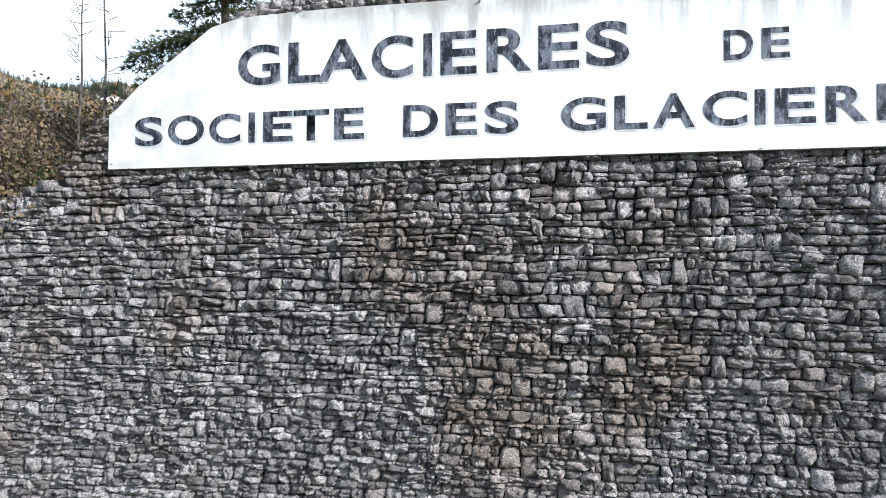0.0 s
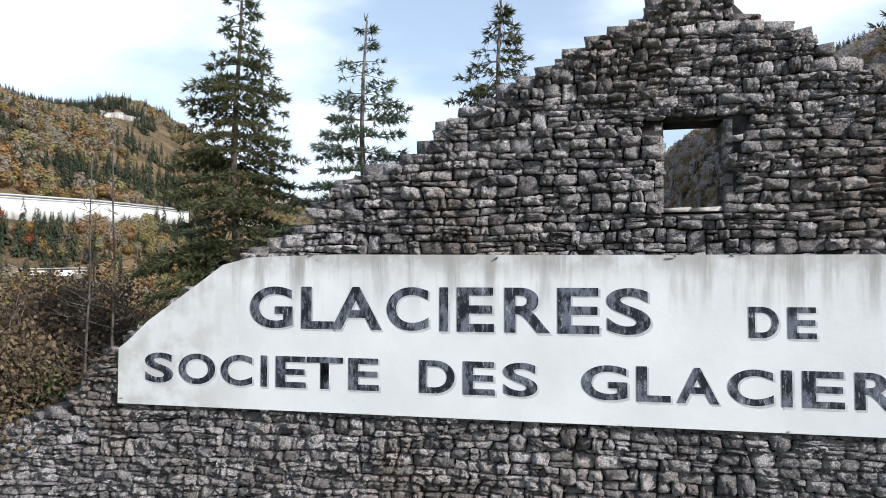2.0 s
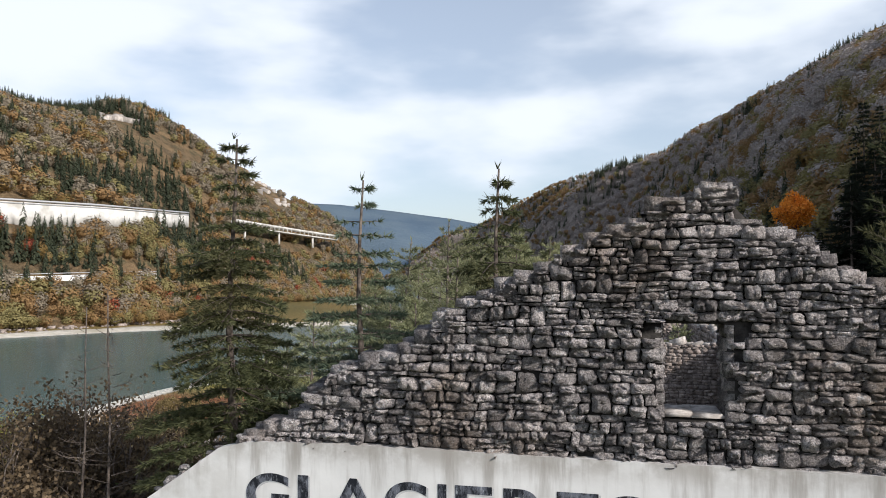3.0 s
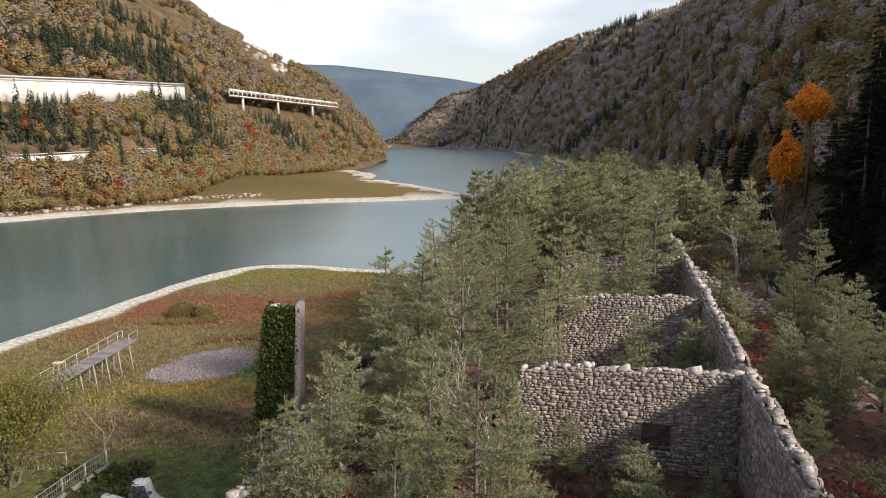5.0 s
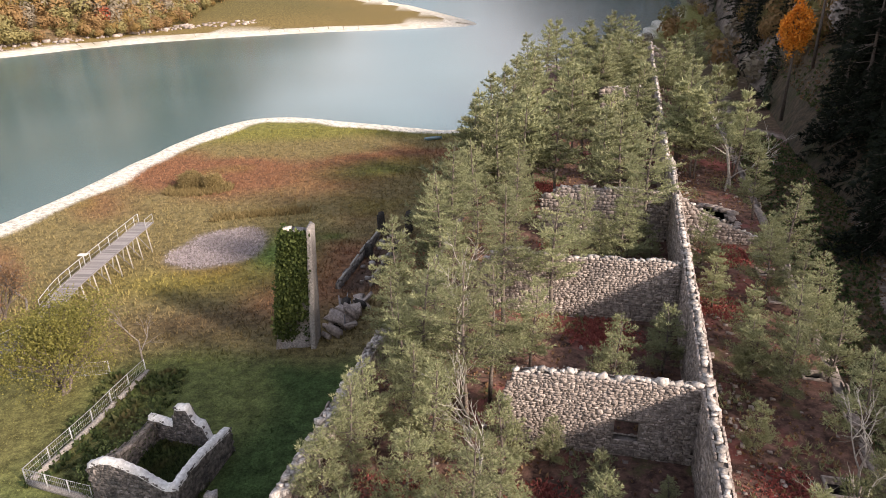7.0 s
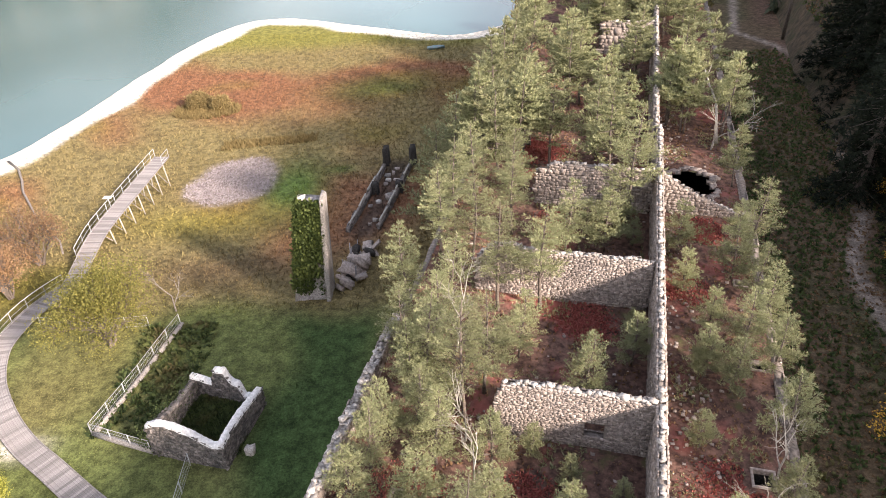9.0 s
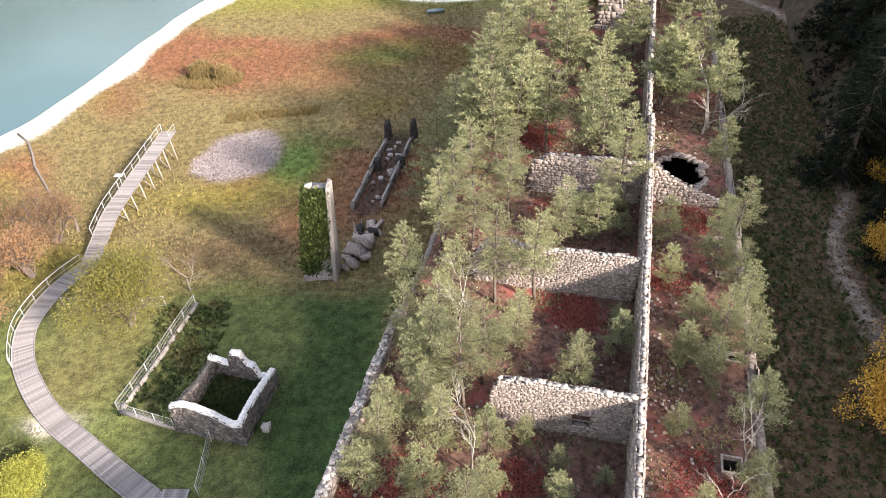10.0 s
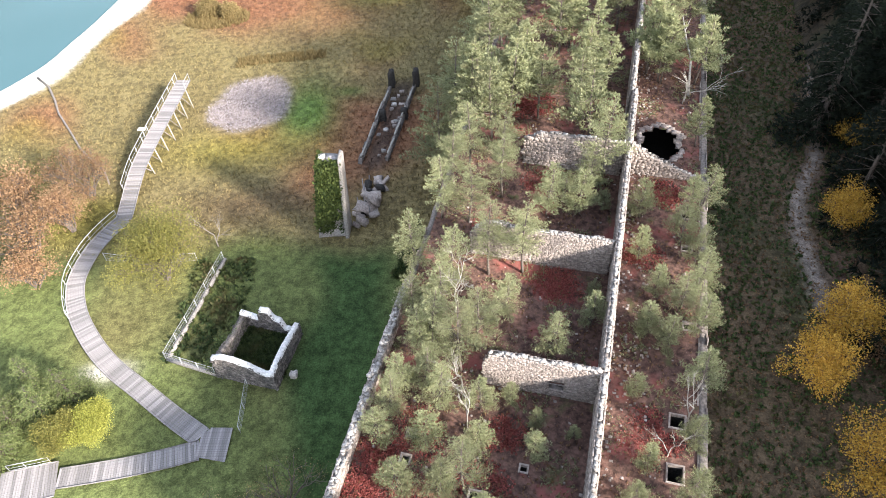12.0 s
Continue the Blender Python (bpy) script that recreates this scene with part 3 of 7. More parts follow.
# pale beach along the opposite shore
beach = Soup()
fs = rounded(FAR_SHORE[1:])
for i in range(len(fs) - 1):
    a, b = Vector((*fs[i], 0)), Vector((*fs[i + 1], 0))
    n = max(2, int((b - a).length / 6))
    for k in range(n):
        p, q = a.lerp(b, k / n), a.lerp(b, (k + 1) / n)
        d = (b - a).normalized()
        side = Vector((d.y, -d.x, 0))
        rows = []
        for c in (p, q):
            w = 9.0 + 3.5 * float(wave(np.array(c.x), np.array(c.y), 6.0, 1)) if c.y < 300 else 7.0
            if c.y > 395:
                w *= 2.2
            rows.append([c - side * 2.5 + Vector((0, 0, LAKE_Z - 0.25)), c + side * w * 0.5 + Vector((0, 0, LAKE_Z + 0.65)), c + side * w + Vector((0, 0, LAKE_Z + 1.0)), c + side * (w + 2) + Vector((0, 0, LAKE_Z + 0.4))])
        beach.add([tuple(v) for r in rows for v in r], [(j, j + 4, j + 5, j + 1) for j in range(3)])
PEBBLE = grain("pale_pebbles", (0.46, 0.41, 0.33), (0.68, 0.63, 0.54), 0.6, by_piece=False, bump=0.6, distance=0.1, tint=(0.42, 0.37, 0.28), tint_scale=0.08)
tagged(beach.mesh("far_beach", PEBBLE), "pale pebble beach along the opposite lake shore", "beach", kind="structure")

# ---- the ruin ----
GROUND_L, TERRACE_Z = -4.3, 4.9


def stone_shape(quad, depth, rng, fine=True):
    """A rough-faced building stone on four uneven corners; x along the wall, y out of it (negative), z up."""
    (ax, az), (bx, bz), (cx, cz), (dx, dz) = quad
    w, h = (bx - ax + cx - dx) / 2, (dz - az + cz - bz) / 2
    nx, nz = (5, 4) if fine else (2, 2)
    tx, tz = rng.uniform(-0.45, 0.45) * depth / max(w, 0.05), rng.uniform(-0.4, 0.5) * depth / max(h, 0.05)
    verts, skirt = [], {}
    for j in range(nz + 1):
        for i in range(nx + 1):
            s, t = i / nx, j / nz
            x = (ax * (1 - s) + bx * s) * (1 - t) + (dx * (1 - s) + cx * s) * t
            z = (az * (1 - s) + bz * s) * (1 - t) + (dz * (1 - s) + cz * s) * t
            rim = (i in (0, nx)) + (j in (0, nz))
            if rim == 2:
                k = rng.uniform(0.84, 1.02)
                x, z = x * k, z * k
            x += rng.uniform(-1, 1) * w * 0.05
            z += rng.uniform(-1, 1) * h * 0.06
            y = -depth * (rng.uniform(0.35, 0.95) if rim and fine else rng.uniform(0.6, 1.45)) - x * tx + z * tz
            if fine and not rim:
                y += rng.gauss(0, 0.014)
            verts.append((x, y, z))
    faces = [(j * (nx + 1) + i, j * (nx + 1) + i + 1, (j + 1) * (nx + 1) + i + 1, (j + 1) * (nx + 1) + i) for j in range(nz) for i in range(nx)]
    loop = [i for i in range(nx)] + [j * (nx + 1) + nx for j in range(nz)] + [nz * (nx + 1) + i for i in range(nx, 0, -1)] + [j * (nx + 1) for j in range(nz, 0, -1)]
    n = len(verts)
    verts += [(verts[i][0] * 1.03, 0.05, verts[i][2] * 1.03) for i in loop]
    faces += [(n + k, n + (k + 1) % len(loop), loop[(k + 1) % len(loop)], loop[k]) for k in range(len(loop))]
    return verts, faces


def square_stone(w, h, rng):
    """Corners for a single stone that is not part of a bonded face."""
    return [(x * w / 2 * rng.uniform(0.85, 1.05), z * h / 2 * rng.uniform(0.85, 1.05)) for x, z in ((-1, -1), (1, -1), (1, 1), (-1, 1))]


def boulder(w, d, h, rng):
    """An irregular block, seen from all sides."""
    grid, verts = {}, []
    for i in (-1, 0, 1):
        for j in (-1, 0, 1):
            for k in (-1, 0, 1):
                n = abs(i) + abs(j) + abs(k)
                if n:
                    s = (1.0, 0.97, 0.97, 0.95)[n] * rng.uniform(0.86, 1.08)
                    grid[i, j, k] = len(verts)
                    verts.append(((i * s + rng.uniform(-0.2, 0.2)) * w / 2, (j * s + rng.uniform(-0.2, 0.2)) * d / 2, (k * s + rng.uniform(-0.14, 0.14)) * h / 2))
    faces = []
    for axis_no in range(3):
        for side in (-1, 1):
            for a in (-1, 0):
                for b in (-1, 0):
                    quad = []
                    for p, q in ((a, b), (a + 1, b), (a + 1, b + 1), (a, b + 1)):
                        key = [p, q]
                        key.insert(axis_no, side)
                        quad.append(grid[tuple(key)])
                    faces.append(tuple(quad if (side > 0) != (axis_no == 1) else quad[::-1]))
    return verts, faces


def block(w, d, h, rng):
    """A rough angular stone of eight uneven corners."""
    v = [(x * w / 2 * rng.uniform(0.72, 1.1), y * d / 2 * rng.uniform(0.75, 1.1), z * h / 2 * rng.uniform(0.6, 1.2)) for z in (-1, 1) for y in (-1, 1) for x in (-1, 1)]
    return v, [(0, 2, 3, 1), (4, 5, 7, 6), (0, 1, 5, 4), (2, 6, 7, 3), (0, 4, 6, 2), (1, 3, 7, 5)]


def lay_stones(u0, u1, z0, top, hm, wm, rng, keep=None):
    """Rough courses of uneven, closely set stones: each with its centre and its four corners about it."""
    peak = max(top(u0 + (u1 - u0) * i / 60) for i in range(61))
    out, z, lines = [], z0, []
    while z < peak + hm * 2:
        lines.append((z, rng.uniform(0, 6.3), rng.uniform(0, 6.3)))
        z += hm * rng.uniform(0.72, 1.28)

    def line(k, u):
        z, p, q = lines[min(k, len(lines) - 1)]
        return z + hm * (0.22 * math.sin(u * 1.15 / (wm * 4) + p) + 0.12 * math.sin(u / (wm * 1.1) + q))

    def put(corners):
        cu, cz = sum(c[0] for c in corners) / 4, sum(c[1] for c in corners) / 4
        w = (corners[1][0] - corners[0][0] + corners[2][0] - corners[3][0]) / 2
        h = (corners[3][1] - corners[0][1] + corners[2][1] - corners[1][1]) / 2
        if h < 0.025 or w < 0.03 or not (u0 - 0.02 < cu < u1 + 0.02) or cz + h * 0.3 > top(cu) or (keep is not None and not keep(cu, cz, w, h)):
            return
        joint = min(0.034, h * rng.uniform(0.05, 0.18))
        gx, gz = 1 - min(0.16, joint / w), 1 - joint / h
        out.append((cu, cz, [((c[0] - cu) * gx + rng.uniform(-1, 1) * w * 0.05, (c[1] - cz) * gz + rng.uniform(-1, 1) * h * 0.07) for c in corners]))

    blocked = []
    for k in range(len(lines) - 2):
        u, tall = u0 - rng.uniform(0, wm), []
        low = (u, u)
        while u < u1:
            for a, b in blocked:
                if a - 0.3 * wm < u < b:
                    u = b
                    low = (u, u)
            h = line(k + 1, u) - line(k, u)
            w = wm * rng.uniform(0.5, 1.5) * (0.75 + 0.25 * h / hm)
            nxt = u + w
            for a, b in blocked:
                if u < a < nxt + 0.35 * wm:
                    nxt = a
            lean = rng.uniform(-0.16, 0.16) * h
            high = (nxt - lean, nxt + lean)
            big = w > wm * 0.8 and rng.random() < 0.05
            up = k + 2 if big else k + 1
            if big:
                tall.append((u, nxt))
            corners = [(low[0], line(k, low[0])), (high[0], line(k, high[0])), (high[1], line(up, high[1])), (low[1], line(up, low[1]))]
            r = rng.random()
            if not big and h > hm * 0.85 and r < 0.24:
                f = rng.uniform(0.35, 0.68)
                ml = (low[0] + (low[1] - low[0]) * f, corners[0][1] + (corners[3][1] - corners[0][1]) * f)
                mr = (high[0] + (high[1] - high[0]) * f, corners[1][1] + (corners[2][1] - corners[1][1]) * (f + rng.uniform(-0.1, 0.1)))
                if r < 0.1:
                    mu = low[0] + w * rng.uniform(0.35, 0.65)
                    mz = (ml[1] + mr[1]) / 2
                    put([corners[0], (mu, line(k, mu)), (mu, mz), ml])
                    put([(mu, line(k, mu)), corners[1], mr, (mu, mz)])
                else:
                    put([corners[0], corners[1], mr, ml])
                put([ml, mr, corners[2], corners[3]])
            else:
                put(corners)
            low, u = high, nxt
        blocked = tall
    return out


def profile(points):
    us, zs = [p[0] for p in points], [p[1] for p in points]
    return lambda u: float(np.interp(u, us, zs))


def core_faces(u0, u1, z0, top, y0, y1, step=0.4, drop=0.12):
    """The mortared heart of a wall, under its top line."""
    n = max(2, int((u1 - u0) / step) + 1)
    us = np.linspace(u0, u1, n)
    verts, faces = [], []
    for u in us:
        z = max(z0 + 0.05, top(u) - drop)
        verts += [(u, y0, z0), (u, y0, z), (u, y1, z), (u, y1, z0)]
    for i in range(n - 1):
        a, b = i * 4, i * 4 + 4
        for k in range(4):
            faces.append((a + k, b + k, b + (k + 1) % 4, a + (k + 1) % 4))
    faces += [(0, 1, 2, 3), tuple((n - 1) * 4 + k for k in (3, 2, 1, 0))]
    return verts, faces


def move(verts, m):
    return [tuple(m @ Vector(v)) for v in verts]


# gable wall
GABLE_TOP = profile([(-15.0, 4.0), (-13.0, 4.6), (-12.3, 5.0), (-10.45, 5.72), (-9.81, 5.99), (-9.4, 6.1), (-9.2, 6.35), (-8.9, 6.6), (-8.75, 6.85), (-8.35, 7.1), (-7.28, 7.95), (-6.18, 8.5), (-5.48, 8.78), (-4.88, 9.44),
                     (-3.87, 9.78), (-3.04, 10.41), (-2.12, 10.8), (-1.3, 11.26), (-0.62, 11.46), (-0.6, 11.7), (-0.12, 11.72), (-0.07, 11.86), (0.4, 11.8), (0.46, 11.42), (1.14, 11.16),
                     (1.51, 10.86), (2.05, 10.6), (4.0, 9.3), (7.0, 7.2), (9.6, 5.4), (12.0, 4.2)])
PANEL = [(-8.35, 6.2), (-8.35, 7.02), (-8.21, 7.12), (-7.85, 7.44), (-7.28, 7.82), (-6.64, 8.26), (-6.18, 8.37), (-4.87, 8.4), (-1.69, 8.375), (2.12, 8.36), (6.2, 8.35), (7.3, 7.4), (7.9, 7.1), (7.9, 6.22), (2.08, 6.22)]
WIN = (-0.52, 0.26, 8.91, 10.08)


def in_panel(u, z):
    return 6.24 < z < profile([(-8.35, 7.0), (-7.28, 7.8), (-6.18, 8.33), (6.2, 8.33), (7.9, 7.1)])(u) and -8.3 < u < 7.85


def gable_keep(u, z, w, h):
    if in_panel(u, z):
        return False
    x0, x1, z0, z1 = WIN
    if x0 - w * 0.36 < u < x1 + w * 0.36 and z0 - h * 0.36 < z < z1 + h * 0.36:
        return False
    if -0.7 < u < 0.5 and z1 - 0.14 < z < z1 + h * 0.4:
        return False
    return True


gable = thing("gable_wall", "tall rough limestone gable of the ruined ice house", "wall", MG, kind="structure")
rng = random.Random(11)
cv, cf = Soup(), None
x0, x1, z0, z1 = WIN
T = 0.62
for u0, u1, zb, tp in ((-15, x0, -7.9, GABLE_TOP), (x1, 11.7, -7.9, GABLE_TOP), (x0, x1, -7.9, lambda u: z0 + 0.10)):
    cv.add(*core_faces(u0, u1, zb, tp, 0.02, T))
cv.add(*core_faces(x0, x1, z1 + 0.02, GABLE_TOP, 0.02, T))
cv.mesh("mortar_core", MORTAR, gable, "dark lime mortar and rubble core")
stones = lay_stones(-15, 4.6, 1.0, GABLE_TOP, 0.122, 0.2, rng, gable_keep) + lay_stones(4.6, 11.6, 1.0, GABLE_TOP, 0.26, 0.42, rng, gable_keep) + lay_stones(-15, 11.6, -7.8, lambda u: 1.05, 0.4, 0.62, rng)
rest, single = Soup(), 0
for u, z, poly in stones:
    v, f = stone_shape(poly, rng.uniform(0.03, 0.13), rng)
    if -3.2 < u < 1.6 and z > 8.4 and single < 300:
        ob = part_mesh("stone", v, f, STONE, gable)
        ob.location = (u, 0, z)
        single += 1
    else:
        rest.add([(x + u, y, q + z) for x, y, q in v], f)
# back face, window reveals and loose cap stones
for u, z, poly in lay_stones(-15, 11.6, 3.6, lambda u: GABLE_TOP(u) - 0.05, 0.3, 0.45, rng, lambda u, z, w, h: not (x0 - w / 2 < u < x1 + w / 2 and z0 - h / 2 < z < z1 + h / 2)):
    v, f = stone_shape(poly, 0.08, rng, False)
    rest.add([(u - x, T - y, q + z) for x, y, q in v], f)
for side, sx in ((x0, 1), (x1, -1)):
    for zc in np.arange(z0 + 0.08, z1, 0.17):
        for yc in (0.12, 0.36, 0.56):
            v, f = stone_shape(square_stone(0.24, 0.165, rng), 0.05, rng, False)
            rest.add([(side - y * sx - 0.03 * sx, yc + x, zc + q) for x, y, q in v], f)
u = -14.9
while u < 11.5:
    w = rng.uniform(0.15, 0.36)
    t = GABLE_TOP(u + w / 2)
    if not (-8.2 < u < -6.3):
        for yc in (0.14, 0.46):
            v, f = block(w * 1.15, 0.36, rng.uniform(0.12, 0.26), rng)
            rest.add([(x + u + w / 2, y + yc, q + t - 0.07) for x, y, q in v], f)
    u += w
rest.mesh("rubble_masonry", STONE, gable, kind="stuff")
sill = Soup()
for xc, wc in ((x0 + 0.16, 0.34), (x0 + 0.52, 0.36)):
    v, f = block(wc * 1.25, 0.66, 0.06, rng)
    sill.add([(x + xc, y + 0.33, q + z0 + 0.04) for x, y, q in v], f)
sill.mesh("window_sill", CAP, gable, "pale flat stone sill")
lv, lf = tube([(-0.68, 0.3, z1 + 0.06), (0.48, 0.3, z1 + 0.05)], [0.06, 0.055], 7)
part_mesh("lintel", lv, lf, MORTAR, gable, "decayed dark timber lintel")

# painted sign panel
panel = thing("painted_sign", "weathered white plaster sign painted with faded dark capitals", "sign", MG)
bm = bmesh.new()
fr = [bm.verts.new((x, -0.15, z)) for x, z in PANEL]
face = bm.faces.new(fr)
ext = bmesh.ops.extrude_face_region(bm, geom=[face])
for v in ext["geom"]:
    if isinstance(v, bmesh.types.BMVert):
        v.co.y = 0.02
bmesh.ops.recalc_face_normals(bm, faces=bm.faces[:])
part("plaster", bm, PLASTER, panel)


def letter_mesh(char, x0, x1, z0, z1, y, grow):
    cu = bpy.data.curves.new("letter", "FONT")
    cu.body, cu.size, cu.offset = char, 1.0, 0.023 + grow
    ob = bpy.data.objects.new("letter", cu)
    scene.collection.objects.link(ob)
    bpy.context.view_layer.update()
    me = bpy.data.meshes.new_from_object(ob.evaluated_get(bpy.context.evaluated_depsgraph_get()))
    bpy.data.objects.remove(ob)
    co = np.empty(len(me.vertices) * 3)
    me.vertices.foreach_get("co", co)
    co = co.reshape(-1, 3)
    a, b = co.min(0), co.max(0)
    out = np.zeros_like(co)
    out[:, 0] = x0 + (co[:, 0] - a[0]) / (b[0] - a[0]) * (x1 - x0)
    out[:, 1] = y
    out[:, 2] = z0 + (co[:, 1] - a[1]) / (b[1] - a[1]) * (z1 - z0)
    me.vertices.foreach_set("co", out.ravel())
    me.materials.clear()
    return me


def word(text, edges, z0, z1):
    for i, ch in enumerate(text):
        a, b = edges[2 * i], edges[2 * i + 1]
        for nm, d, y, mat_, lab in (("letter_shade", 0.028, -0.153, LETTER_EDGE, "pale grey painted shade line"), ("letter", 0.0, -0.156, LETTER, "")):
            me = letter_mesh(ch, a + d - (0.008 if d else 0), b + d, z0 - d, z1 - d + (0.012 if d else 0), y, 0.0)
            me.materials.append(mat_)
            ob = new(nm, me)
            ob.parent = panel
            if lab:
                ob["label"] = lab


word("GLACIERES", [-6.2, -5.54, -5.41, -4.92, -4.96, -4.22, -4.15, -3.56, -3.41, -3.29, -3.17, -2.67, -2.53, -1.93, -1.84, -1.31, -1.22, -0.68], 7.36, 7.95)
word("DE", [0.47, 0.81, 0.91, 1.23], 7.35, 7.73)
word("SOCIETE", [-7.89, -7.42, -7.33, -6.74, -6.65, -6.15, -6.02, -5.92, -5.79, -5.33, -5.32, -4.78, -4.7, -4.26], 6.53, 6.97)
word("DES", [-3.69, -3.2, -3.09, -2.66, -2.55, -2.1], 6.53, 6.97)
word("GLACIERES", [-1.54, -0.97, -0.86, -0.45, -0.38, 0.12, 0.22, 0.74, 0.83, 0.95, 1.06, 1.52, 1.63, 2.09, 2.19, 2.62, 2.73, 3.2], 6.53, 6.97)


def rubble_wall(name, label, u0, u1, z0, top, thick, m, hm=0.26, wm=0.38, faces=(1, 1), fine=False, hole=None, cap=True, seed=1, face_from=None, caps=0, parent=None, stone=None):
    """A free-standing rubble wall: u along it, its face to -y; m sets it into the ruin's axes."""
    g = random.Random(seed)
    ob = thing(name, label, "wall", MB @ m, kind="structure") if parent is None else None
    body, skin = Soup(), Soup()
    if hole:
        a, b, c, d = hole
        for s0, s1, zb, tp in ((u0, a, z0, top), (b, u1, z0, top), (a, b, z0, lambda u: c)):
            body.add(*core_faces(s0, s1, zb, tp, 0, thick))
        body.add(*core_faces(a, b, d, top, 0, thick))
    else:
        body.add(*core_faces(u0, u1, z0, top, 0, thick))
    keep = None
    if hole:
        keep = lambda u, z, w, h: not (hole[0] - w * 0.45 < u < hole[1] + w * 0.45 and hole[2] - h * 0.4 < z < hole[3] + h * 0.4)
    for side in (0, 1):
        if not faces[side]:
            continue
        for u, z, poly in lay_stones(u0, u1, face_from[side] if face_from else z0, top, hm, wm, g, keep):
            v, f = stone_shape(poly, g.uniform(0.018, 0.05), g, fine)
            if side == 0:
                skin.add([(x + u, y, q + z) for x, y, q in v], f)
            else:
                skin.add([(u - x, thick - y, q + z) for x, y, q in v], f)
    if parent is None:
        skin.mesh("rubble_masonry", WARM, ob, kind="stuff")
    else:
        ob = skin.mesh(name, stone or STONE, parent, label)
        ob.matrix_basis = m
    body.mesh("mortar_core", PALE_MORTAR, ob)
    u, n, crest = u0, 0, Soup()
    while cap and u < u1:
        w = g.choice((0.08, 0.13, 0.18, 0.24, 0.33)) * g.uniform(0.8, 1.2)
        t = top(u + w / 2)
        rows = (0.16, thick - 0.16) if thick > 0.45 else (thick / 2,)
        for yc in rows:
            if g.random() < 0.86:
                v, f = block(w * 1.3, min(0.3, thick * 0.6) * g.uniform(0.6, 1.15), g.choice((0.08, 0.12, 0.17, 0.24)), g)
                turned = Matrix.Translation((u + w / 2, yc + g.uniform(-0.05, 0.05), t - 0.05 + g.uniform(-0.06, 0.07))) @ Matrix.Rotation(g.uniform(-0.7, 0.7), 4, "Z") @ Matrix.Rotation(g.uniform(-0.35, 0.35), 4, "Y")
                if n < caps:
                    piece = part_mesh("cap_stone", v, f, CAP, ob)
                    piece.matrix_basis = turned
                    n += 1
                else:
                    crest.add(move(v, turned), f)
        u += w
    if crest.n:
        crest.mesh("loose_capping", CAP, ob, "sun-bleached loose cap stones", kind="stuff")
    return ob


def wobble(points, amp, seed):
    p = profile(points)
    return lambda u: p(u) + amp * (math.sin(u * 2.1 + seed) * 0.5 + math.sin(u * 5.3 + seed * 2.7) * 0.3 + math.sin(u * 0.8 - seed) * 0.6)


ALONG = Matrix.Rotation(radians(90), 4, "Z")      # u runs along the ruin's y axis
RIDGE_TOP = wobble([(-0.9, 8.6), (2, 8.6), (6, 8.8), (12, 8.6), (27, 8.55), (40, 8.55), (60, 8.7), (75, 8.9), (106, 9.2)], 0.10, 2)
# faces of a wall turned along y: side 0 looks to +x, side 1 to -x
rubble_wall("ridge_wall", "long rubble stone wall with a pale ragged crest", -0.9, 46, TERRACE_Z - 1, RIDGE_TOP, 0.44, Matrix.Translation((2.86, 0, 0)) @ ALONG, 0.16, 0.3, seed=21, caps=150)
rubble_wall("ridge_wall_far", "far stretch of the rubble stone wall", 46, 106, TERRACE_Z - 1, RIDGE_TOP, 0.44, Matrix.Translation((2.6, 0, 0)) @ ALONG, 0.36, 0.6, seed=22)
rubble_wall("left_wall", "low stone edge wall over the lawn", -0.9, 22.2, GROUND_L - 0.6, wobble([(0, 6.0), (21, 5.9), (22.2, 5.5)], 0.07, 4), 0.55, Matrix.Translation((-12.05, 0, 0)) @ ALONG, 0.3, 0.46, seed=23, face_from=(TERRACE_Z - 0.2, GROUND_L - 0.4), caps=60)
rubble_wall("left_wall_far", "broken overgrown stone edge wall", 22.2, 104, GROUND_L - 3.6, wobble([(22.2, 5.3), (24, 4.8), (60, 4.7), (104, 4.7)], 0.15, 6), 0.55, Matrix.Translation((-12.05, 0, 0)) @ ALONG, 0.55, 0.9, seed=24, faces=(0, 1), cap=False)
rubble_wall("right_wall", "low crumbled stone wall beside the dark wood", -0.9, 104, -3.5, wobble([(0, 5.1), (20, 5.0), (36.5, 5.1), (37, 5.6), (38.3, 5.6), (39, 5.0), (104, 4.9)], 0.14, 9), 0.6, Matrix.Translation((9.62, 0, 0)) @ ALONG, 0.45, 0.7, seed=25, cap=False, face_from=(1.0, TERRACE_Z - 0.3))
rubble_wall("cross_wall_1", "rubble stone cross wall with a small square opening", -5.1, 2.4, TERRACE_Z - 0.6, wobble([(-5.1, 7.2), (-4.7, 8.3), (-2, 8.5), (2.4, 8.5)], 0.07, 1), 0.44, Matrix.Translation((0, 15.15, 0)), 0.1, 0.21, hole=(-0.68, 0.27, 5.72, 6.6), seed=26, caps=50)
rubble_wall("cross_wall_2", "rubble stone cross wall with a rounded top", -8.4, 2.25, TERRACE_Z - 0.6, wobble([(-8.4, 7.2), (-7.6, 8.2), (-6.3, 8.7), (-5.2, 8.4), (-4, 8.4), (2.25, 8.45)], 0.07, 5), 0.44, Matrix.Translation((0, 26.6, 0)), 0.115, 0.23, seed=27, caps=50)
rubble_wall("cross_wall_3", "rubble stone cross wall behind young pines", -6.2, 2.25, TERRACE_Z - 0.6, wobble([(-6.2, 7.6), (-5, 8.4), (2.25, 8.5)], 0.08, 3), 0.44, Matrix.Translation((0, 38.2, 0)), 0.24, 0.36, seed=28)
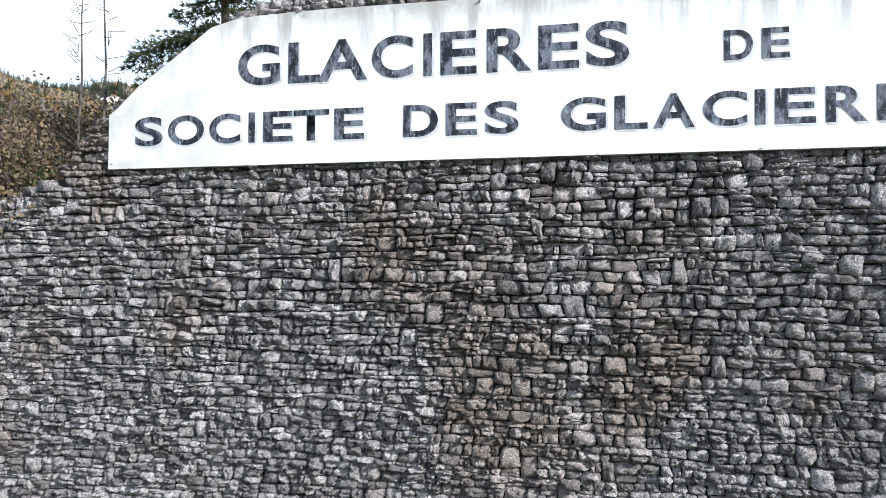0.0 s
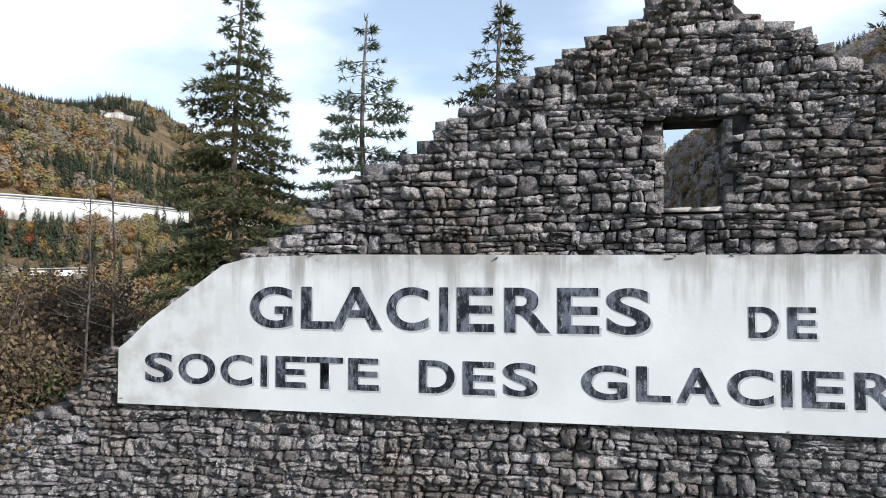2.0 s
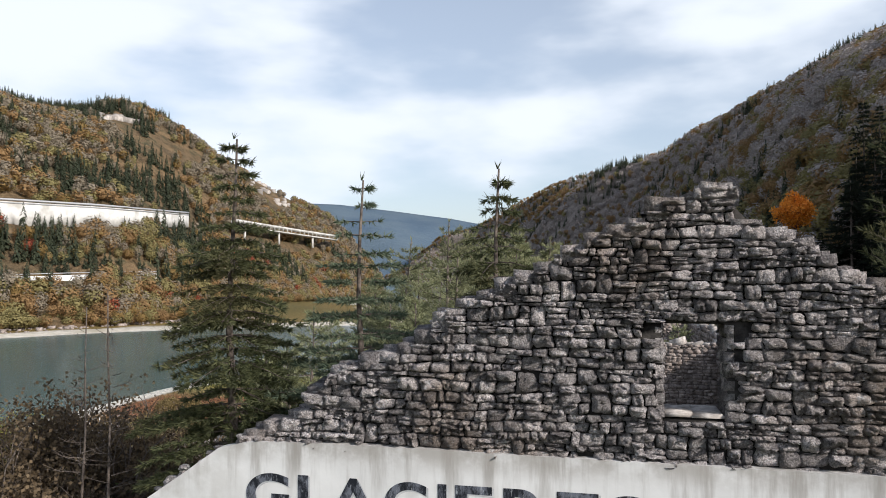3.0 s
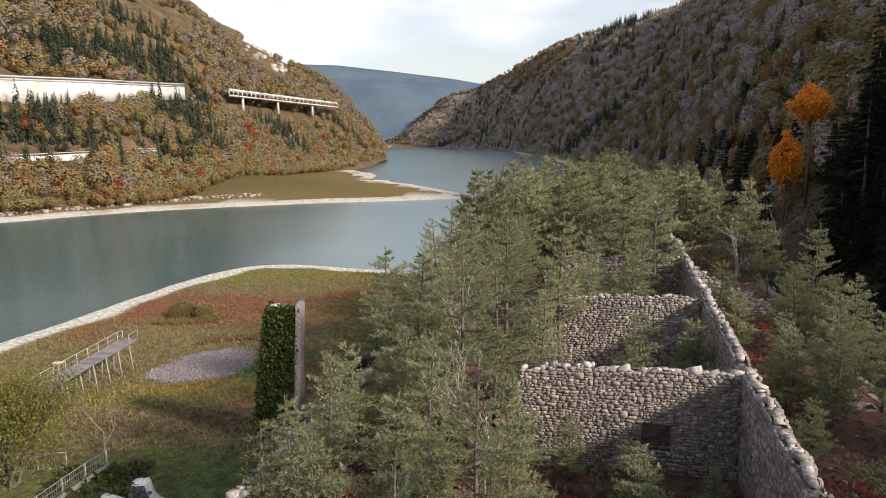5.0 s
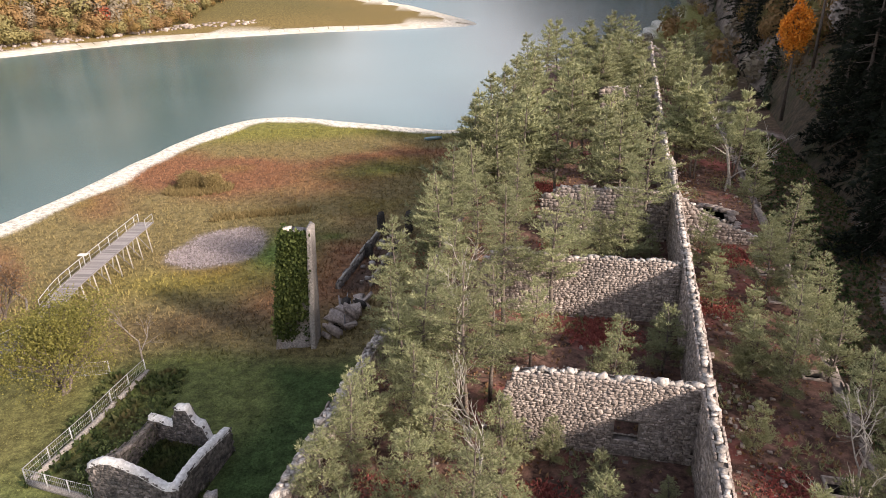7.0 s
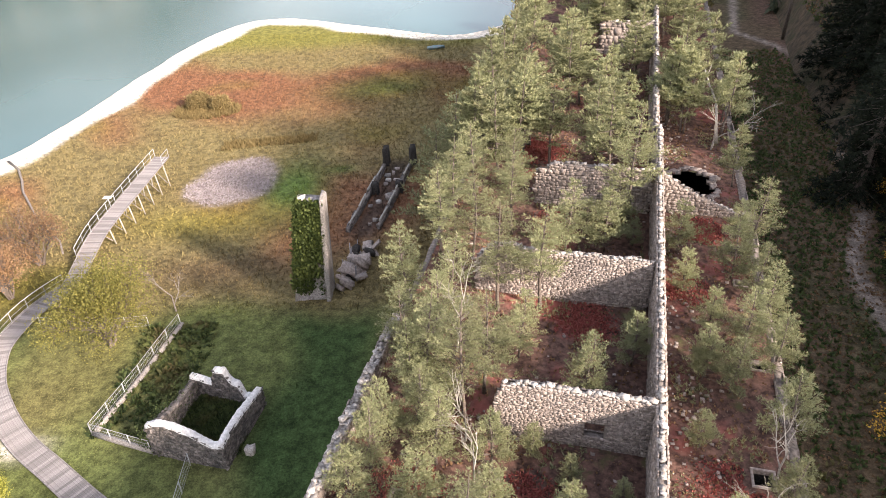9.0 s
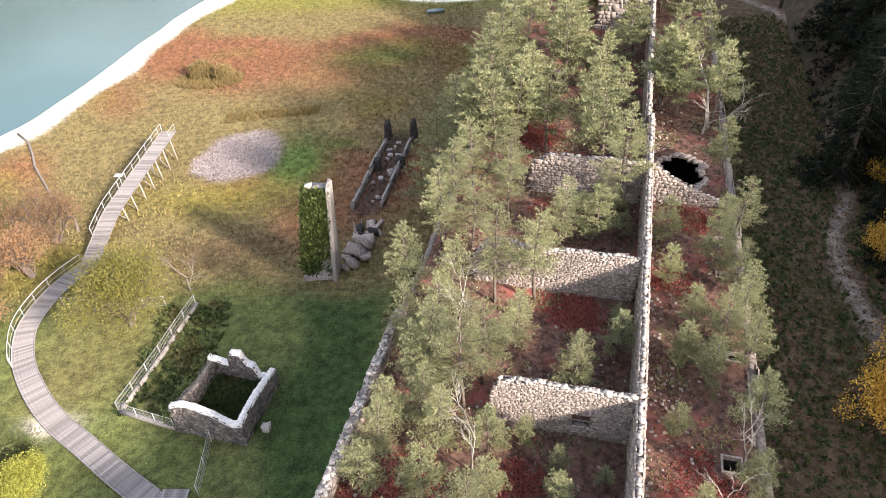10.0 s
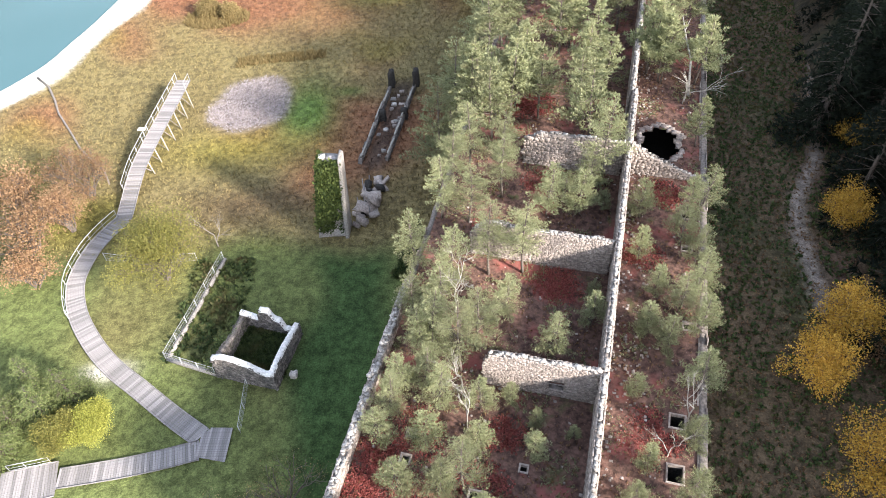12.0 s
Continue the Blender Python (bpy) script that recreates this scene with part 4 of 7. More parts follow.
rubble_wall("cross_wall_4", "sloping rubble stone wall beside the collapse", 2.8, 9.0, TERRACE_Z - 0.6, wobble([(2.8, 8.1), (4.2, 7.2), (8.2, 5.4), (9, 5.2)], 0.06, 7), 0.44, Matrix.Translation((0, 38.8, 0)), 0.22, 0.34, seed=29)
rubble_wall("cross_wall_5", "far rubble stone cross wall with a dark doorway", -3.4, 2.1, TERRACE_Z - 0.6, wobble([(-3.4, 8.6), (2.1, 8.9)], 0.1, 2), 0.5, Matrix.Translation((0, 72.4, 0)), 0.4, 0.6, hole=(-0.4, 1.0, 5.0, 7.4), seed=30)
rubble_wall("end_wall", "far end wall of the ruin", -12.3, 9.0, TERRACE_Z - 8, wobble([(-12.3, 5.5), (-3, 7.0), (2.5, 8.8), (6, 7.0), (9, 5.3)], 0.2, 2), 0.5, Matrix.Translation((0, 104, 0)), 0.6, 0.9, seed=31)

# terrace floor with its shafts
HOLES = [(-8.84, 10.4, 0.42, 0.42), (-8.74, 8.6, 0.5, 0.5), (-3.86, 7.2, 0.9, 0.6), (-1.39, 9.6, 0.4, 0.4), (-6.8, 52.8, 0.7, 0.5), (-6.75, 60.5, 0.7, 0.5), (7.75, 15.0, 0.9, 0.9), (7.7, 11.3, 0.9, 1.1), (8.1, 34.4, 0.9, 0.8), (8.4, 22.9, 0.8, 0.6), (8.1, 30.6, 0.7, 0.5)]


def make_terrace():
    xs = set(np.round(np.arange(-12.1, 9.11, 0.53), 3)) | {round(h[0] + s * h[2] / 2, 3) for h in HOLES for s in (-1, 1)}
    ys = set(np.round(np.arange(-0.9, 104.0, 0.6), 3)) | {round(h[1] + s * h[3] / 2, 3) for h in HOLES for s in (-1, 1)}
    xs, ys = np.array(sorted(xs)), np.array(sorted(ys))
    X, Y = np.meshgrid(xs, ys)
    Z = TERRACE_Z + 0.10 * wave(X, Y, 1.9, 3) + 0.05 * wave(X, Y, 0.7, 8)
    for hx, hy, a, b in HOLES:
        flat = np.exp(-(((X - hx) / (a * 1.4)) ** 2 + ((Y - hy) / (b * 1.4)) ** 2) ** 2)
        Z = Z * (1 - flat) + TERRACE_Z * flat
    idx = np.arange(X.size).reshape(X.shape)
    faces = []
    for j in range(len(ys) - 1):
        for i in range(len(xs) - 1):
            cx, cy = (xs[i] + xs[i + 1]) / 2, (ys[j] + ys[j + 1]) / 2
            if any(abs(cx - h[0]) < h[2] / 2 and abs(cy - h[1]) < h[3] / 2 for h in HOLES):
                continue
            if ((cx - 5.5) / (1.75 + 0.3 * math.sin(cy * 3))) ** 2 + ((cy - 43.2) / (2.5 + 0.4 * math.sin(cx * 4))) ** 2 < 1:
                continue
            faces.append((idx[j, i], idx[j, i + 1], idx[j + 1, i + 1], idx[j + 1, i]))
    ob = part_mesh("terrace_floor", np.stack([X, Y, Z], -1).reshape(-1, 3).tolist(), [tuple(map(int, f)) for f in faces], LITTER, smooth=True)
    ob.matrix_world = MB
    tagged(ob, "vaulted roof terrace covered in red-brown leaf litter", "floor", kind="structure")
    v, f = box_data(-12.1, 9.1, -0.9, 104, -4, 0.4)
    # near-black mortar colour also stands in for the cellars' shade
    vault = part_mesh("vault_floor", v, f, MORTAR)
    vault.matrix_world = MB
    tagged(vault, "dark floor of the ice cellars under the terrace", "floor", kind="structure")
    for hx, hy, a, b in HOLES:
        sh = thing("vent_shaft", "square stone vent shaft open in the terrace", "shaft", MB @ Matrix.Translation((hx, hy, TERRACE_Z)), group="vent shafts in the terrace")
        for nm, bx in (("kerb", (-a / 2 - 0.12, a / 2 + 0.12, -b / 2 - 0.12, -b / 2)), ("kerb", (-a / 2 - 0.12, a / 2 + 0.12, b / 2, b / 2 + 0.12)), ("kerb", (-a / 2 - 0.12, -a / 2, -b / 2, b / 2)), ("kerb", (a / 2, a / 2 + 0.12, -b / 2, b / 2))):
            part(nm, bevel_box(*bx, -0.22, 0.10, 0.02), WARM, sh)
            # the shaft's inner shade is put into the lining's near-black colour
            part("lining", bevel_box(bx[0], bx[1], bx[2], bx[3], -2.4, -0.225, 0.01), MORTAR, sh, "masonry lining coloured near-black for the shade inside")


make_terrace()

# ---- plants ----
PINE_GREEN = foliage("pine_needles", (0.155, 0.175, 0.085), (0.415, 0.42, 0.24), (0.36, 0.325, 0.18), share=(0.48, 0.75))
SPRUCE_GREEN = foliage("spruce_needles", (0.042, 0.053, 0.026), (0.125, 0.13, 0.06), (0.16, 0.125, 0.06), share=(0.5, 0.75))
# lighter copy of the spruce needles, with sunlight put into the colour
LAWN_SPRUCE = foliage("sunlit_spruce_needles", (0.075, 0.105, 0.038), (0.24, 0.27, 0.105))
SILVER_GREEN = foliage("fir_needles", (0.07, 0.10, 0.065), (0.20, 0.235, 0.15))
# spruce needles again, near-black because the shade is in the colour
SHADED_GREEN = foliage("shade_darkened_needles", (0.010, 0.014, 0.009), (0.028, 0.036, 0.02))
YELLOW_LEAF = foliage("yellow_autumn_leaves", (0.15, 0.165, 0.035), (0.38, 0.37, 0.085))
LIME_LEAF = foliage("lime_autumn_leaves", (0.13, 0.13, 0.033), (0.34, 0.31, 0.09))
ORANGE_LEAF = foliage("orange_autumn_leaves", (0.56, 0.19, 0.025), (0.85, 0.38, 0.06))
# amber leaves, brightened to make up for the sunlight the wood blocks
AMBER_LEAF = foliage("amber_autumn_leaves", (0.40, 0.22, 0.035), (0.68, 0.44, 0.085))
RUST_LEAF = foliage("rust_autumn_leaves", (0.19, 0.105, 0.058), (0.37, 0.235, 0.13))
BRAMBLE = foliage("bramble_leaves", (0.04, 0.062, 0.025), (0.13, 0.17, 0.06), (0.16, 0.135, 0.06), share=(0.5, 0.7))
IVY = foliage("ivy_leaves", (0.03, 0.05, 0.014), (0.13, 0.16, 0.045))
RED_PLANT = foliage("red_ground_plants", (0.26, 0.055, 0.048), (0.55, 0.20, 0.17))
SEED = foliage("dry_seed_heads", (0.22, 0.185, 0.19), (0.50, 0.45, 0.455))
SCRUB = foliage("brown_scrub_leaves", (0.075, 0.055, 0.035), (0.20, 0.145, 0.085))
REED = foliage("dry_reeds", (0.16, 0.12, 0.055), (0.36, 0.27, 0.12))


def blades(soup, p, way, n, length, width, spread, rng):
    """A tuft of narrow leaves round a direction."""
    l = math.sqrt(way[0] ** 2 + way[1] ** 2 + way[2] ** 2) or 1.0
    soup.leaves.append((p[0], p[1], p[2], way[0] / l, way[1] / l, way[2] / l, n, length, width, spread, 0.0))


def leaf_cloud(soup, c, r, n, size, rng, flat=1.0):
    """Loose leaves round a branch end."""
    soup.leaves.append((c[0], c[1], c[2], 0, 0, 0.2, n, size, size * 0.75, 1.0, r))


def finish_tree(name, label, category, wood, crown, bark, leaf, group, dead=None):
    ob = thing(name, label, category, group=group)
    wood.mesh("trunk", bark, ob, smooth=True)
    if crown is not None and (crown.n or crown.leaves):
        crown.mesh("crown", leaf, ob)
    if dead is not None and dead.n:
        dead.mesh("dead_branches", PALEBARK, ob, "bare pale dead branches")
    return ob


def make_pine(h, seed, lean=0.04, dense=1.0, fine=True, start=0.24):
    """A young Scots pine: whorled, upswept branches feathered with needle brushes, bare limbs below."""
    g = random.Random(seed)
    wood, crown = Soup(), Soup()
    lx, ly = g.uniform(-lean, lean), g.uniform(-lean, lean)
    up = Vector((0, 0, 1))

    def axis_at(k):
        return Vector((lx * h * k + 0.02 * h * math.sin(k * 4 + seed), ly * h * k + 0.02 * h * math.cos(k * 3.1 + seed), h * k))
    pts = [axis_at(i / 8) for i in range(9)]
    wood.add(*tube(pts, [h * 0.015 * (1 - 0.92 * i / 8) + 0.008 for i in range(9)], 6))
    step, size, thin, count = (0.125, 0.155, 0.028, 6) if fine else (0.26, 0.30, 0.075, 5)
    k = start
    while k < 0.97:
        reach = h * 0.37 * (1 - k) ** 0.75 * (0.6 + 0.4 * min(1, (k - start + 0.1) / 0.2)) + 0.10
        for _ in range(5 if k < 0.85 else 4):
            az = g.uniform(0, 2 * math.pi)
            l = reach * g.uniform(0.55, 1.2)
            a = axis_at(k)
            out = Vector((math.cos(az), math.sin(az), 0))
            rise = g.uniform(-0.1, 0.2) + 0.75 * max(0, k - 0.55)
            curve = [a + out * l * q + up * l * (rise * q + 0.22 * q * q) for q in (0, 0.5, 1.0)]
            wood.add(*tube(curve, [0.005 * h * (1 - k) + 0.006, 0.0035 * h * (1 - k) + 0.004, 0.003], 3, False))
            if k < start + 0.1 and g.random() < 0.5:
                for _ in range(3):
                    p = curve[0].lerp(curve[2], g.uniform(0.3, 0.9))
                    wood.add(*tube([p, p + Vector((g.uniform(-1, 1), g.uniform(-1, 1), g.uniform(-0.6, 0.4))) * l * 0.35], [0.012, 0.004], 3, False))
                continue
            side = Vector((-out.y, out.x, 0))
            twigs = max(3, int(l * (5.5 if fine else 4.5) * dense))
            for i in range(twigs + 1):
                q = 0.22 + 0.78 * (i + g.random() * 0.8) / (twigs + 0.8)
                q = min(q, 1.0)
                base = curve[0].lerp(curve[1], q * 2) if q < 0.5 else curve[1].lerp(curve[2], q * 2 - 1)
                for sgn in (-1, 1):
                    tl = (l * 0.42 * (1.1 - q) + 0.10) * g.uniform(0.6, 1.25)
                    d = (side * sgn * g.uniform(0.5, 1.0) + out * g.uniform(0.4, 0.9) + up * g.uniform(-0.05, 0.65)).normalized()
                    n = max(1, int(tl / step))
                    for m in range(n):
                        blades(crown, base + d * tl * (m + 0.5) / n, d + up * 0.35, count, size, thin, 0.75, g)
            blades(crown, curve[2], out + up * 0.8, count + 2, size * 1.2, thin, 0.6, g)
        k += g.uniform(0.042, 0.066)
    for q in (0.94, 0.97, 1.0):
        blades(crown, axis_at(q), up, count + 3, size * 1.2, thin, 0.6, g)
    return wood, crown


def make_spruce(h, seed, radius, droop=0.35, gap=0.03, density=1.0, tip_bare=0.0, needle=0.085, front=None, count=4, thin=0.028, boughs=6, limb=4, clear=99.0):
    """A spruce: tiers of drooping boughs with needle-covered twigs."""
    g = random.Random(seed)
    wood, crown = Soup(), Soup()
    wood.add(*tube([Vector((0.04 * math.sin(i * 1.3 + seed), 0.04 * math.cos(i + seed), h * i / 9)) for i in range(10)], [h * 0.014 * (1 - 0.93 * i / 9) + 0.006 for i in range(10)], 7))
    z = 0.06 * h
    while z < h * 0.985:
        k = z / h
        reach = radius * (1 - k) ** 0.85 * g.uniform(0.7, 1.15) + 0.06
        for _ in range(boughs if k < 0.85 else 5):
            az = g.uniform(0, 2 * math.pi)
            l = reach * g.uniform(0.55, 1.15)
            out = Vector((math.cos(az), math.sin(az), 0))
            if front is not None and z < clear and out.y < -0.05:
                l = max(0.12, min(l, front / -out.y))
            lift = 0.28 * (k - 0.45)
            pts = [Vector((0, 0, z)) + out * l * q + Vector((0, 0, l * (lift * q - droop * q * q + 0.30 * droop * q ** 4))) for q in (0, 0.3, 0.6, 0.85, 1.0)]
            if limb:
                wood.add(*tube(pts, [0.016 * (1 - k) + 0.006, 0.012 * (1 - k) + 0.005, 0.007, 0.005, 0.003], limb, False))
            else:
                wood.add(*tube([pts[0], pts[3]], [0.04, 0.015], 3, False))
            steps = max(3, int(l * 9 * density))
            for i in range(steps):
                q = 0.12 + 0.88 * (i + g.random()) / steps
                j = min(3, int(q * 4))
                base = pts[j].lerp(pts[j + 1], q * 4 - j)
                for sgn in (-1, 1):
                    if k > 1 - tip_bare and g.random() < 0.5:
                        continue
                    side = Vector((-out.y, out.x, 0)) * sgn
                    tl = l * 0.38 * (1.15 - q) * g.uniform(0.6, 1.2) + 0.05
                    end = base + (side * 0.8 + out * 0.55 + Vector((0, 0, -droop * g.uniform(0.3, 1.3)))).normalized() * tl
                    n = max(1, int(tl / max(0.085, needle * 0.95)))
                    for m in range(n):
                        p = base.lerp(end, (m + 0.7) / n)
                        blades(crown, p, (end - base).normalized() + Vector((0, 0, 0.1)), count, needle * 1.1, thin, 0.8, g)
            blades(crown, pts[-1], out + Vector((0, 0, 0.2)), 5, needle * 1.3, 0.028, 0.6, g)
        z += h * gap * g.uniform(0.7, 1.3)
    blades(crown, Vector((0, 0, h)), (0, 0, 1), 8, 0.14, 0.03, 0.5, g)
    return wood, crown


def make_leafy(h, seed, spread, leaf_size, leaves, stems=1, bare=0.0, low=0.25):
    """A broadleaf tree or shrub: forked limbs with leaves at their ends."""
    g = random.Random(seed)
    wood, crown = Soup(), Soup()

    def grow(p, d, l, r, depth):
        q = p + d * l
        m = p.lerp(q, 0.5) + Vector((g.uniform(-1, 1), g.uniform(-1, 1), g.uniform(-1, 1))) * l * 0.07
        wood.add(*tube([p, m, q], [r, r * 0.8, r * 0.62], 5 if depth > 1 else 3, False))
        if depth == 0 or l < 0.12:
            if g.random() >= bare:
                leaf_cloud(crown, q, spread * 0.22, leaves, leaf_size, g, 0.8)
            return
        for _ in range(g.choice((2, 3, 3))):
            nd = (d + Vector((g.uniform(-1, 1), g.uniform(-1, 1), g.uniform(-0.55, 0.75))) * 0.75).normalized()
            grow(q if g.random() < 0.7 else m, nd, l * g.uniform(0.6, 0.85), r * 0.6, depth - 1)
        if depth <= 2 and g.random() >= bare:
            leaf_cloud(crown, m, spread * 0.2, leaves // 2, leaf_size, g, 0.8)
    for s in range(stems):
        d = Vector((g.uniform(-1, 1) * 0.5 * (stems > 1), g.uniform(-1, 1) * 0.5 * (stems > 1), 1)).normalized()
        grow(Vector((g.uniform(-0.2, 0.2) * (stems > 1), g.uniform(-0.2, 0.2) * (stems > 1), -0.15)), d, h * (low + 0.05), h * 0.014 + 0.01, 4)
    return wood, crown


def at_b(xb, yb, z, turn=0.0, s=1.0):
    return MB @ Matrix.Translation((xb, yb, z)) @ Matrix.Rotation(turn, 4, "Z") @ Matrix.Scale(s, 4)


def at_g(u, y, z, turn=0.0):
    """A place behind the gable, in the gable's own axes and unit, but standing at a true height."""
    m = MG @ Matrix.Translation((u, y, 0)) @ Matrix.Rotation(turn, 4, "Z")
    m.translation.z = z
    return m


def ground_z(x, y):
    return float(ground_height(np.array([x]), np.array([y]))[0][0])


def plant(src, m, label=""):
    """A copy of a tree at a pose that may carry a scale."""
    loc, rot, sc = m.decompose()
    ob = copy_thing(src, Matrix.LocRotScale(loc, rot, None))
    ob.scale = sc
    if label:
        ob["label"] = label
    return ob


# young pines on the terrace
PINES = []
for i, (hh, dn, st) in enumerate(((6.5, 1.0, 0.2), (7.5, 1.1, 0.3), (5.5, 1.2, 0.16), (8.5, 1.0, 0.34), (4.0, 1.3, 0.1))):
    w, c = make_pine(hh, 40 + i, dense=dn, start=st)
    PINES.append((finish_tree("pine_tree", "young grey-green pine rooted in the leaf litter on the terrace", "tree", w, c, BARK, PINE_GREEN, "pines growing in the ruin"), hh))
for i, (hh, dn, st) in enumerate(((7.5, 1.0, 0.25), (9.5, 0.9, 0.3), (12.0, 0.8, 0.3))):
    w, c = make_pine(hh, 240 + i, dense=dn, start=st, fine=False)
    PINES.append((finish_tree("pine_tree", "grey-green pine at the far end of the terrace", "tree", w, c, BARK, PINE_GREEN, "pines growing in the ruin"), hh))
placed = [False] * len(PINES)


def pine_at(xb, yb, h, g, base=None):
    kind = min(range(5) if yb < 40 else range(5, 8), key=lambda i: abs(PINES[i][1] - h) + g.uniform(0, 1.3))
    src, hh = PINES[kind]
    m = at_b(xb, yb, TERRACE_Z - 0.05 if base is None else base, g.uniform(0, 6.28), h / hh)
    if not placed[kind]:
        placed[kind] = True
        src.matrix_world = m
        return src
    return plant(src, m)


PINE_SPOTS = [(-12.4, 24.2, 6.0), (-9.0, 23.0, 6.5), (-8.8, 16.6, 7.2), (-6.9, 15.8, 7.8), (-6.0, 17.6, 7.0), (-10.7, 9.4, 4.0), (-6.0, 6.8, 4.5), (-7.4, 12.6, 5.2), (-6.5, 24.8, 8.0),
              (-4.1, 25.6, 7.6), (-4.6, 20.8, 5.0), (-0.8, 18.3, 4.8), (-0.9, 10.6, 3.0), (1.5, 21.5, 3.8), (-0.6, 32.6, 5.0), (-0.2, 35.2, 5.5), (-3.1, 32.0, 5.8), (-11.2, 33.0, 7.5), (-11.5, 29.8, 6.8)]
PINE_SPOTS2 = [(-9.2, 30.0, 6.5), (-9.7, 41.0, 8.5), (-8.2, 43.6, 9.0), (-12.3, 53.0, 8.5), (-11.0, 57.0, 9.0), (-5.5, 56.0, 8.5), (-1.5, 55.4, 7.0), (3.9, 54.4, 8.0), (4.6, 59.0, 8.5), (8.6, 43.6, 5.4), (4.4, 29.0, 3.5),
               (5.8, 25.4, 3.4), (8.7, 29.0, 4.4), (5.2, 21.6, 3.6), (6.7, 20.4, 4.0), (9.0, 22.4, 4.2), (8.9, 17.7, 4.6), (5.9, 11.4, 3.0), (8.6, 9.8, 4.0), (5.2, 8.6, 3.2), (8.6, 13.4, 3.6)]
PINE_SPOTS2 += [(8.8, 33.5, 6.4), (8.4, 53.0, 7.6), (4.2, 33.5, 4.2), (-10.2, 13.2, 4.6), (-4.4, 10.2, 3.6), (-3.2, 6.0, 3.2), (-8.6, 6.4, 4.2), (-11.0, 19.2, 5.4), (-9.2, 19.8, 6.2), (-10.8, 36.6, 7.0), (-7.2, 33.5, 6.8), (-7.6, 36.2, 7.0)]
PINE_SPOTS2 += [(-10.4, 11.6, 4.8), (-8.6, 13.8, 5.2), (-7.6, 9.8, 4.2), (-9.6, 16.2, 5.6), (-4.9, 13.0, 3.8), (7.6, 24.0, 4.6), (8.9, 26.0, 5.0), (7.4, 31.0, 4.6)]
PINE_SPOTS2 += [(-3.0, 14.0, 2.4), (-1.1, 12.7, 2.2), (1.3, 12.3, 1.7), (-2.0, 34.3, 3.2), (4.9, 16.4, 2.6), (5.4, 21.4, 3.0), (8.2, 36.0, 3.2), (1.4, 24.2, 2.0), (1.2, 33.6, 2.4)]
gp = random.Random(77)
for xb, yb, hh in PINE_SPOTS + PINE_SPOTS2:
    pine_at(xb, yb, hh, gp)
for _ in range(84):
    yb = gp.uniform(36, 103)
    xb = gp.uniform(-12.0, 0.8) if gp.random() < 0.72 else gp.uniform(3.6, 9.0)
    if xb > 3 and yb < 50 or ((xb - 5.7) / 2.8) ** 2 + ((yb - 43.5) / 3.4) ** 2 < 1 or abs(yb - 38.4) < 0.8 or abs(yb - 72.5) < 0.8:
        continue
    pine_at(xb, yb, gp.uniform(6.0, 9.5) * (1.0 if xb < 2 else 0.85), gp)
for _ in range(44):      # along the foot of the edge wall, by the lake side
    yb = gp.uniform(44, 102)
    pine_at(gp.uniform(-15.6, -12.7), yb, gp.uniform(9, 14), gp, base=-6.3)

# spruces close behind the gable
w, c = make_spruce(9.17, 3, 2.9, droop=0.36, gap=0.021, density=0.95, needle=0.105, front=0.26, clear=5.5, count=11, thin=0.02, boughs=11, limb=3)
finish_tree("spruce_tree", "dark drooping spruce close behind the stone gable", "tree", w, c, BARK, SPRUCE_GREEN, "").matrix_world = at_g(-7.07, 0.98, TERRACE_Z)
w, c = make_spruce(8.47, 8, 3.0, droop=0.14, gap=0.029, density=0.9, tip_bare=0.12, needle=0.105, front=0.6, clear=6.3, count=11, thin=0.02, boughs=9, limb=3)
finish_tree("fir_tree", "sparse silver-green fir with a bent bare tip", "tree", w, c, BARK, SILVER_GREEN, "").matrix_world = at_g(-5.02, 1.36, TERRACE_Z)
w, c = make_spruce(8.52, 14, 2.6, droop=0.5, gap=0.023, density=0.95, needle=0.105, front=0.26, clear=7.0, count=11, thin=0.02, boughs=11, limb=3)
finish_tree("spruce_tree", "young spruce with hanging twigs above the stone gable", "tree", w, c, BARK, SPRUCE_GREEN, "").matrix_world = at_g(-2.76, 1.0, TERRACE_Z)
w, c = make_pine(6.4, 91, dense=1.1, start=0.3)
finish_tree("pine_tree", "open-crowned pine behind the gable", "tree", w, c, BARK, PINE_GREEN, "").matrix_world = at_b(-4.6, 7.4, TERRACE_Z)
w, c = make_pine(8.6, 95, dense=1.1, start=0.35)
finish_tree("pine_tree", "tall dark pine beside the ridge wall", "tree", w, c, BARK, SPRUCE_GREEN, "").matrix_world = at_b(4.1, 4.6, TERRACE_Z)

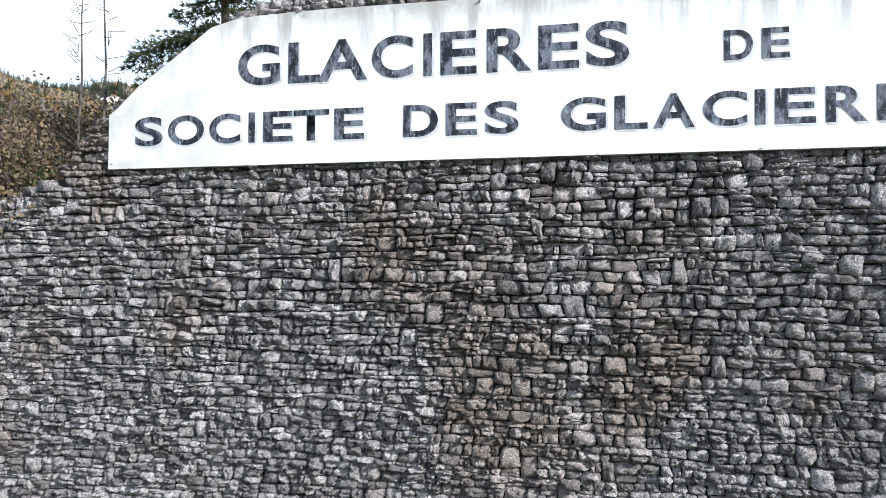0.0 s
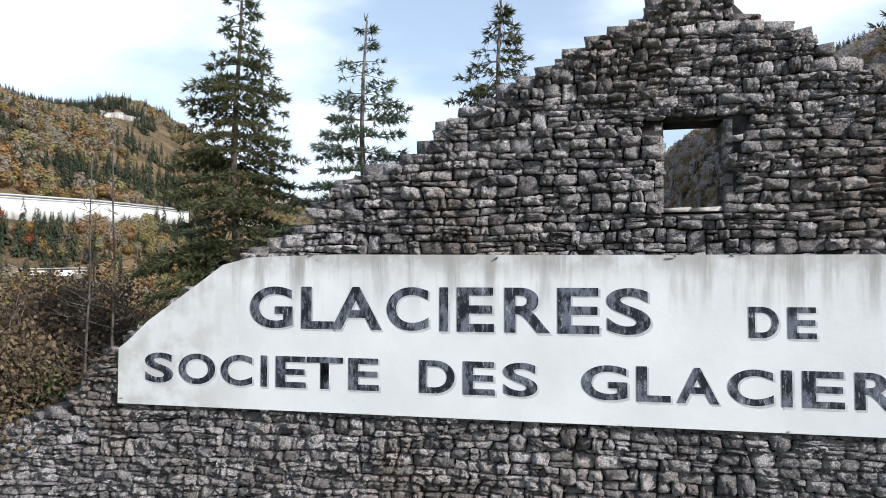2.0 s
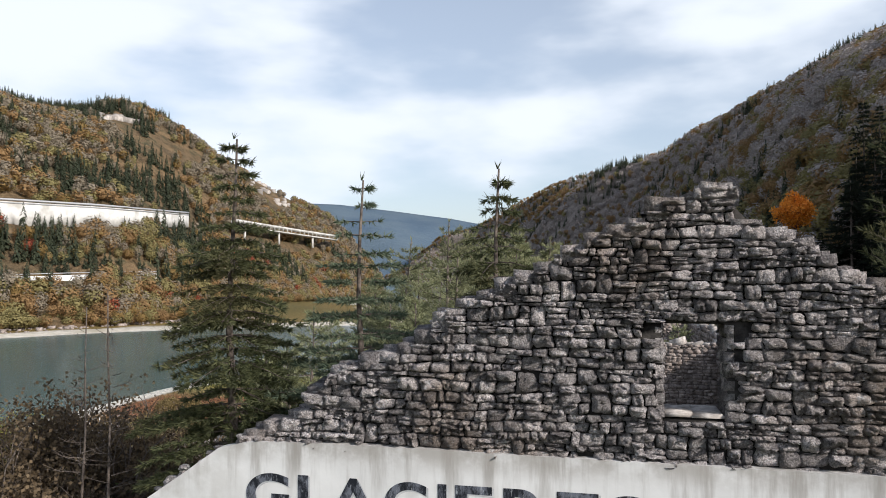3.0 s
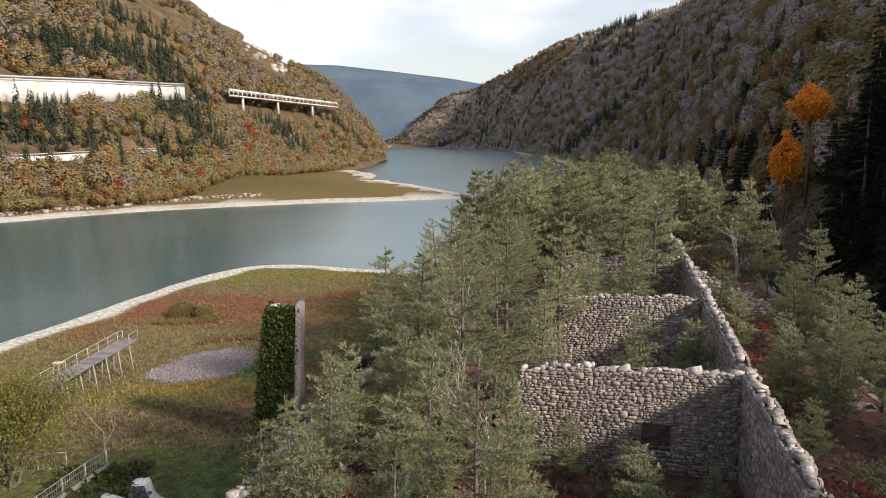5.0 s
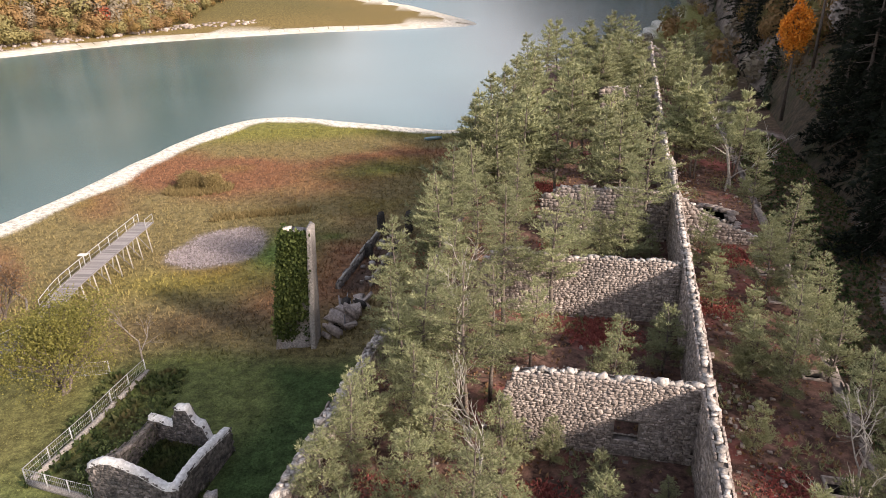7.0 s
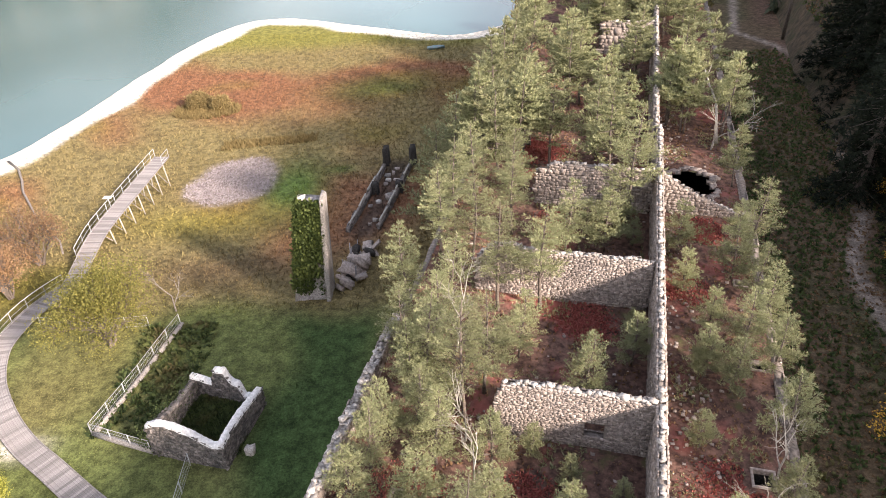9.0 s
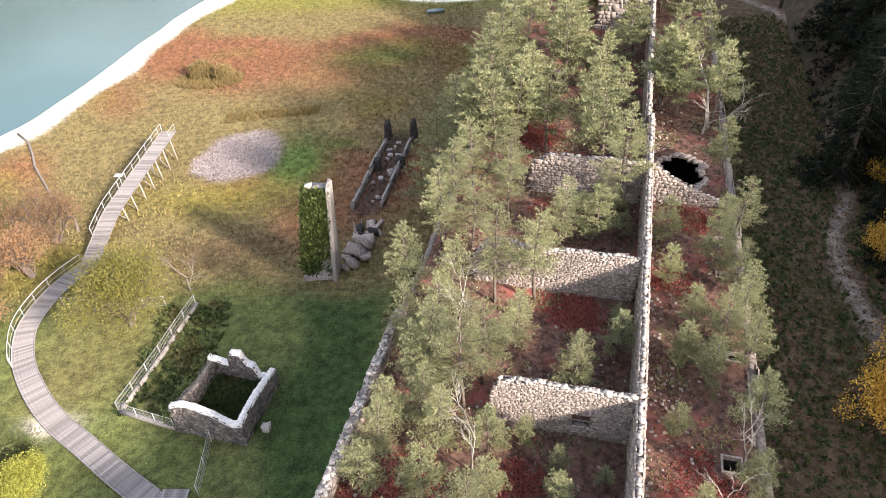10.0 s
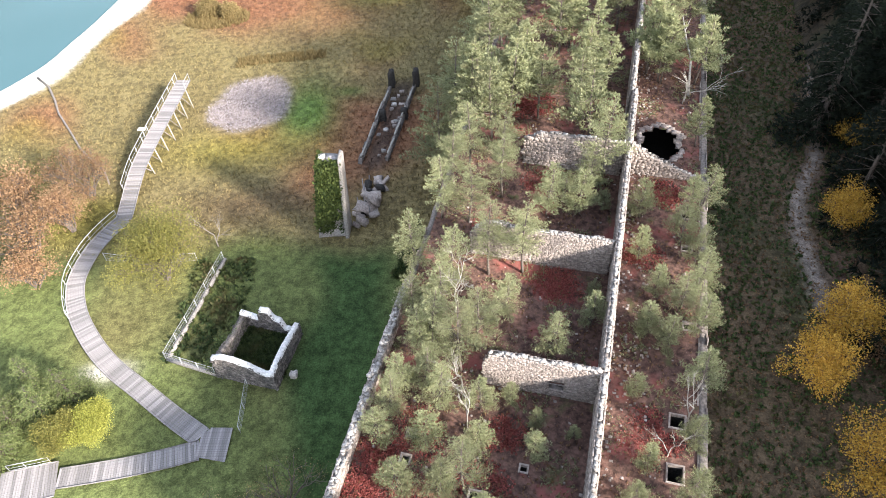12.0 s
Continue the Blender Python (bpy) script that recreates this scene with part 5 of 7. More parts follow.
# bare saplings beside the gable and on the lawn
for i, (xb, yb, hh) in enumerate(((-10.15, 1.3, 6.4), (-9.45, 1.2, 6.7))):
    g = random.Random(60 + i)
    wood = Soup()
    wood.add(*tube([(0.03 * math.sin(q * 2), 0.02 * q, hh * q / 6) for q in range(7)], [0.035 * (1 - q / 7) + 0.004 for q in range(7)], 5))
    for _ in range(46):
        z = hh * g.uniform(0.25, 0.93)
        az, l = g.uniform(0, 6.28), (hh - z) * g.uniform(0.1, 0.26) + 0.1
        a = Vector((0, 0, z))
        m = a + Vector((math.cos(az), math.sin(az), 0.25)) * l * 0.6
        b = m + Vector((math.cos(az + g.uniform(-0.5, 0.5)), math.sin(az), 0.6)) * l * 0.5
        wood.add(*tube([a, m, b], [0.009, 0.006, 0.002], 3, False))
        for _ in range(3):
            wood.add(*tube([m, m + Vector((g.uniform(-1, 1), g.uniform(-1, 1), g.uniform(-0.2, 0.8))) * l * 0.35], [0.004, 0.002], 3, False))
    finish_tree("bare_sapling", "leafless thin larch sapling beside the gable", "tree", wood, None, BARK, None, "bare larch saplings").matrix_world = at_g(xb, yb, 4.9, i * 1.4)


def shrub(name, label, h, seed, spread, size, leaves, leaf, x, y, stems=4, bare=0.0, low=0.22, bark=None, z=None, cat="tree", group="", s=1.0):
    w, c = make_leafy(h, seed, spread, size, leaves, stems, bare, low)
    ob = finish_tree(name, label, cat, w, c, bark or BARK, leaf, group)
    ob.matrix_world = Matrix.Translation((x, y, (ground_z(x, y) if z is None else z) - 0.05)) @ Matrix.Rotation(seed * 1.3, 4, "Z") @ Matrix.Scale(s, 4)
    return ob


shrub("lime_tree", "yellow-green leafy tree beside the fence on the lawn", 6.4, 5, 4.0, 0.1, 60, LIME_LEAF, -28.4, 42.9, stems=7, bare=0.2, s=1.4)
shrub("yellow_bush", "bright yellow-green bush by the boardwalk", 3.6, 6, 2.9, 0.1, 70, YELLOW_LEAF, -29.4, 26.4, stems=7, s=1.05)
shrub("yellow_bush", "yellow-green bush by the boardwalk", 3.4, 16, 2.7, 0.1, 70, LIME_LEAF, -31.8, 26.2, stems=7, s=1.15)
shrub("autumn_bush", "rusty half-bare bush beside the curved boardwalk", 4.6, 7, 3.2, 0.13, 9, RUST_LEAF, -43.5, 47.5, stems=10, bare=0.3, s=1.6)
shrub("autumn_bush", "rust-brown half-bare bush beside the curved boardwalk", 4.2, 17, 3.2, 0.13, 9, RUST_LEAF, -41.2, 42.2, stems=10, bare=0.3, s=1.25)
shrub("autumn_bush", "rusty bush at the meadow edge", 4.0, 27, 3.2, 0.13, 9, RUST_LEAF, -47.5, 54.5, stems=10, bare=0.35, s=1.6)
shrub("bare_tree", "nearly leafless brown twiggy tree beside the wooden ramp", 8.0, 9, 3.4, 0.15, 14, RUST_LEAF, -41.0, 56.0, stems=9, bare=0.2)
shrub("bare_tree", "nearly leafless brown twiggy tree beside the wooden ramp", 6.5, 19, 3.2, 0.15, 14, RUST_LEAF, -40.6, 50.0, stems=9, bare=0.2)
shrub("bare_tree", "slender leafless pale tree on the dry meadow", 5.2, 29, 2.2, 0.1, 3, REED, -24.4, 46.8, stems=1, bare=0.6, low=0.30, bark=GREYBARK)
shrub("willow_bush", "grey-brown bush on the red meadow", 2.6, 31, 4.0, 0.22, 24, REED, -38.4, 97.5, stems=8, bare=0.1)
shrub("willow_bush", "low brown bush on the red meadow", 2.2, 33, 3.5, 0.22, 24, REED, -35.0, 96.5, stems=8, bare=0.1)
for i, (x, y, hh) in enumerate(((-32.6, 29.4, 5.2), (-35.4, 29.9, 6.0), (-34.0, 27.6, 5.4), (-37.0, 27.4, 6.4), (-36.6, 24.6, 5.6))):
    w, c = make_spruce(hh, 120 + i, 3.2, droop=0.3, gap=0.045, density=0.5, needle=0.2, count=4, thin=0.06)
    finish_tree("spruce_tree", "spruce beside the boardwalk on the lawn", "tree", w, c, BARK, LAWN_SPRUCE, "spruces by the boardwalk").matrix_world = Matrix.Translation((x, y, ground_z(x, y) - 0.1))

for i, (xb, yb, hh, mt) in enumerate(((-11.6, 1.6, 4.4, SCRUB), (-11.9, 3.6, 5.2, SCRUB), (-10.7, 2.2, 3.4, BRAMBLE), (-11.0, 4.8, 4.8, SCRUB), (-9.2, 1.7, 2.4, BRAMBLE), (-9.9, 1.9, 3.2, SCRUB), (-12.4, 2.0, 4.6, SCRUB), (-10.2, 3.6, 4.4, SCRUB), (-13.2, 4.0, 5.4, SCRUB), (-9.4, 4.6, 3.6, SCRUB))):
    p = MG @ Vector((xb, yb, 0))
    shrub("scrub_bush", "brown twiggy scrub beside the gable top", hh, 140 + i, 1.7, 0.075, 34, mt, p.x, p.y, stems=9, bare=0.4, z=TERRACE_Z - 0.3, cat="bush")

for i, (xb, yb, hh, mt) in enumerate(((-14.6, 3.5, 8.2, RUST_LEAF), (-17.5, 6.0, 8.6, REED), (-20.5, 3.0, 7.6, REED))):
    p = MB @ Vector((xb, yb, 0))
    shrub("twiggy_tree", "leafless brown twiggy tree below the gable", hh, 160 + i, 2.4, 0.09, 10, mt, p.x, p.y, stems=5, bare=0.5, low=0.2)

for i, (xb, yb, hh) in enumerate(((7.4, 50.0, 6.5), (-6.4, 14.2, 4.6), (-8.3, 20.6, 5.6), (-5.4, 11.6, 3.8), (8.4, 15.2, 4.2), (7.2, 12.4, 3.0))):
    p = MB @ Vector((xb, yb, 0))
    shrub("dead_tree", "bare pale dead tree among the young pines", hh, 180 + i, 1.6, 0.08, 2, REED, p.x, p.y, stems=1, bare=0.97, low=0.36, bark=PALEBARK, z=TERRACE_Z)

lean = thing("dead_tree", "pale leaning dead trunk at the edge of the terrace", "tree")
v, f = tube([(21.8, 57.6, TERRACE_Z), (21.7, 59.2, 8.0), (21.5, 61.4, 9.0), (21.5, 64.0, 9.9)], [0.13, 0.10, 0.08, 0.04], 7)
part_mesh("trunk", v, f, PALEBARK, lean)
for a, b in (((21.7, 59.2, 8.0), (22.6, 60.6, 8.8)), ((21.6, 60.4, 8.6), (20.9, 61.4, 9.5)), ((21.5, 62.2, 9.3), (22.1, 63.2, 10.1))):
    v, f = tube([a, b], [0.04, 0.012], 5)
    part_mesh("branch", v, f, PALEBARK, lean)


def round_tree(name, label, h, crown_r, crown_h, size, n, leaf, x, y, z, seed, group=""):
    """A tall tree with one compact, uneven crown."""
    g = random.Random(seed)
    wood, crown = Soup(), Soup()
    wood.add(*tube([(0, 0, -0.5), (0.1, 0, h * 0.5), (0, 0.1, h * 0.9)], [h * 0.016, h * 0.011, 0.03], 7))
    zc = h - crown_h / 2
    for _ in range(n):
        d = Vector((g.gauss(0, 1), g.gauss(0, 1), g.gauss(0, 1))).normalized()
        k = g.uniform(0.35, 1.0) ** 0.5 * (0.85 + 0.2 * math.sin(d.x * 5 + seed) * math.cos(d.z * 4 + d.y * 3))
        taper = 1 - 0.35 * max(0, d.z)
        c = Vector((d.x * crown_r * k * taper, d.y * crown_r * k * taper, zc + d.z * crown_h / 2 * k))
        wood.add(*tube([(0, 0, min(c.z, h * 0.8) - crown_r * 0.4), c], [0.05, 0.015], 3, False))
        leaf_cloud(crown, c, crown_r * 0.2, 12, size, g)
    ob = finish_tree(name, label, "tree", wood, crown, BARK, leaf, group)
    ob.matrix_world = Matrix.Translation((x, y, z))
    return ob


# amber and orange trees at the wood's edge
for i, (x, y, hh, mt, lab) in enumerate(((29.3, 33.4, 7.0, AMBER_LEAF, "golden autumn tree at the edge of the dark wood"), (26.3, 28.6, 6.0, AMBER_LEAF, "golden autumn tree at the edge of the dark wood"), (27.4, 21.6, 6.5, AMBER_LEAF, "golden autumn tree at the edge of the dark wood"),
                                          (34.8, 46.0, 6.0, AMBER_LEAF, "amber autumn tree beside the track"), (40.4, 58.0, 5.5, AMBER_LEAF, "amber autumn tree beside the track"), (33.0, 29.0, 6.0, RUST_LEAF, "rusty autumn tree at the edge of the dark wood"))):
    shrub("autumn_tree", lab, hh, 50 + i, 3.6, 0.15, 28, mt, x, y, stems=6, bare=0.15)

# ---- things on the lawn and the shore ----


def span_matrix(a, b, z=0.0):
    """Axes with x running from a to b on the ground plan."""
    d = Vector((b[0] - a[0], b[1] - a[1], 0))
    return Matrix.Translation((a[0], a[1], z)) @ Matrix.Rotation(math.atan2(d.y, d.x), 4, "Z"), d.length


# roofless stone hut
hut = thing("stone_hut", "roofless little stone hut with bleached wall tops", "ruin")
FL, FR, BR, BL = (-20.7, 31.5), (-15.4, 30.2), (-14.2, 35.7), (-19.5, 37.2)
for nm, lab, a, b, pts, sd in (("front_wall", "", FL, FR, [(0, 2.7), (0.9, 3.2), (1.7, 3.25), (3.0, 2.85), (4.6, 2.15), (5.5, 2.35)], 1),
                               ("side_wall", "", FR, BR, [(0, 2.3), (1.2, 2.55), (3.4, 2.3), (5.6, 1.9)], 2),
                               ("back_wall", "", BR, BL, [(0, 1.8), (0.5, 1.3), (1.3, 1.2), (1.6, 2.2), (2.2, 2.3), (2.6, 3.2), (3.4, 3.1), (3.7, 1.8), (5.6, 1.9)], 3),
                               ("side_wall", "overgrown rubble wall", BL, FL, [(0, 1.8), (2.5, 1.9), (5.8, 2.6)], 4)):
    m, l = span_matrix(a, b, -4.45)
    rubble_wall(nm, lab, 0.0, l, -0.6, wobble(pts, 0.06, sd), 0.42, m, 0.17, 0.26, seed=70 + sd, parent=hut, stone=HUT_STONE, cap=False)
    crest, top_line, gq = Soup(), wobble(pts, 0.06, sd), random.Random(sd)
    if lab:
        continue
    n = int(l / 0.16)
    for k in range(n + 1):
        u, wd = l * k / n, gq.uniform(0.0, 0.05)
        z, hi = top_line(u), gq.uniform(0.06, 0.13)
        crest.v += [tuple(m @ Vector((u, -0.03 - wd, z - 0.16))), tuple(m @ Vector((u, 0.03, z + hi))), tuple(m @ Vector((u, 0.38, z + hi * gq.uniform(0.6, 1.2)))), tuple(m @ Vector((u, 0.46 + wd, z - 0.14)))]
    crest.f += [(4 * k + j, 4 * k + 4 + j, 4 * k + 5 + j, 4 * k + 1 + j) for k in range(n) for j in range(3)] + [(0, 1, 2, 3), (4 * n + 3, 4 * n + 2, 4 * n + 1, 4 * n)]
    crest.n = len(crest.v)
    crest.mesh("coping", BLEACHED, hut, "sun-bleached lime coping on the wall top")
vines = Soup()
g = random.Random(9)
for _ in range(420):
    k = g.random()
    p = Vector((BL[0] + (FL[0] - BL[0]) * k + g.uniform(-0.9, 0.5), BL[1] + (FL[1] - BL[1]) * k, -4.3 + g.uniform(0.2, 2.1)))
    leaf_cloud(vines, p, 0.3, 5, 0.13, g)
vines.mesh("climbing_ivy", BRAMBLE, hut, "green ivy climbing the outer wall", kind="stuff")
bv, bf = boulder(0.6, 0.5, 0.75, g)
tagged(part_mesh("pale_boulder", bv, bf, CAP), "white loose stone beside the hut wall", "stone").location = (-14.2, 31.4, -3.9)

# ivy-clad tower stump
tower = thing("tower_stump", "tall masonry tower stump thick with ivy", "ruin", Matrix.Translation((0, 0, 0)))
rt = random.Random(15)


def frustum(x0, x1, y0, y1, z0, X0, X1, Y0, Y1, z1, n=9, jag=0.05, seed=1):
    q = random.Random(seed)
    verts, faces = [], []
    for i in range(n):
        k = i / (n - 1)
        a = [(x0, y0), (x1, y0), (x1, y1), (x0, y1)]
        b = [(X0, Y0), (X1, Y0), (X1, Y1), (X0, Y1)]
        ring = [(p[0] + (r[0] - p[0]) * k, p[1] + (r[1] - p[1]) * k) for p, r in zip(a, b)]
        for j in range(4):
            for s in (0.0, 0.33, 0.67):
                p, r = ring[j], ring[(j + 1) % 4]
                verts.append((p[0] + (r[0] - p[0]) * s + q.uniform(-jag, jag), p[1] + (r[1] - p[1]) * s + q.uniform(-jag, jag), z0 + (z1 - z0) * k + (q.uniform(-0.12, 0.18) if i == n - 1 else 0)))
    for i in range(n - 1):
        for j in range(12):
            faces.append((i * 12 + j, i * 12 + (j + 1) % 12, i * 12 + 12 + (j + 1) % 12, i * 12 + 12 + j))
    faces.append(tuple((n - 1) * 12 + j for j in range(12)))
    return verts, faces


v, f = frustum(-14.5, -11.7, 47.5, 49.4, -5.2, -13.1, -11.3, 48.3, 49.4, 4.9, seed=3)
part_mesh("tower_body", v, f, STONE, tower)
v, f = frustum(-11.72, -11.35, 47.2, 49.5, -5.2, -11.32, -10.98, 47.9, 49.4, 5.25, jag=0.03, seed=4)
part_mesh("corner_pier", v, f, CAP, tower, "bare pale stone corner pier")
v, f = boulder(0.6, 0.5, 0.35, rt)
ob = part_mesh("top_stone", v, f, CAP, tower, "pale loose stone on top")
ob.location = (-12.9, 48.8, 5.0)
leaves = Soup()
for _ in range(3200):
    k = rt.random() ** 0.9
    z = -3.3 + 8.3 * k
    s = (z + 5.2) / 10.1
    x = -14.6 + 1.4 * s + (2.9 - 1.1 * s) * rt.random()
    y = 47.45 + 0.8 * s
    if k < 0.18 and rt.random() < 0.6 or (k < 0.35 and x > -12.6 and rt.random() < 0.7):
        continue
    face_left = rt.random() < 0.3
    p = Vector((-14.55 + 1.4 * s, y + rt.uniform(0, 1.5), z)) if face_left else Vector((x, y - 0.06, z))
    leaf_cloud(leaves, p + Vector((rt.uniform(-0.12, 0.12), -abs(rt.gauss(0, 0.12)), rt.uniform(-0.1, 0.1))), 0.24, 6, rt.choice((0.16, 0.22, 0.3)), rt, 0.8)
leaves.mesh("ivy", IVY, tower, "dense green ivy", kind="stuff")

# fallen masonry and timber beside the tower
heap = thing("rubble_heap", "collapsed masonry slabs and grey timber beside the tower", "rubble")
for i in range(22):
    y = rt.uniform(48.6, 56.5)
    x = -10.2 + (y - 49) * 0.1 + rt.uniform(-1.0, 1.0)
    v, f = boulder(rt.uniform(0.5, 1.6), rt.uniform(0.4, 1.0), rt.uniform(0.16, 0.45), rt)
    ob = part_mesh("slab", v, f, WARM if rt.random() < 0.7 else MORTAR, heap)
    ob.matrix_basis = Matrix.Translation((x, y, ground_z(x, y) + rt.uniform(0.1, 0.7))) @ Matrix.Rotation(radians(rt.uniform(-40, 40)), 4, "Y") @ Matrix.Rotation(radians(rt.uniform(-30, 30)), 4, "X") @ Matrix.Rotation(rt.uniform(0, 3), 4, "Z")
for x, y, z, w, d, h, ry, rx in ((-9.9, 51.0, 0.7, 2.4, 1.3, 0.4, 32, 24), (-9.5, 53.0, 0.6, 2.0, 1.2, 0.35, -22, 34), (-10.2, 49.3, 0.5, 1.3, 0.9, 0.5, 35, -12), (-9.2, 51.8, 1.1, 1.5, 0.8, 0.3, 48, 10)):
    v, f = boulder(w, d, h, rt)
    part_mesh("slab", v, f, WARM, heap, "large tilted pale masonry slab").matrix_basis = Matrix.Translation((x, y, ground_z(x, y) + z)) @ Matrix.Rotation(radians(ry), 4, "Y") @ Matrix.Rotation(radians(rx), 4, "X")
for _ in range(6):
    x, y = rt.uniform(-10.8, -9.2), rt.uniform(49.5, 56)
    a = Vector((x, y, ground_z(x, y) + 0.2))
    v, f = tube([a, a + Vector((rt.uniform(-0.6, 0.6), rt.uniform(0.8, 2.2), rt.uniform(0.4, 1.1)))], [0.07, 0.05], 5)
    part_mesh("timber", v, f, WOOD, heap)

# sunken foundation walls towards the lake
found = thing("foundation_ruin", "two parallel low foundation walls full of dark debris", "ruin")
for a, b, sd in (((-11.5, 59.8), (-9.3, 75.5), 1), ((-8.5, 60.4), (-6.3, 75.5), 2)):
    m, l = span_matrix(a, b, 0)
    rubble_wall("low_wall", "", 0, l, -7.6, wobble([(0, -4.75), (l * 0.5, -5.3), (l, -5.75)], 0.14, sd), 0.34, m, 0.3, 0.45, seed=80 + sd, parent=found, stone=HUT_STONE, cap=False)
    for k in range(4):
        a0, a1 = l * (0.04 + 0.24 * k), l * (0.04 + 0.24 * k) + rt.uniform(2.2, 3.4)
        v, f = tube([m @ Vector((a0, 0.17 + rt.uniform(-0.1, 0.1), -4.68 - 1.0 * a0 / l)), m @ Vector((a1, 0.17 + rt.uniform(-0.1, 0.1), -4.68 - 1.0 * a1 / l))], [0.13, 0.11], 6)
        part_mesh("beam", v, f, PALEBARK, found, "pale weathered beam along the wall top")
for x, y in ((-9.3, 76.3), (-6.2, 76.5), (-9.9, 69.0), (-7.3, 69.4)):
    v, f = frustum(x - 0.5, x + 0.5, y - 0.6, y + 0.6, -7.6, x - 0.35, x + 0.35, y - 0.4, y + 0.4, -4.2 if y > 72 else -5.0, n=5, jag=0.1, seed=int(y))
    part_mesh("pillar", v, f, MORTAR, found, "dark broken pillar")
for i in range(14):
    v, f = boulder(rt.uniform(0.3, 0.8), rt.uniform(0.3, 0.6), rt.uniform(0.2, 0.5), rt)
    y = rt.uniform(61, 76)
    part_mesh("loose_stone", v, f, CAP if i % 3 == 0 else WARM, found).location = (-10.0 + (y - 60) * 0.14 + rt.uniform(-0.9, 0.9), y, ground_z(-10.0, y) + 0.12)

# a long pole lying from the shore to the ramp
pole_line = [Vector((-58.7 + 18.7 * k / 9, 81.8 - 24.1 * k / 9, 0)) + Vector((0.5 * math.sin(k), 0.4 * math.sin(k * 1.7), 0)) for k in range(10)]
pole = thing("long_pole", "long bent grey-brown trunk lying across the meadow", "log")
v, f = tube([p + Vector((0, 0, ground_z(p.x, p.y) + 0.12)) for p in pole_line], [0.17 - 0.008 * k for k in range(10)], 7)
part_mesh("stem", v, f, GREYBARK, pole)

# boardwalk, ramp and jetty
BOARD = {}


def board(w):
    key = round(w, 2)
    if key not in BOARD:
        bm = bevel_box(-0.095, 0.095, -w / 2, w / 2, -0.04, 0.0, 0.008)
        me = bpy.data.meshes.new("board")
        bm.to_mesh(me)
        bm.free()
        me.materials.append(WOOD)
        BOARD[key] = me
    return BOARD[key]


def smooth_line(pts, step):
    """Even points along a rounded line."""
    pts = [Vector(p) for p in pts]
    fine = []
    for i in range(len(pts) - 1):
        p0, p1, p2, p3 = pts[max(0, i - 1)], pts[i], pts[i + 1], pts[min(len(pts) - 1, i + 2)]
        for k in np.linspace(0, 1, 40, endpoint=False):
            fine.append(0.5 * ((2 * p1) + (p2 - p0) * k + (2 * p0 - 5 * p1 + 4 * p2 - p3) * k * k + (3 * p1 - p0 - 3 * p2 + p3) * k ** 3))
    fine.append(pts[-1])
    out, left = [(fine[0], (fine[1] - fine[0]).normalized())], step
    for a, b in zip(fine, fine[1:]):
        l = (b - a).length
        while left <= l:
            out.append((a + (b - a) * (left / l), (b - a).normalized()))
            left += step
        left -= l
    return out


def decking(parent, line, width, z_of, rails=(), rail_h=1.05):
    gb = random.Random(4)
    edge = {-1: [], 1: []}
    for p, d in line:
        z = z_of(p)
        ob = new("board", board(width))
        ob.parent = parent
        ob.matrix_basis = Matrix.Translation((p.x, p.y, z + gb.uniform(-0.004, 0.004))) @ Matrix.Rotation(math.atan2(d.y, d.x) + gb.uniform(-0.012, 0.012), 4, "Z")
        for s in (-1, 1):
            n = Vector((-d.y, d.x, 0)) * s
            edge[s].append(Vector((p.x, p.y, z)) + n * (width / 2 - 0.04))
    for s in (-1, 1):
        v, f = tube([e + Vector((0, 0, 0.03)) for e in edge[s][::4] + [edge[s][-1]]], [0.05] * (len(edge[s][::4]) + 1), 4)
        part_mesh("edge_beam", v, f, WOOD, parent, "dark edge beam")
    for s, i0, i1 in rails:
        e = edge[s][i0:i1]
        for hgt, r in ((rail_h, 0.03), (rail_h * 0.5, 0.015), (0.15, 0.015)):
            v, f = tube([p + Vector((0, 0, hgt)) for p in e[::5] + [e[-1]]], [r] * (len(e[::5]) + 1), 5)
            part_mesh("rail", v, f, METAL, parent, "grey metal rail")
        for p in e[::9] + [e[-1]]:
            v, f = tube([p, p + Vector((0, 0, rail_h))], [0.03, 0.03], 5)
            part_mesh("post", v, f, METAL, parent, "grey metal post")
    return edge


def on_ground(p):
    return ground_z(p.x, p.y) + 0.16


walkway = thing("boardwalk", "curved boardwalk of grey weathered boards on the lawn", "boardwalk")
line = smooth_line([(-35.7, 51.3, 0), (-36.8, 48.8, 0), (-37.4, 46.1, 0), (-37.3, 42.4, 0), (-35.8, 38.8, 0), (-33.2, 35.4, 0), (-30.4, 32.7, 0), (-27.1, 30.3, 0), (-23.8, 27.9, 0), (-20.85, 25.95, 0)], 0.21)
decking(walkway, line, 1.75, on_ground, rails=((-1, 0, 66),))
spur = thing("boardwalk", "straight boardwalk spur of grey boards on the lawn", "boardwalk")
line = smooth_line([(-20.75, 24.75, 0), (-25.6, 23.5, 0), (-31.4, 22.6, 0)], 0.21)
decking(spur, line, 1.75, lambda p: on_ground(p) + 0.012)
corner_z = on_ground(Vector((-19.6, 25.2, 0))) + 0.02
for i in range(12):
    x = -20.66 + 0.2 * i
    y0, y1 = 24.15 - 0.035 * i, min(26.68, 26.2 + 0.16 * i)
    bm = bevel_box(-0.095, 0.095, y0, y1, -0.04, 0.0, 0.008)
    part("corner_board", bm, WOOD, spur).matrix_basis = Matrix.Translation((x, 0, corner_z + 0.003 * (i % 2)))
deck = thing("viewing_deck", "square grey timber deck with a low rail", "deck")
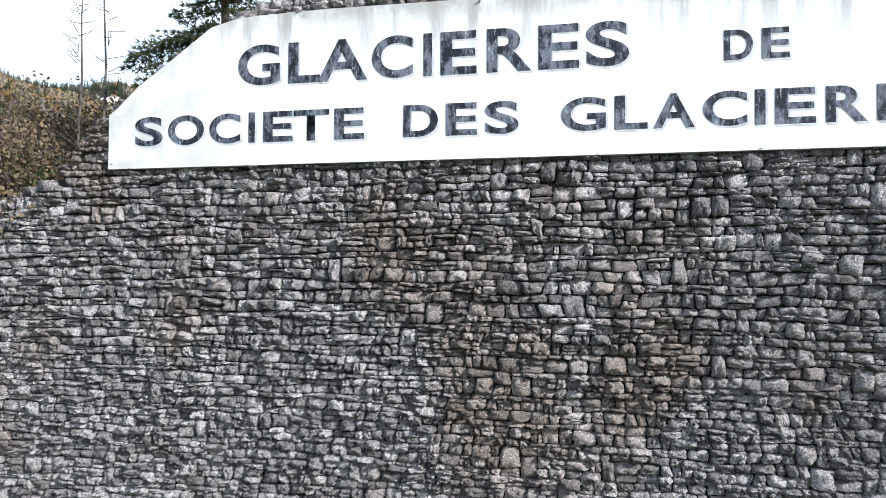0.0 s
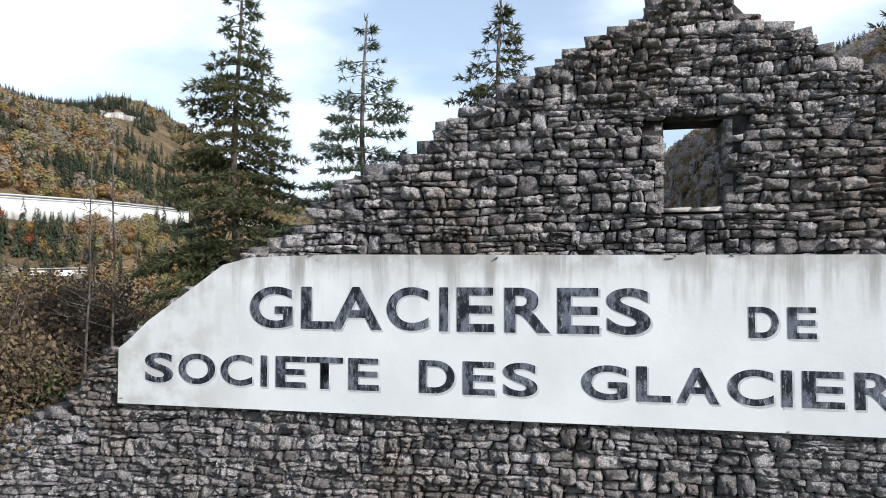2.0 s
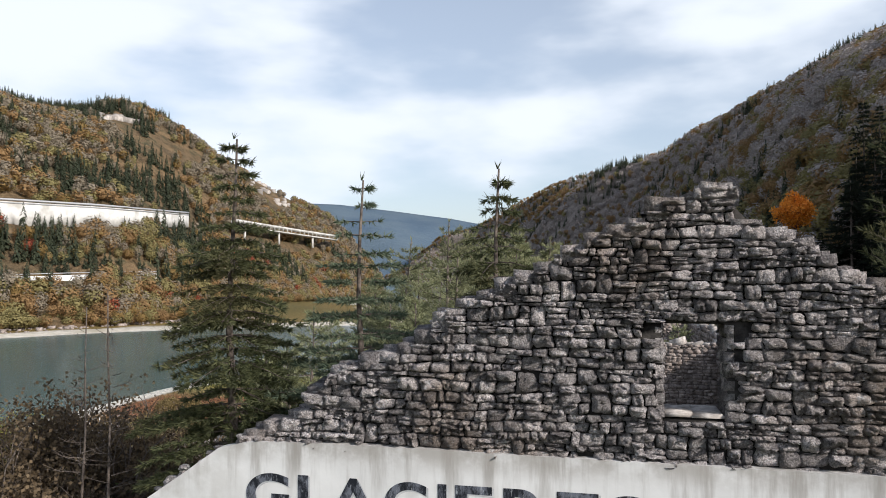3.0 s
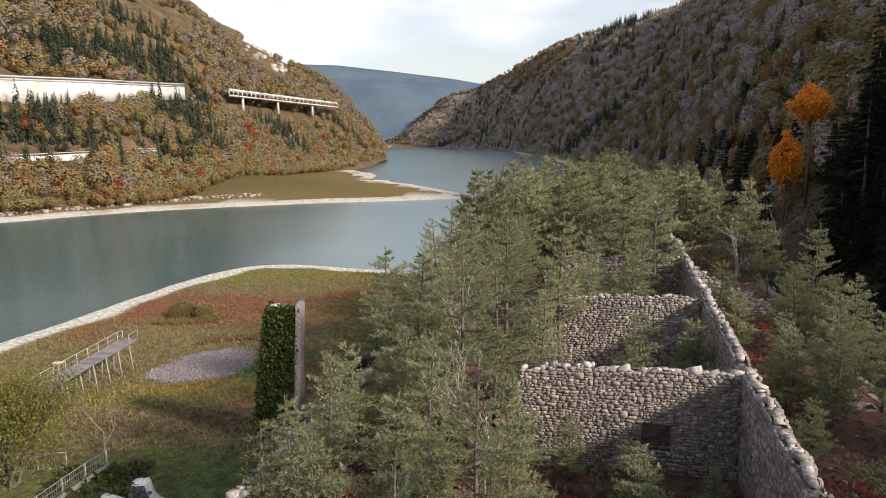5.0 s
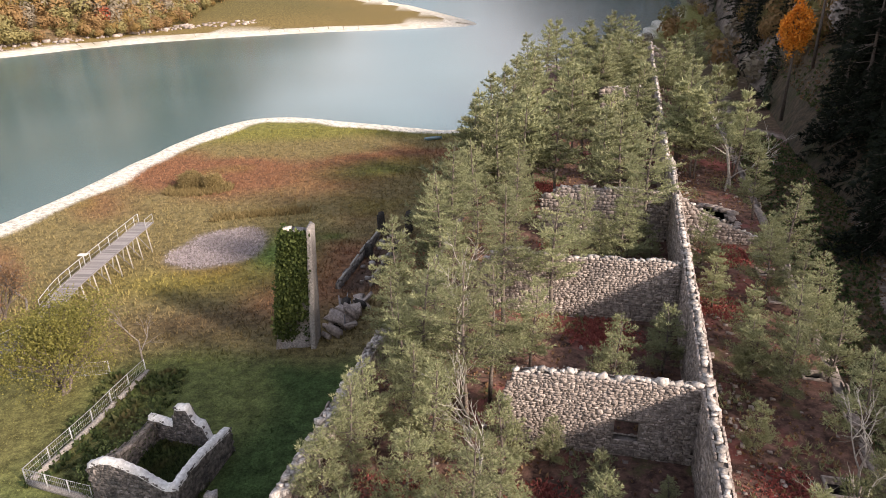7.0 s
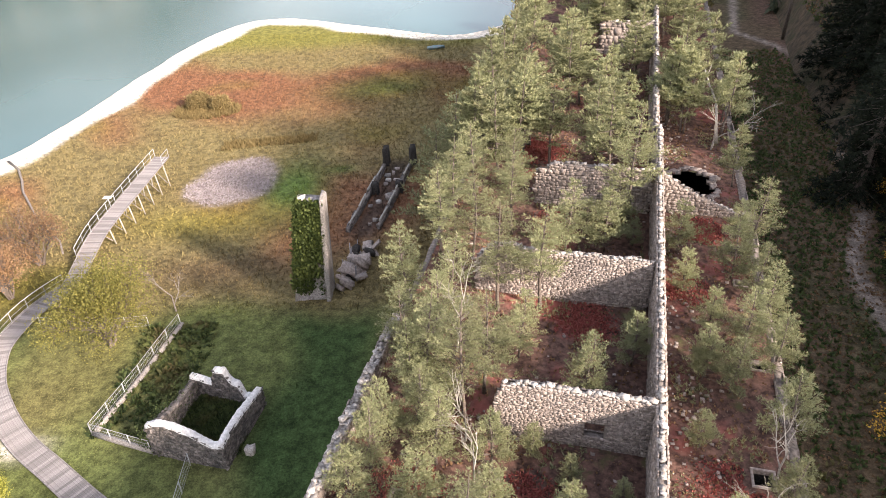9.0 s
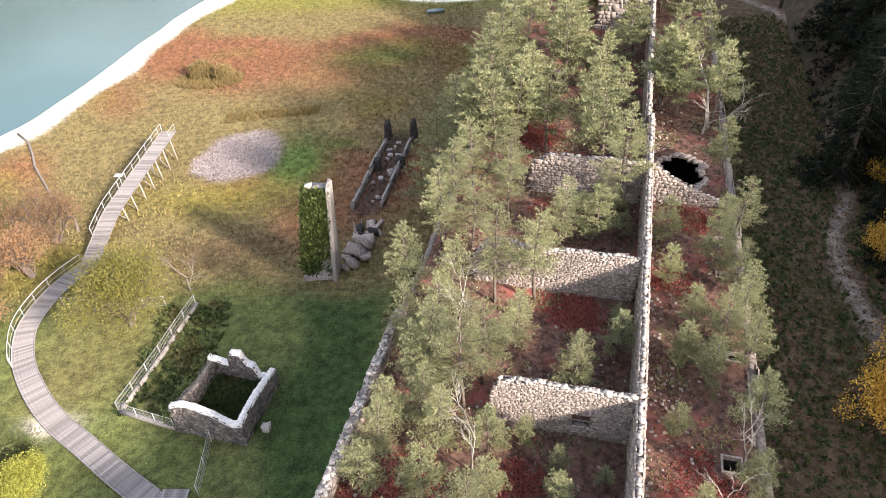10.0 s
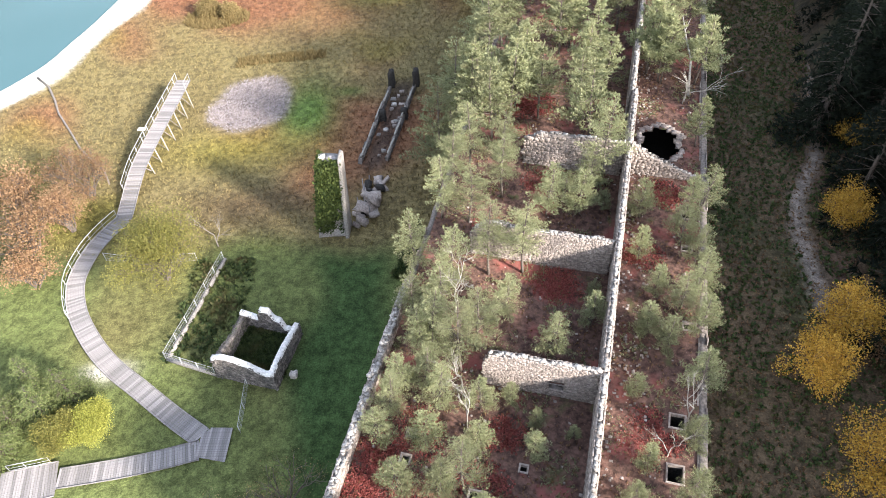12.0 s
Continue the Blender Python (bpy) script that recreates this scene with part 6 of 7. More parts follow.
line = smooth_line([(-31.5, 22.6, 0), (-33.0, 22.2, 0), (-35.6, 21.6, 0)], 0.21)
decking(deck, line, 3.0, lambda p: on_ground(p) + 0.03, rails=((-1, 2, 18),), rail_h=0.9)
jetty = thing("jetty", "raised wooden ramp and jetty on timber legs", "jetty")
line = smooth_line([(-35.7, 51.3, 0), (-36.1, 56.0, 0), (-36.2, 61.7, 0), (-35.6, 75.6, 0)], 0.21)


def jetty_z(p):
    low = ground_z(-35.7, 51.3) + 0.16
    return low + (-4.7 - low) * float(sstep(51.3, 60, p.y)) + 0.0


edges = decking(jetty, line, 1.75, jetty_z, rails=((1, 20, 116), (-1, 106, 116)))
for i in range(40, len(edges[1]), 11):
    for s in (-1, 1):
        p = edges[s][i]
        foot = Vector((p.x + 0.25 * (1 if edges[s][i].x > edges[-s][i].x else -1), p.y, ground_z(p.x, p.y) - 0.2))
        v, f = tube([foot, p - Vector((0, 0, 0.05))], [0.07, 0.07], 6)
        part_mesh("leg", v, f, PALEBARK, jetty, "pale timber leg")
    v, f = tube([edges[1][i] - Vector((0, 0, 0.12)), Vector((edges[-1][i].x, edges[-1][i].y, ground_z(edges[-1][i].x, edges[-1][i].y) + 0.4))], [0.04, 0.04], 5)
    part_mesh("brace", v, f, WOOD, jetty)
sign = thing("info_panel", "slanted white information panel on the jetty rail", "sign", Matrix.Translation((-37.2, 64.3, -3.7)))
part("board_face", bevel_box(-0.45, 0.45, -0.3, 0.3, 0, 0.04, 0.01), CONCRETE, sign)
v, f = tube([(0, 0, 0.0), (0, 0, -1.1)], [0.04, 0.04], 5)
part_mesh("post", v, f, METAL, sign)


def fence(label, pts, height=1.15, kerb=False):
    ob = thing("wire_fence", label, "fence", group="wire fences on the lawn")
    for a, b in zip(pts, pts[1:]):
        n = max(1, round(math.dist(a, b) / 1.9))
        tops = []
        for i in range(n + 1):
            x, y = a[0] + (b[0] - a[0]) * i / n, a[1] + (b[1] - a[1]) * i / n
            z = ground_z(x, y)
            v, f = tube([(x, y, z - 0.1), (x, y, z + height)], [0.035, 0.03], 6)
            part_mesh("post", v, f, METAL, ob)
            tops.append(Vector((x, y, z)))
        for hgt, r in ((height - 0.03, 0.022), (height * 0.66, 0.008), (height * 0.33, 0.008), (0.08, 0.01)):
            v, f = tube([p + Vector((0, 0, hgt)) for p in tops], [r] * len(tops), 4)
            part_mesh("rail" if r > 0.02 else "wire", v, f, METAL, ob)
        mesh_wires = Soup()
        for p, q in zip(tops, tops[1:]):
            for k in np.arange(0.06, 1, 0.09):
                s = p.lerp(q, k)
                mesh_wires.add(*tube([s + Vector((0, 0, 0.05)), s + Vector((0, 0, height - 0.05))], [0.006, 0.006], 3, False))
        mesh_wires.mesh("wire_mesh", METAL, ob, kind="stuff")
        if kerb:
            kv, kf = tube([p + Vector((0.15, 0, 0.08)) for p in tops], [0.22] * len(tops), 6)
            part_mesh("kerb", kv, kf, CAP, ob, "pale stone kerb")
    return ob


fence("grey wire fence along the stone hut enclosure", [(-23.4, 45.0), (-25.8, 33.4), (-21.0, 31.7)], kerb=True)
fence("short grey wire fence from the hut to the boardwalk", [(-18.0, 30.6), (-17.7, 26.3)])
fence("grey wire fence between boardwalk and tree", [(-35.4, 45.4), (-31.6, 44.7), (-26.0, 44.9)])
boat = thing("rowing_boat", "small pale blue boat drawn up on the grass", "boat", Matrix.Translation((-4.9, 120.4, ground_z(-4.9, 120.4))) @ Matrix.Rotation(0.3, 4, "Z"))
BLUE = grain("pale_blue_paint", (0.20, 0.34, 0.40), (0.34, 0.48, 0.52), 3.0, rough=0.5, bump=0.1)
hull = Soup()
sections = []
for i in range(7):
    k = i / 6
    half = 0.62 * math.sin(math.pi * (0.12 + 0.8 * k)) ** 0.7
    sections.append([(k * 3 - 1.5, -half, 0.5), (k * 3 - 1.5, -half * 0.6, 0.08), (k * 3 - 1.5, half * 0.6, 0.08), (k * 3 - 1.5, half, 0.5)])
hull.add([p for s in sections for p in s], [(i * 4 + j, i * 4 + j + 1, i * 4 + j + 5, i * 4 + j + 4) for i in range(6) for j in range(3)] + [(0, 1, 2, 3), (27, 26, 25, 24)])
hull.mesh("hull", BLUE, boat)
for x in (-0.6, 0.5):
    part("thwart", bevel_box(x - 0.12, x + 0.12, -0.5, 0.5, 0.34, 0.38, 0.01), WOOD, boat, "grey wooden seat board")

# ---- roads on the far hillside ----


def polar(az, r, z):
    return Vector((r * math.sin(radians(az)), r * math.cos(radians(az)), z))


def ribbon(line_a, line_b, thick=None):
    """A wall or a road between two lines."""
    verts = [tuple(p) for p in line_a] + [tuple(p) for p in line_b]
    n = len(line_a)
    return verts, [(i, i + 1, n + i + 1, n + i) for i in range(n - 1)]


azs = np.linspace(-44, -20.3, 40)
rr = np.interp(azs, [-44, -32, -26, -24, -20.3], [345, 364, 374, 386, 436])
top = 16.25 + rr * np.tan(np.radians(np.interp(azs, [-44, -32, -27, -20.6], [4.3, 4.3, 4.2, 3.95])))
bot = 16.25 + rr * np.tan(np.radians(np.interp(azs, [-44, -32, -27, -20.6], [3.1, 3.2, 3.35, 3.5]))) - 4
gallery = thing("road_retaining_wall", "long pale concrete retaining wall of the hillside road", "wall", kind="structure")
front = [polar(a, r, 0) for a, r in zip(azs, rr)]
sections = []
soup = Soup()
for p, zt, zb in zip(front, top, bot):
    out = Vector((-p.x, -p.y, 0)).normalized()
    sections.append([p + Vector((0, 0, zb)), p + Vector((0, 0, zt)), p - out * 14 + Vector((0, 0, zt)), p - out * 14 + Vector((0, 0, zb))])
soup.add([tuple(q) for s in sections for q in s], [(i * 4 + j, i * 4 + 4 + j, i * 4 + 4 + (j + 1) % 4, i * 4 + (j + 1) % 4) for i in range(len(sections) - 1) for j in range(4)] + [(0, 1, 2, 3), tuple(len(sections) * 4 - k for k in (1, 2, 3, 4))])
soup.mesh("concrete_face", CONCRETE, gallery)
v, f = tube([s[1] + Vector((0, 0, 0.8)) for s in sections], [0.5] * len(sections), 4)
part_mesh("guard_rail", v, f, METAL, gallery, "grey guard rail")
v, f = tube([s[0] * 1 + Vector((0, 0, (s[1].z - s[0].z) * 0.94)) for s in sections], [0.35] * len(sections), 4)
part_mesh("coping", v, f, METAL, gallery, "dark coping line")

viaduct = thing("road_viaduct", "pale two-tier concrete road viaduct on the hillside", "bridge")
va = np.linspace(-17.2, -9.2, 26)
vr = np.interp(va, [-17.2, -9.2], [480, 655])
vt = 16.25 + vr * np.tan(np.radians(np.interp(va, [-17.2, -9.2], [3.78, 2.72])))
for nm, z0, z1, deep in (("upper_deck", -1.5, 0.0, 14), ("lower_deck", -4.6, -3.7, 14)):
    soup = Soup()
    sec = []
    for a, r, zt in zip(va, vr, vt):
        p = polar(a, r, zt)
        back = Vector((p.x, p.y, 0)).normalized() * deep
        sec.append([p + Vector((0, 0, z0)), p + Vector((0, 0, z1)), p + back + Vector((0, 0, z1)), p + back + Vector((0, 0, z0))])
    soup.add([tuple(q) for s in sec for q in s], [(i * 4 + j, i * 4 + 4 + j, i * 4 + 4 + (j + 1) % 4, i * 4 + (j + 1) % 4) for i in range(len(sec) - 1) for j in range(4)] + [(0, 1, 2, 3), tuple(len(sec) * 4 - k for k in (1, 2, 3, 4))])
    soup.mesh(nm, CONCRETE, viaduct)
for i, (a, r, zt) in enumerate(zip(va, vr, vt)):
    p = polar(a, r, zt)
    v, f = tube([p + Vector((0, 0, -3.8)), p + Vector((0, 0, -1.4))], [0.4, 0.4], 4)
    part_mesh("column", v, f, CONCRETE, viaduct)
    if i % 8 == 3:
        v, f = tube([p * 1.008 + Vector((0, 0, -14)), p * 1.008 + Vector((0, 0, -4.5))], [1.0, 0.9], 6)
        part_mesh("pier", v, f, CONCRETE, viaduct)

lower = thing("shore_road", "grey shore road with a low guard rail under the trees", "road", kind="structure")
ra = np.linspace(-46, -22.5, 30)
r0 = np.interp(ra, [-46, -32, -27.6, -22.5], [300, 324, 328, 350])
rz = 16.25 + r0 * np.tan(np.radians(np.interp(ra, [-46, -32, -23], [-1.2, -0.95, -0.65])))
soup, sec = Soup(), []
for a, r, z in zip(ra, r0, rz):
    p = polar(a, r, z)
    back = Vector((p.x, p.y, 0)).normalized() * 9
    sec.append([p + Vector((0, 0, -6)), p, p + back, p + back + Vector((0, 0, -6))])
soup.add([tuple(q) for s in sec for q in s], [(i * 4 + j, i * 4 + 4 + j, i * 4 + 4 + (j + 1) % 4, i * 4 + (j + 1) % 4) for i in range(len(sec) - 1) for j in range(4)])
soup.mesh("road_bed", CONCRETE, lower)
v, f = tube([s[1] + Vector((0, 0, 0.8)) for s in sec], [0.16] * len(sec), 4)
part_mesh("guard_rail", v, f, METAL, lower)

# ---- far woods ----
def conifer_template(g, leaves=110):
    """A spire of small drooping sprays."""
    v, f = [], []
    for i in range(leaves):
        z = 0.08 + 0.9 * ((i + g.random()) / leaves) ** 1.25
        a = g.uniform(0, 2 * math.pi)
        r = 0.2 * (1 - z) ** 0.9 * g.uniform(0.55, 1.15) + 0.012
        c, s = math.cos(a), math.sin(a)
        w, l = 0.055 * (1.1 - z) * g.uniform(0.7, 1.4), 0.05 + 0.07 * (1 - z)
        n = len(v)
        v += [(c * r * 0.45 - s * w, s * r * 0.45 + c * w, z + l * 0.35), (c * r * 0.45 + s * w, s * r * 0.45 - c * w, z + l * 0.35), (c * (r + 0.02), s * (r + 0.02), z - l * g.uniform(0.2, 0.9))]
        f.append((n, n + 1, n + 2))
    n = len(v)
    v += [(-0.015, 0, -0.05), (0.015, 0, -0.05), (0, 0.004, 0.98)]
    f.append((n, n + 1, n + 2))
    return np.array(v), f


def broad_template(g, leaves=105, size=0.095):
    v, f = [], []
    for _ in range(leaves):
        d = Vector((g.gauss(0, 1), g.gauss(0, 1), g.gauss(0, 1))).normalized()
        r = g.uniform(0.6, 1.0)
        p = Vector((d.x * 0.34 * r, d.y * 0.34 * r, 0.56 + d.z * 0.42 * r))
        a = (d.cross(Vector((g.uniform(-1, 1), g.uniform(-1, 1), g.uniform(-1, 1)))).normalized() + d * g.uniform(-0.4, 0.4)) * size * g.uniform(0.6, 1.2)
        b = (d.cross(a).normalized() + d * g.uniform(-0.4, 0.4)) * size * g.uniform(0.5, 1.0)
        n = len(v)
        v += [tuple(p - a), tuple(p + a), tuple(p + b * 1.5)]
        f.append((n, n + 1, n + 2))
    n = len(v)
    v += [(-0.02, 0, -0.05), (0.02, 0, -0.05), (0.012, 0.01, 0.5), (-0.012, -0.01, 0.5)]
    f.append((n, n + 1, n + 2, n + 3))
    return np.array(v), f


gf = random.Random(101)
CONI = [conifer_template(gf) for _ in range(6)]
BROAD = [broad_template(gf) for _ in range(8)]
FINE = [broad_template(gf, 260, 0.058) for _ in range(5)]


class Wood:
    """Joins many far trees into one object."""

    def __init__(self):
        self.v, self.f, self.n = [], [], 0

    def add(self, template, x, y, z, h, w, turn):
        v, f = template
        c, s = math.cos(turn), math.sin(turn)
        out = np.empty_like(v)
        out[:, 0] = x + (v[:, 0] * c - v[:, 1] * s) * w
        out[:, 1] = y + (v[:, 0] * s + v[:, 1] * c) * w
        out[:, 2] = z + v[:, 2] * h
        self.v.append(out)
        n = self.n
        self.f.extend([tuple(i + n for i in q) for q in f])
        self.n += len(v)

    def done(self, name, label, material):
        if not self.n:
            return
        ob = new(name, mesh_of(name, np.concatenate(self.v), self.f, material))
        tagged(ob, label, "woodland", kind="stuff")


W_CONI = foliage("far_conifers", (0.035, 0.045, 0.028), (0.075, 0.085, 0.05))
W_RUST = foliage("far_rust_trees", (0.27, 0.165, 0.075), (0.40, 0.255, 0.115))
W_AMBER = foliage("far_amber_trees", (0.24, 0.155, 0.055), (0.34, 0.23, 0.085))
W_OLIVE = foliage("far_olive_trees", (0.19, 0.165, 0.07), (0.31, 0.265, 0.115))
W_BROWN = foliage("far_bare_trees", (0.20, 0.168, 0.12), (0.30, 0.252, 0.185))
# trees of the right slope, haze put into their paler colour
W_HAZED = foliage("far_haze_paled_trees", (0.27, 0.235, 0.215), (0.42, 0.37, 0.34))
W_RED = foliage("far_red_trees", (0.24, 0.05, 0.03), (0.40, 0.12, 0.06))
woods = {k: Wood() for k in ("coni", "rust", "amber", "olive", "brown", "grey", "red")}


def on_hill(hill_data, az, k):
    fine, X, Y, Z = hill_data
    i = (az - fine[0]) / 0.5
    i0 = int(min(max(i, 0), len(fine) - 2))
    row = (k + 0.06) / 1.06 * 35
    j0 = int(min(max(row, 0), 34))
    a, b = i - i0, row - j0
    out = []
    for A in (X, Y, Z):
        out.append((A[j0, i0] * (1 - a) + A[j0, i0 + 1] * a) * (1 - b) + (A[j0 + 1, i0] * (1 - a) + A[j0 + 1, i0 + 1] * a) * b)
    return out


def choose(x, y, az, k, g, cold):
    """Stands of conifers, bare brown wood higher up, colourful leaves low by the lake."""
    n = float(wave(np.array(x), np.array(y), 38, 4)) + 0.7 * float(wave(np.array(x), np.array(y), 13, 9)) + g.uniform(-0.35, 0.35)
    if az < -5.6:
        n += 0.9 * math.exp(-((az + 31) / 3.5) ** 2) * float(sstep(0.45, 0.75, k)) + 1.0 * math.exp(-((az + 25.5 - (k - 0.55) * -14) / 2.4) ** 2) * float(sstep(0.2, 0.35, k)) * float(sstep(0.85, 0.6, k))
        n -= 0.75 * float(sstep(-22, -18, az)) * float(sstep(0.2, 0.4, k)) + 0.5 * float(sstep(0.12, 0.02, k))
    if n > 0.42 - cold:
        return "coni"
    r = g.random()
    # rust and amber trees here stand in for sunlight on the far crest
    if -5.6 < az < 9 and k > 0.5 and r < 0.75:
        return "rust" if r < 0.5 else "amber"
    high = float(sstep(0.12, 0.4, k))
    tone = float(wave(np.array(x), np.array(y), 24, 11))
    if r < 0.34 + 0.3 * high - 0.2 * tone:
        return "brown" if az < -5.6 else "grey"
    if r < 0.62 + 0.2 * high:
        return "rust"
    if r < 0.90 + 0.07 * high:
        return "olive"
    if r < 0.994 or k > 0.15:
        return "amber"
    return "red"


def forest(hill_data, az0, az1, count, k_pow, cold, clear, hmin, hmax, seed):
    g = random.Random(seed)
    for _ in range(count):
        az, k = g.uniform(az0, az1), g.random() ** k_pow * 1.03
        x, y, z = on_hill(hill_data, az, min(k, 1.0))
        if clear(az, math.hypot(x, y), z):
            continue
        kind = choose(x, y, az, k, g, cold)
        h = g.uniform(hmin, hmax) * (1.15 if kind == "coni" else 0.8)
        if az < -20 and 0 < np.interp(az, [-44, -32, -26, -24, -20.3], [345, 364, 374, 386, 436]) - math.hypot(x, y) < 34:
            h = min(h, 6.0)
        w = h * (g.uniform(0.8, 1.15) if kind == "coni" else g.uniform(0.9, 1.5))
        near = math.hypot(x, y) < 390
        close = math.hypot(x, y) < 130
        if close:
            continue
        if near and az < -5.6 and kind in ("red", "brown"):
            kind = g.choice(("olive", "amber", "rust"))
        woods[kind].add(g.choice(CONI if kind == "coni" else FINE if near else BROAD), x, y, z - 0.5, h, w, g.uniform(0, 6.28))


OUTCROPS = ((-22.4, 10.0), (-21.2, 9.4), (-20.1, 8.9), (-15.3, 7.2), (-14.6, 6.5), (-13.6, 5.7))


def left_clear(az, r, z):
    wall_r = np.interp(az, [-44, -32, -26, -24, -20.3], [345, 364, 374, 386, 436])
    if az < -20 and wall_r - 9 < r < wall_r + 18:
        return True
    if az < -22 and -9 < r - np.interp(az, [-46, -32, -27.6, -22.5], [300, 324, 328, 350]) < 11:
        return True
    if -17.4 < az < -9 and np.interp(az, [-17.2, -9.2], [480, 655]) - 7 < r < np.interp(az, [-17.2, -9.2], [480, 655]) + 16:
        return True
    el = math.degrees(math.atan2(z - 11.2, r))
    if any(abs(az - a) < 0.9 and -0.9 < el - e < 0.35 for a, e in OUTCROPS):
        return True
    return (7.9 < el < 11.6 and -27.4 + (11.5 - el) * 1.5 < az < -25.0 + (11.5 - el) * 1.0)


forest(LEFT, -36, -5.6, 6000, 0.85, -0.1, left_clear, 7, 12, 1)
def bank(count, seed):
    """Tall mixed trees between the shore and the road wall."""
    g = random.Random(seed)
    for _ in range(count):
        az, k = g.uniform(-37, -7), g.uniform(-0.02, 0.15)
        x, y, z = on_hill(LEFT, az, max(k, 0.0))
        r = math.hypot(x, y)
        if left_clear(az, r, z) or float(shore_distance(np.array([x]), np.array([y]))[0]) < 24:
            continue
        n = float(wave(np.array(x), np.array(y), 17, 6)) + g.uniform(-0.5, 0.5)
        kind = "coni" if n > 0.3 and k > 0.03 else g.choices(("olive", "brown", "rust", "amber", "red"), (0.33, 0.28, 0.24, 0.11, 0.04))[0]
        h = g.uniform(9, 17) if kind == "coni" else g.uniform(6, 11)
        woods[kind].add(g.choice(CONI if kind == "coni" else FINE), x, y, z - 0.5, h, h * (g.uniform(0.8, 1.1) if kind == "coni" else g.uniform(0.9, 1.3)), g.uniform(0, 6.28))


bank(1500, 2)
forest(RIGHT, -5.4, 17, 3300, 0.9, 0.12, lambda a, r, z: False, 8, 13, 3)
forest(RIGHT, 15, 36, 4200, 0.75, -0.1, lambda a, r, z: False, 6, 10, 4)
forest(LEFT, -19, -8, 900, 3.2, -0.2, left_clear, 7, 12, 5)
gw = random.Random(8)
for _ in range(150):       # a dark fringe of spruces under the road wall
    az = gw.uniform(-31, -19)
    k = gw.uniform(0.05, 0.16)
    x, y, z = on_hill(LEFT, az, k)
    woods["coni"].add(gw.choice(CONI), x, y, z - 0.5, gw.uniform(4, 8.5), gw.uniform(6, 10), gw.uniform(0, 6))
for _ in range(420):       # lowland beyond the ruin, along the right shore
    y = gw.uniform(125, 700)
    x = gw.uniform(6 + 0.1 * (y - 125), 50 + 0.3 * y)
    sd = float(shore_distance(np.array([x]), np.array([y]))[0])
    if sd < 6:
        continue
    kind = gw.choice(("olive", "olive", "brown", "coni", "rust"))
    hh = gw.uniform(4, 9)
    woods[kind].add(gw.choice(CONI if kind == "coni" else BROAD), x, y, ground_z(x, y) - 0.3, hh, hh * 1.1, gw.uniform(0, 6))
for _ in range(520):       # bushes on the opposite bank
    az, r = gw.uniform(-37, -8), gw.uniform(-22, 26)
    base = float(np.interp(az, [-40, -32, -26, -20, -13, -8], [262, 290, 300, 340, 465, 590]))
    x, y = (base + r) * math.sin(radians(az)), (base + r) * math.cos(radians(az))
    if float(shore_distance(np.array([x]), np.array([y]))[0]) < 15:
        continue
    kind = gw.choice(("olive", "olive", "rust", "rust", "amber", "olive"))
    hh = gw.uniform(3, 7)
    woods[kind].add(gw.choice(FINE), x, y, ground_z(x, y) - 0.3, hh, hh * 1.3, gw.uniform(0, 6))
for key, lab, mt in (("coni", "dense dark conifers on the valley slopes", W_CONI), ("rust", "rust-brown autumn woodland on the slopes", W_RUST), ("amber", "amber autumn trees on the slopes", W_AMBER),
                     ("olive", "olive-green broadleaf woodland on the slopes", W_OLIVE), ("brown", "grey-brown nearly bare woodland on the slopes", W_BROWN), ("grey", "bare grey woodland on the shaded slope, paled for haze", W_HAZED), ("red", "scattered deep red autumn trees", W_RED)):
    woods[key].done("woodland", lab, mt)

# pale boulders along the opposite shore
rocks = Soup()
gk = random.Random(44)
for _ in range(260):
    az = gk.uniform(-36, -15)
    base = float(np.interp(az, [-36, -32, -26, -20, -15], [264, 272, 285, 298, 302]))
    r = base + gk.uniform(9, 20)
    x, y = r * math.sin(radians(az)), r * math.cos(radians(az))
    s = gk.choice((0.35, 0.5, 0.6, 0.8, 1.2))
    v, f = boulder(s * 1.5, s * 1.2, s, gk)
    rocks.add([(a + x, b + y, c + ground_z(x, y) + s * 0.25) for a, b, c in v], f)
tagged(rocks.mesh("shore_boulders", WARM), "pale boulders strewn along the opposite shore", "rocks", kind="stuff")

# two orange trees before the dark slope
for x, y, z, h in ((43.5, 99.0, 1.0, 15.5), (50.5, 107.5, 6.5, 16.5)):
    round_tree("orange_tree", "tall bright orange beech before the dark slope", h, 2.3 if y < 100 else 3.1, 7.6 if y < 100 else 5.4, 0.36, 420, ORANGE_LEAF, x, y, z - 0.3, int(x), "orange trees on the slope")

# tall shaded spruces beside the ruin
DARKS = []
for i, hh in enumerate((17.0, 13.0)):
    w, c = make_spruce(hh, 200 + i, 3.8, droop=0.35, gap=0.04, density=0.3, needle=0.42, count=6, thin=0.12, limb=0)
    DARKS.append(finish_tree("forest_spruce", "tall spruce, its needles coloured dark for shade", "tree", w, c, BARK, SHADED_GREEN, "spruces of the dark wood"))
gd = random.Random(33)
first = [True, True]
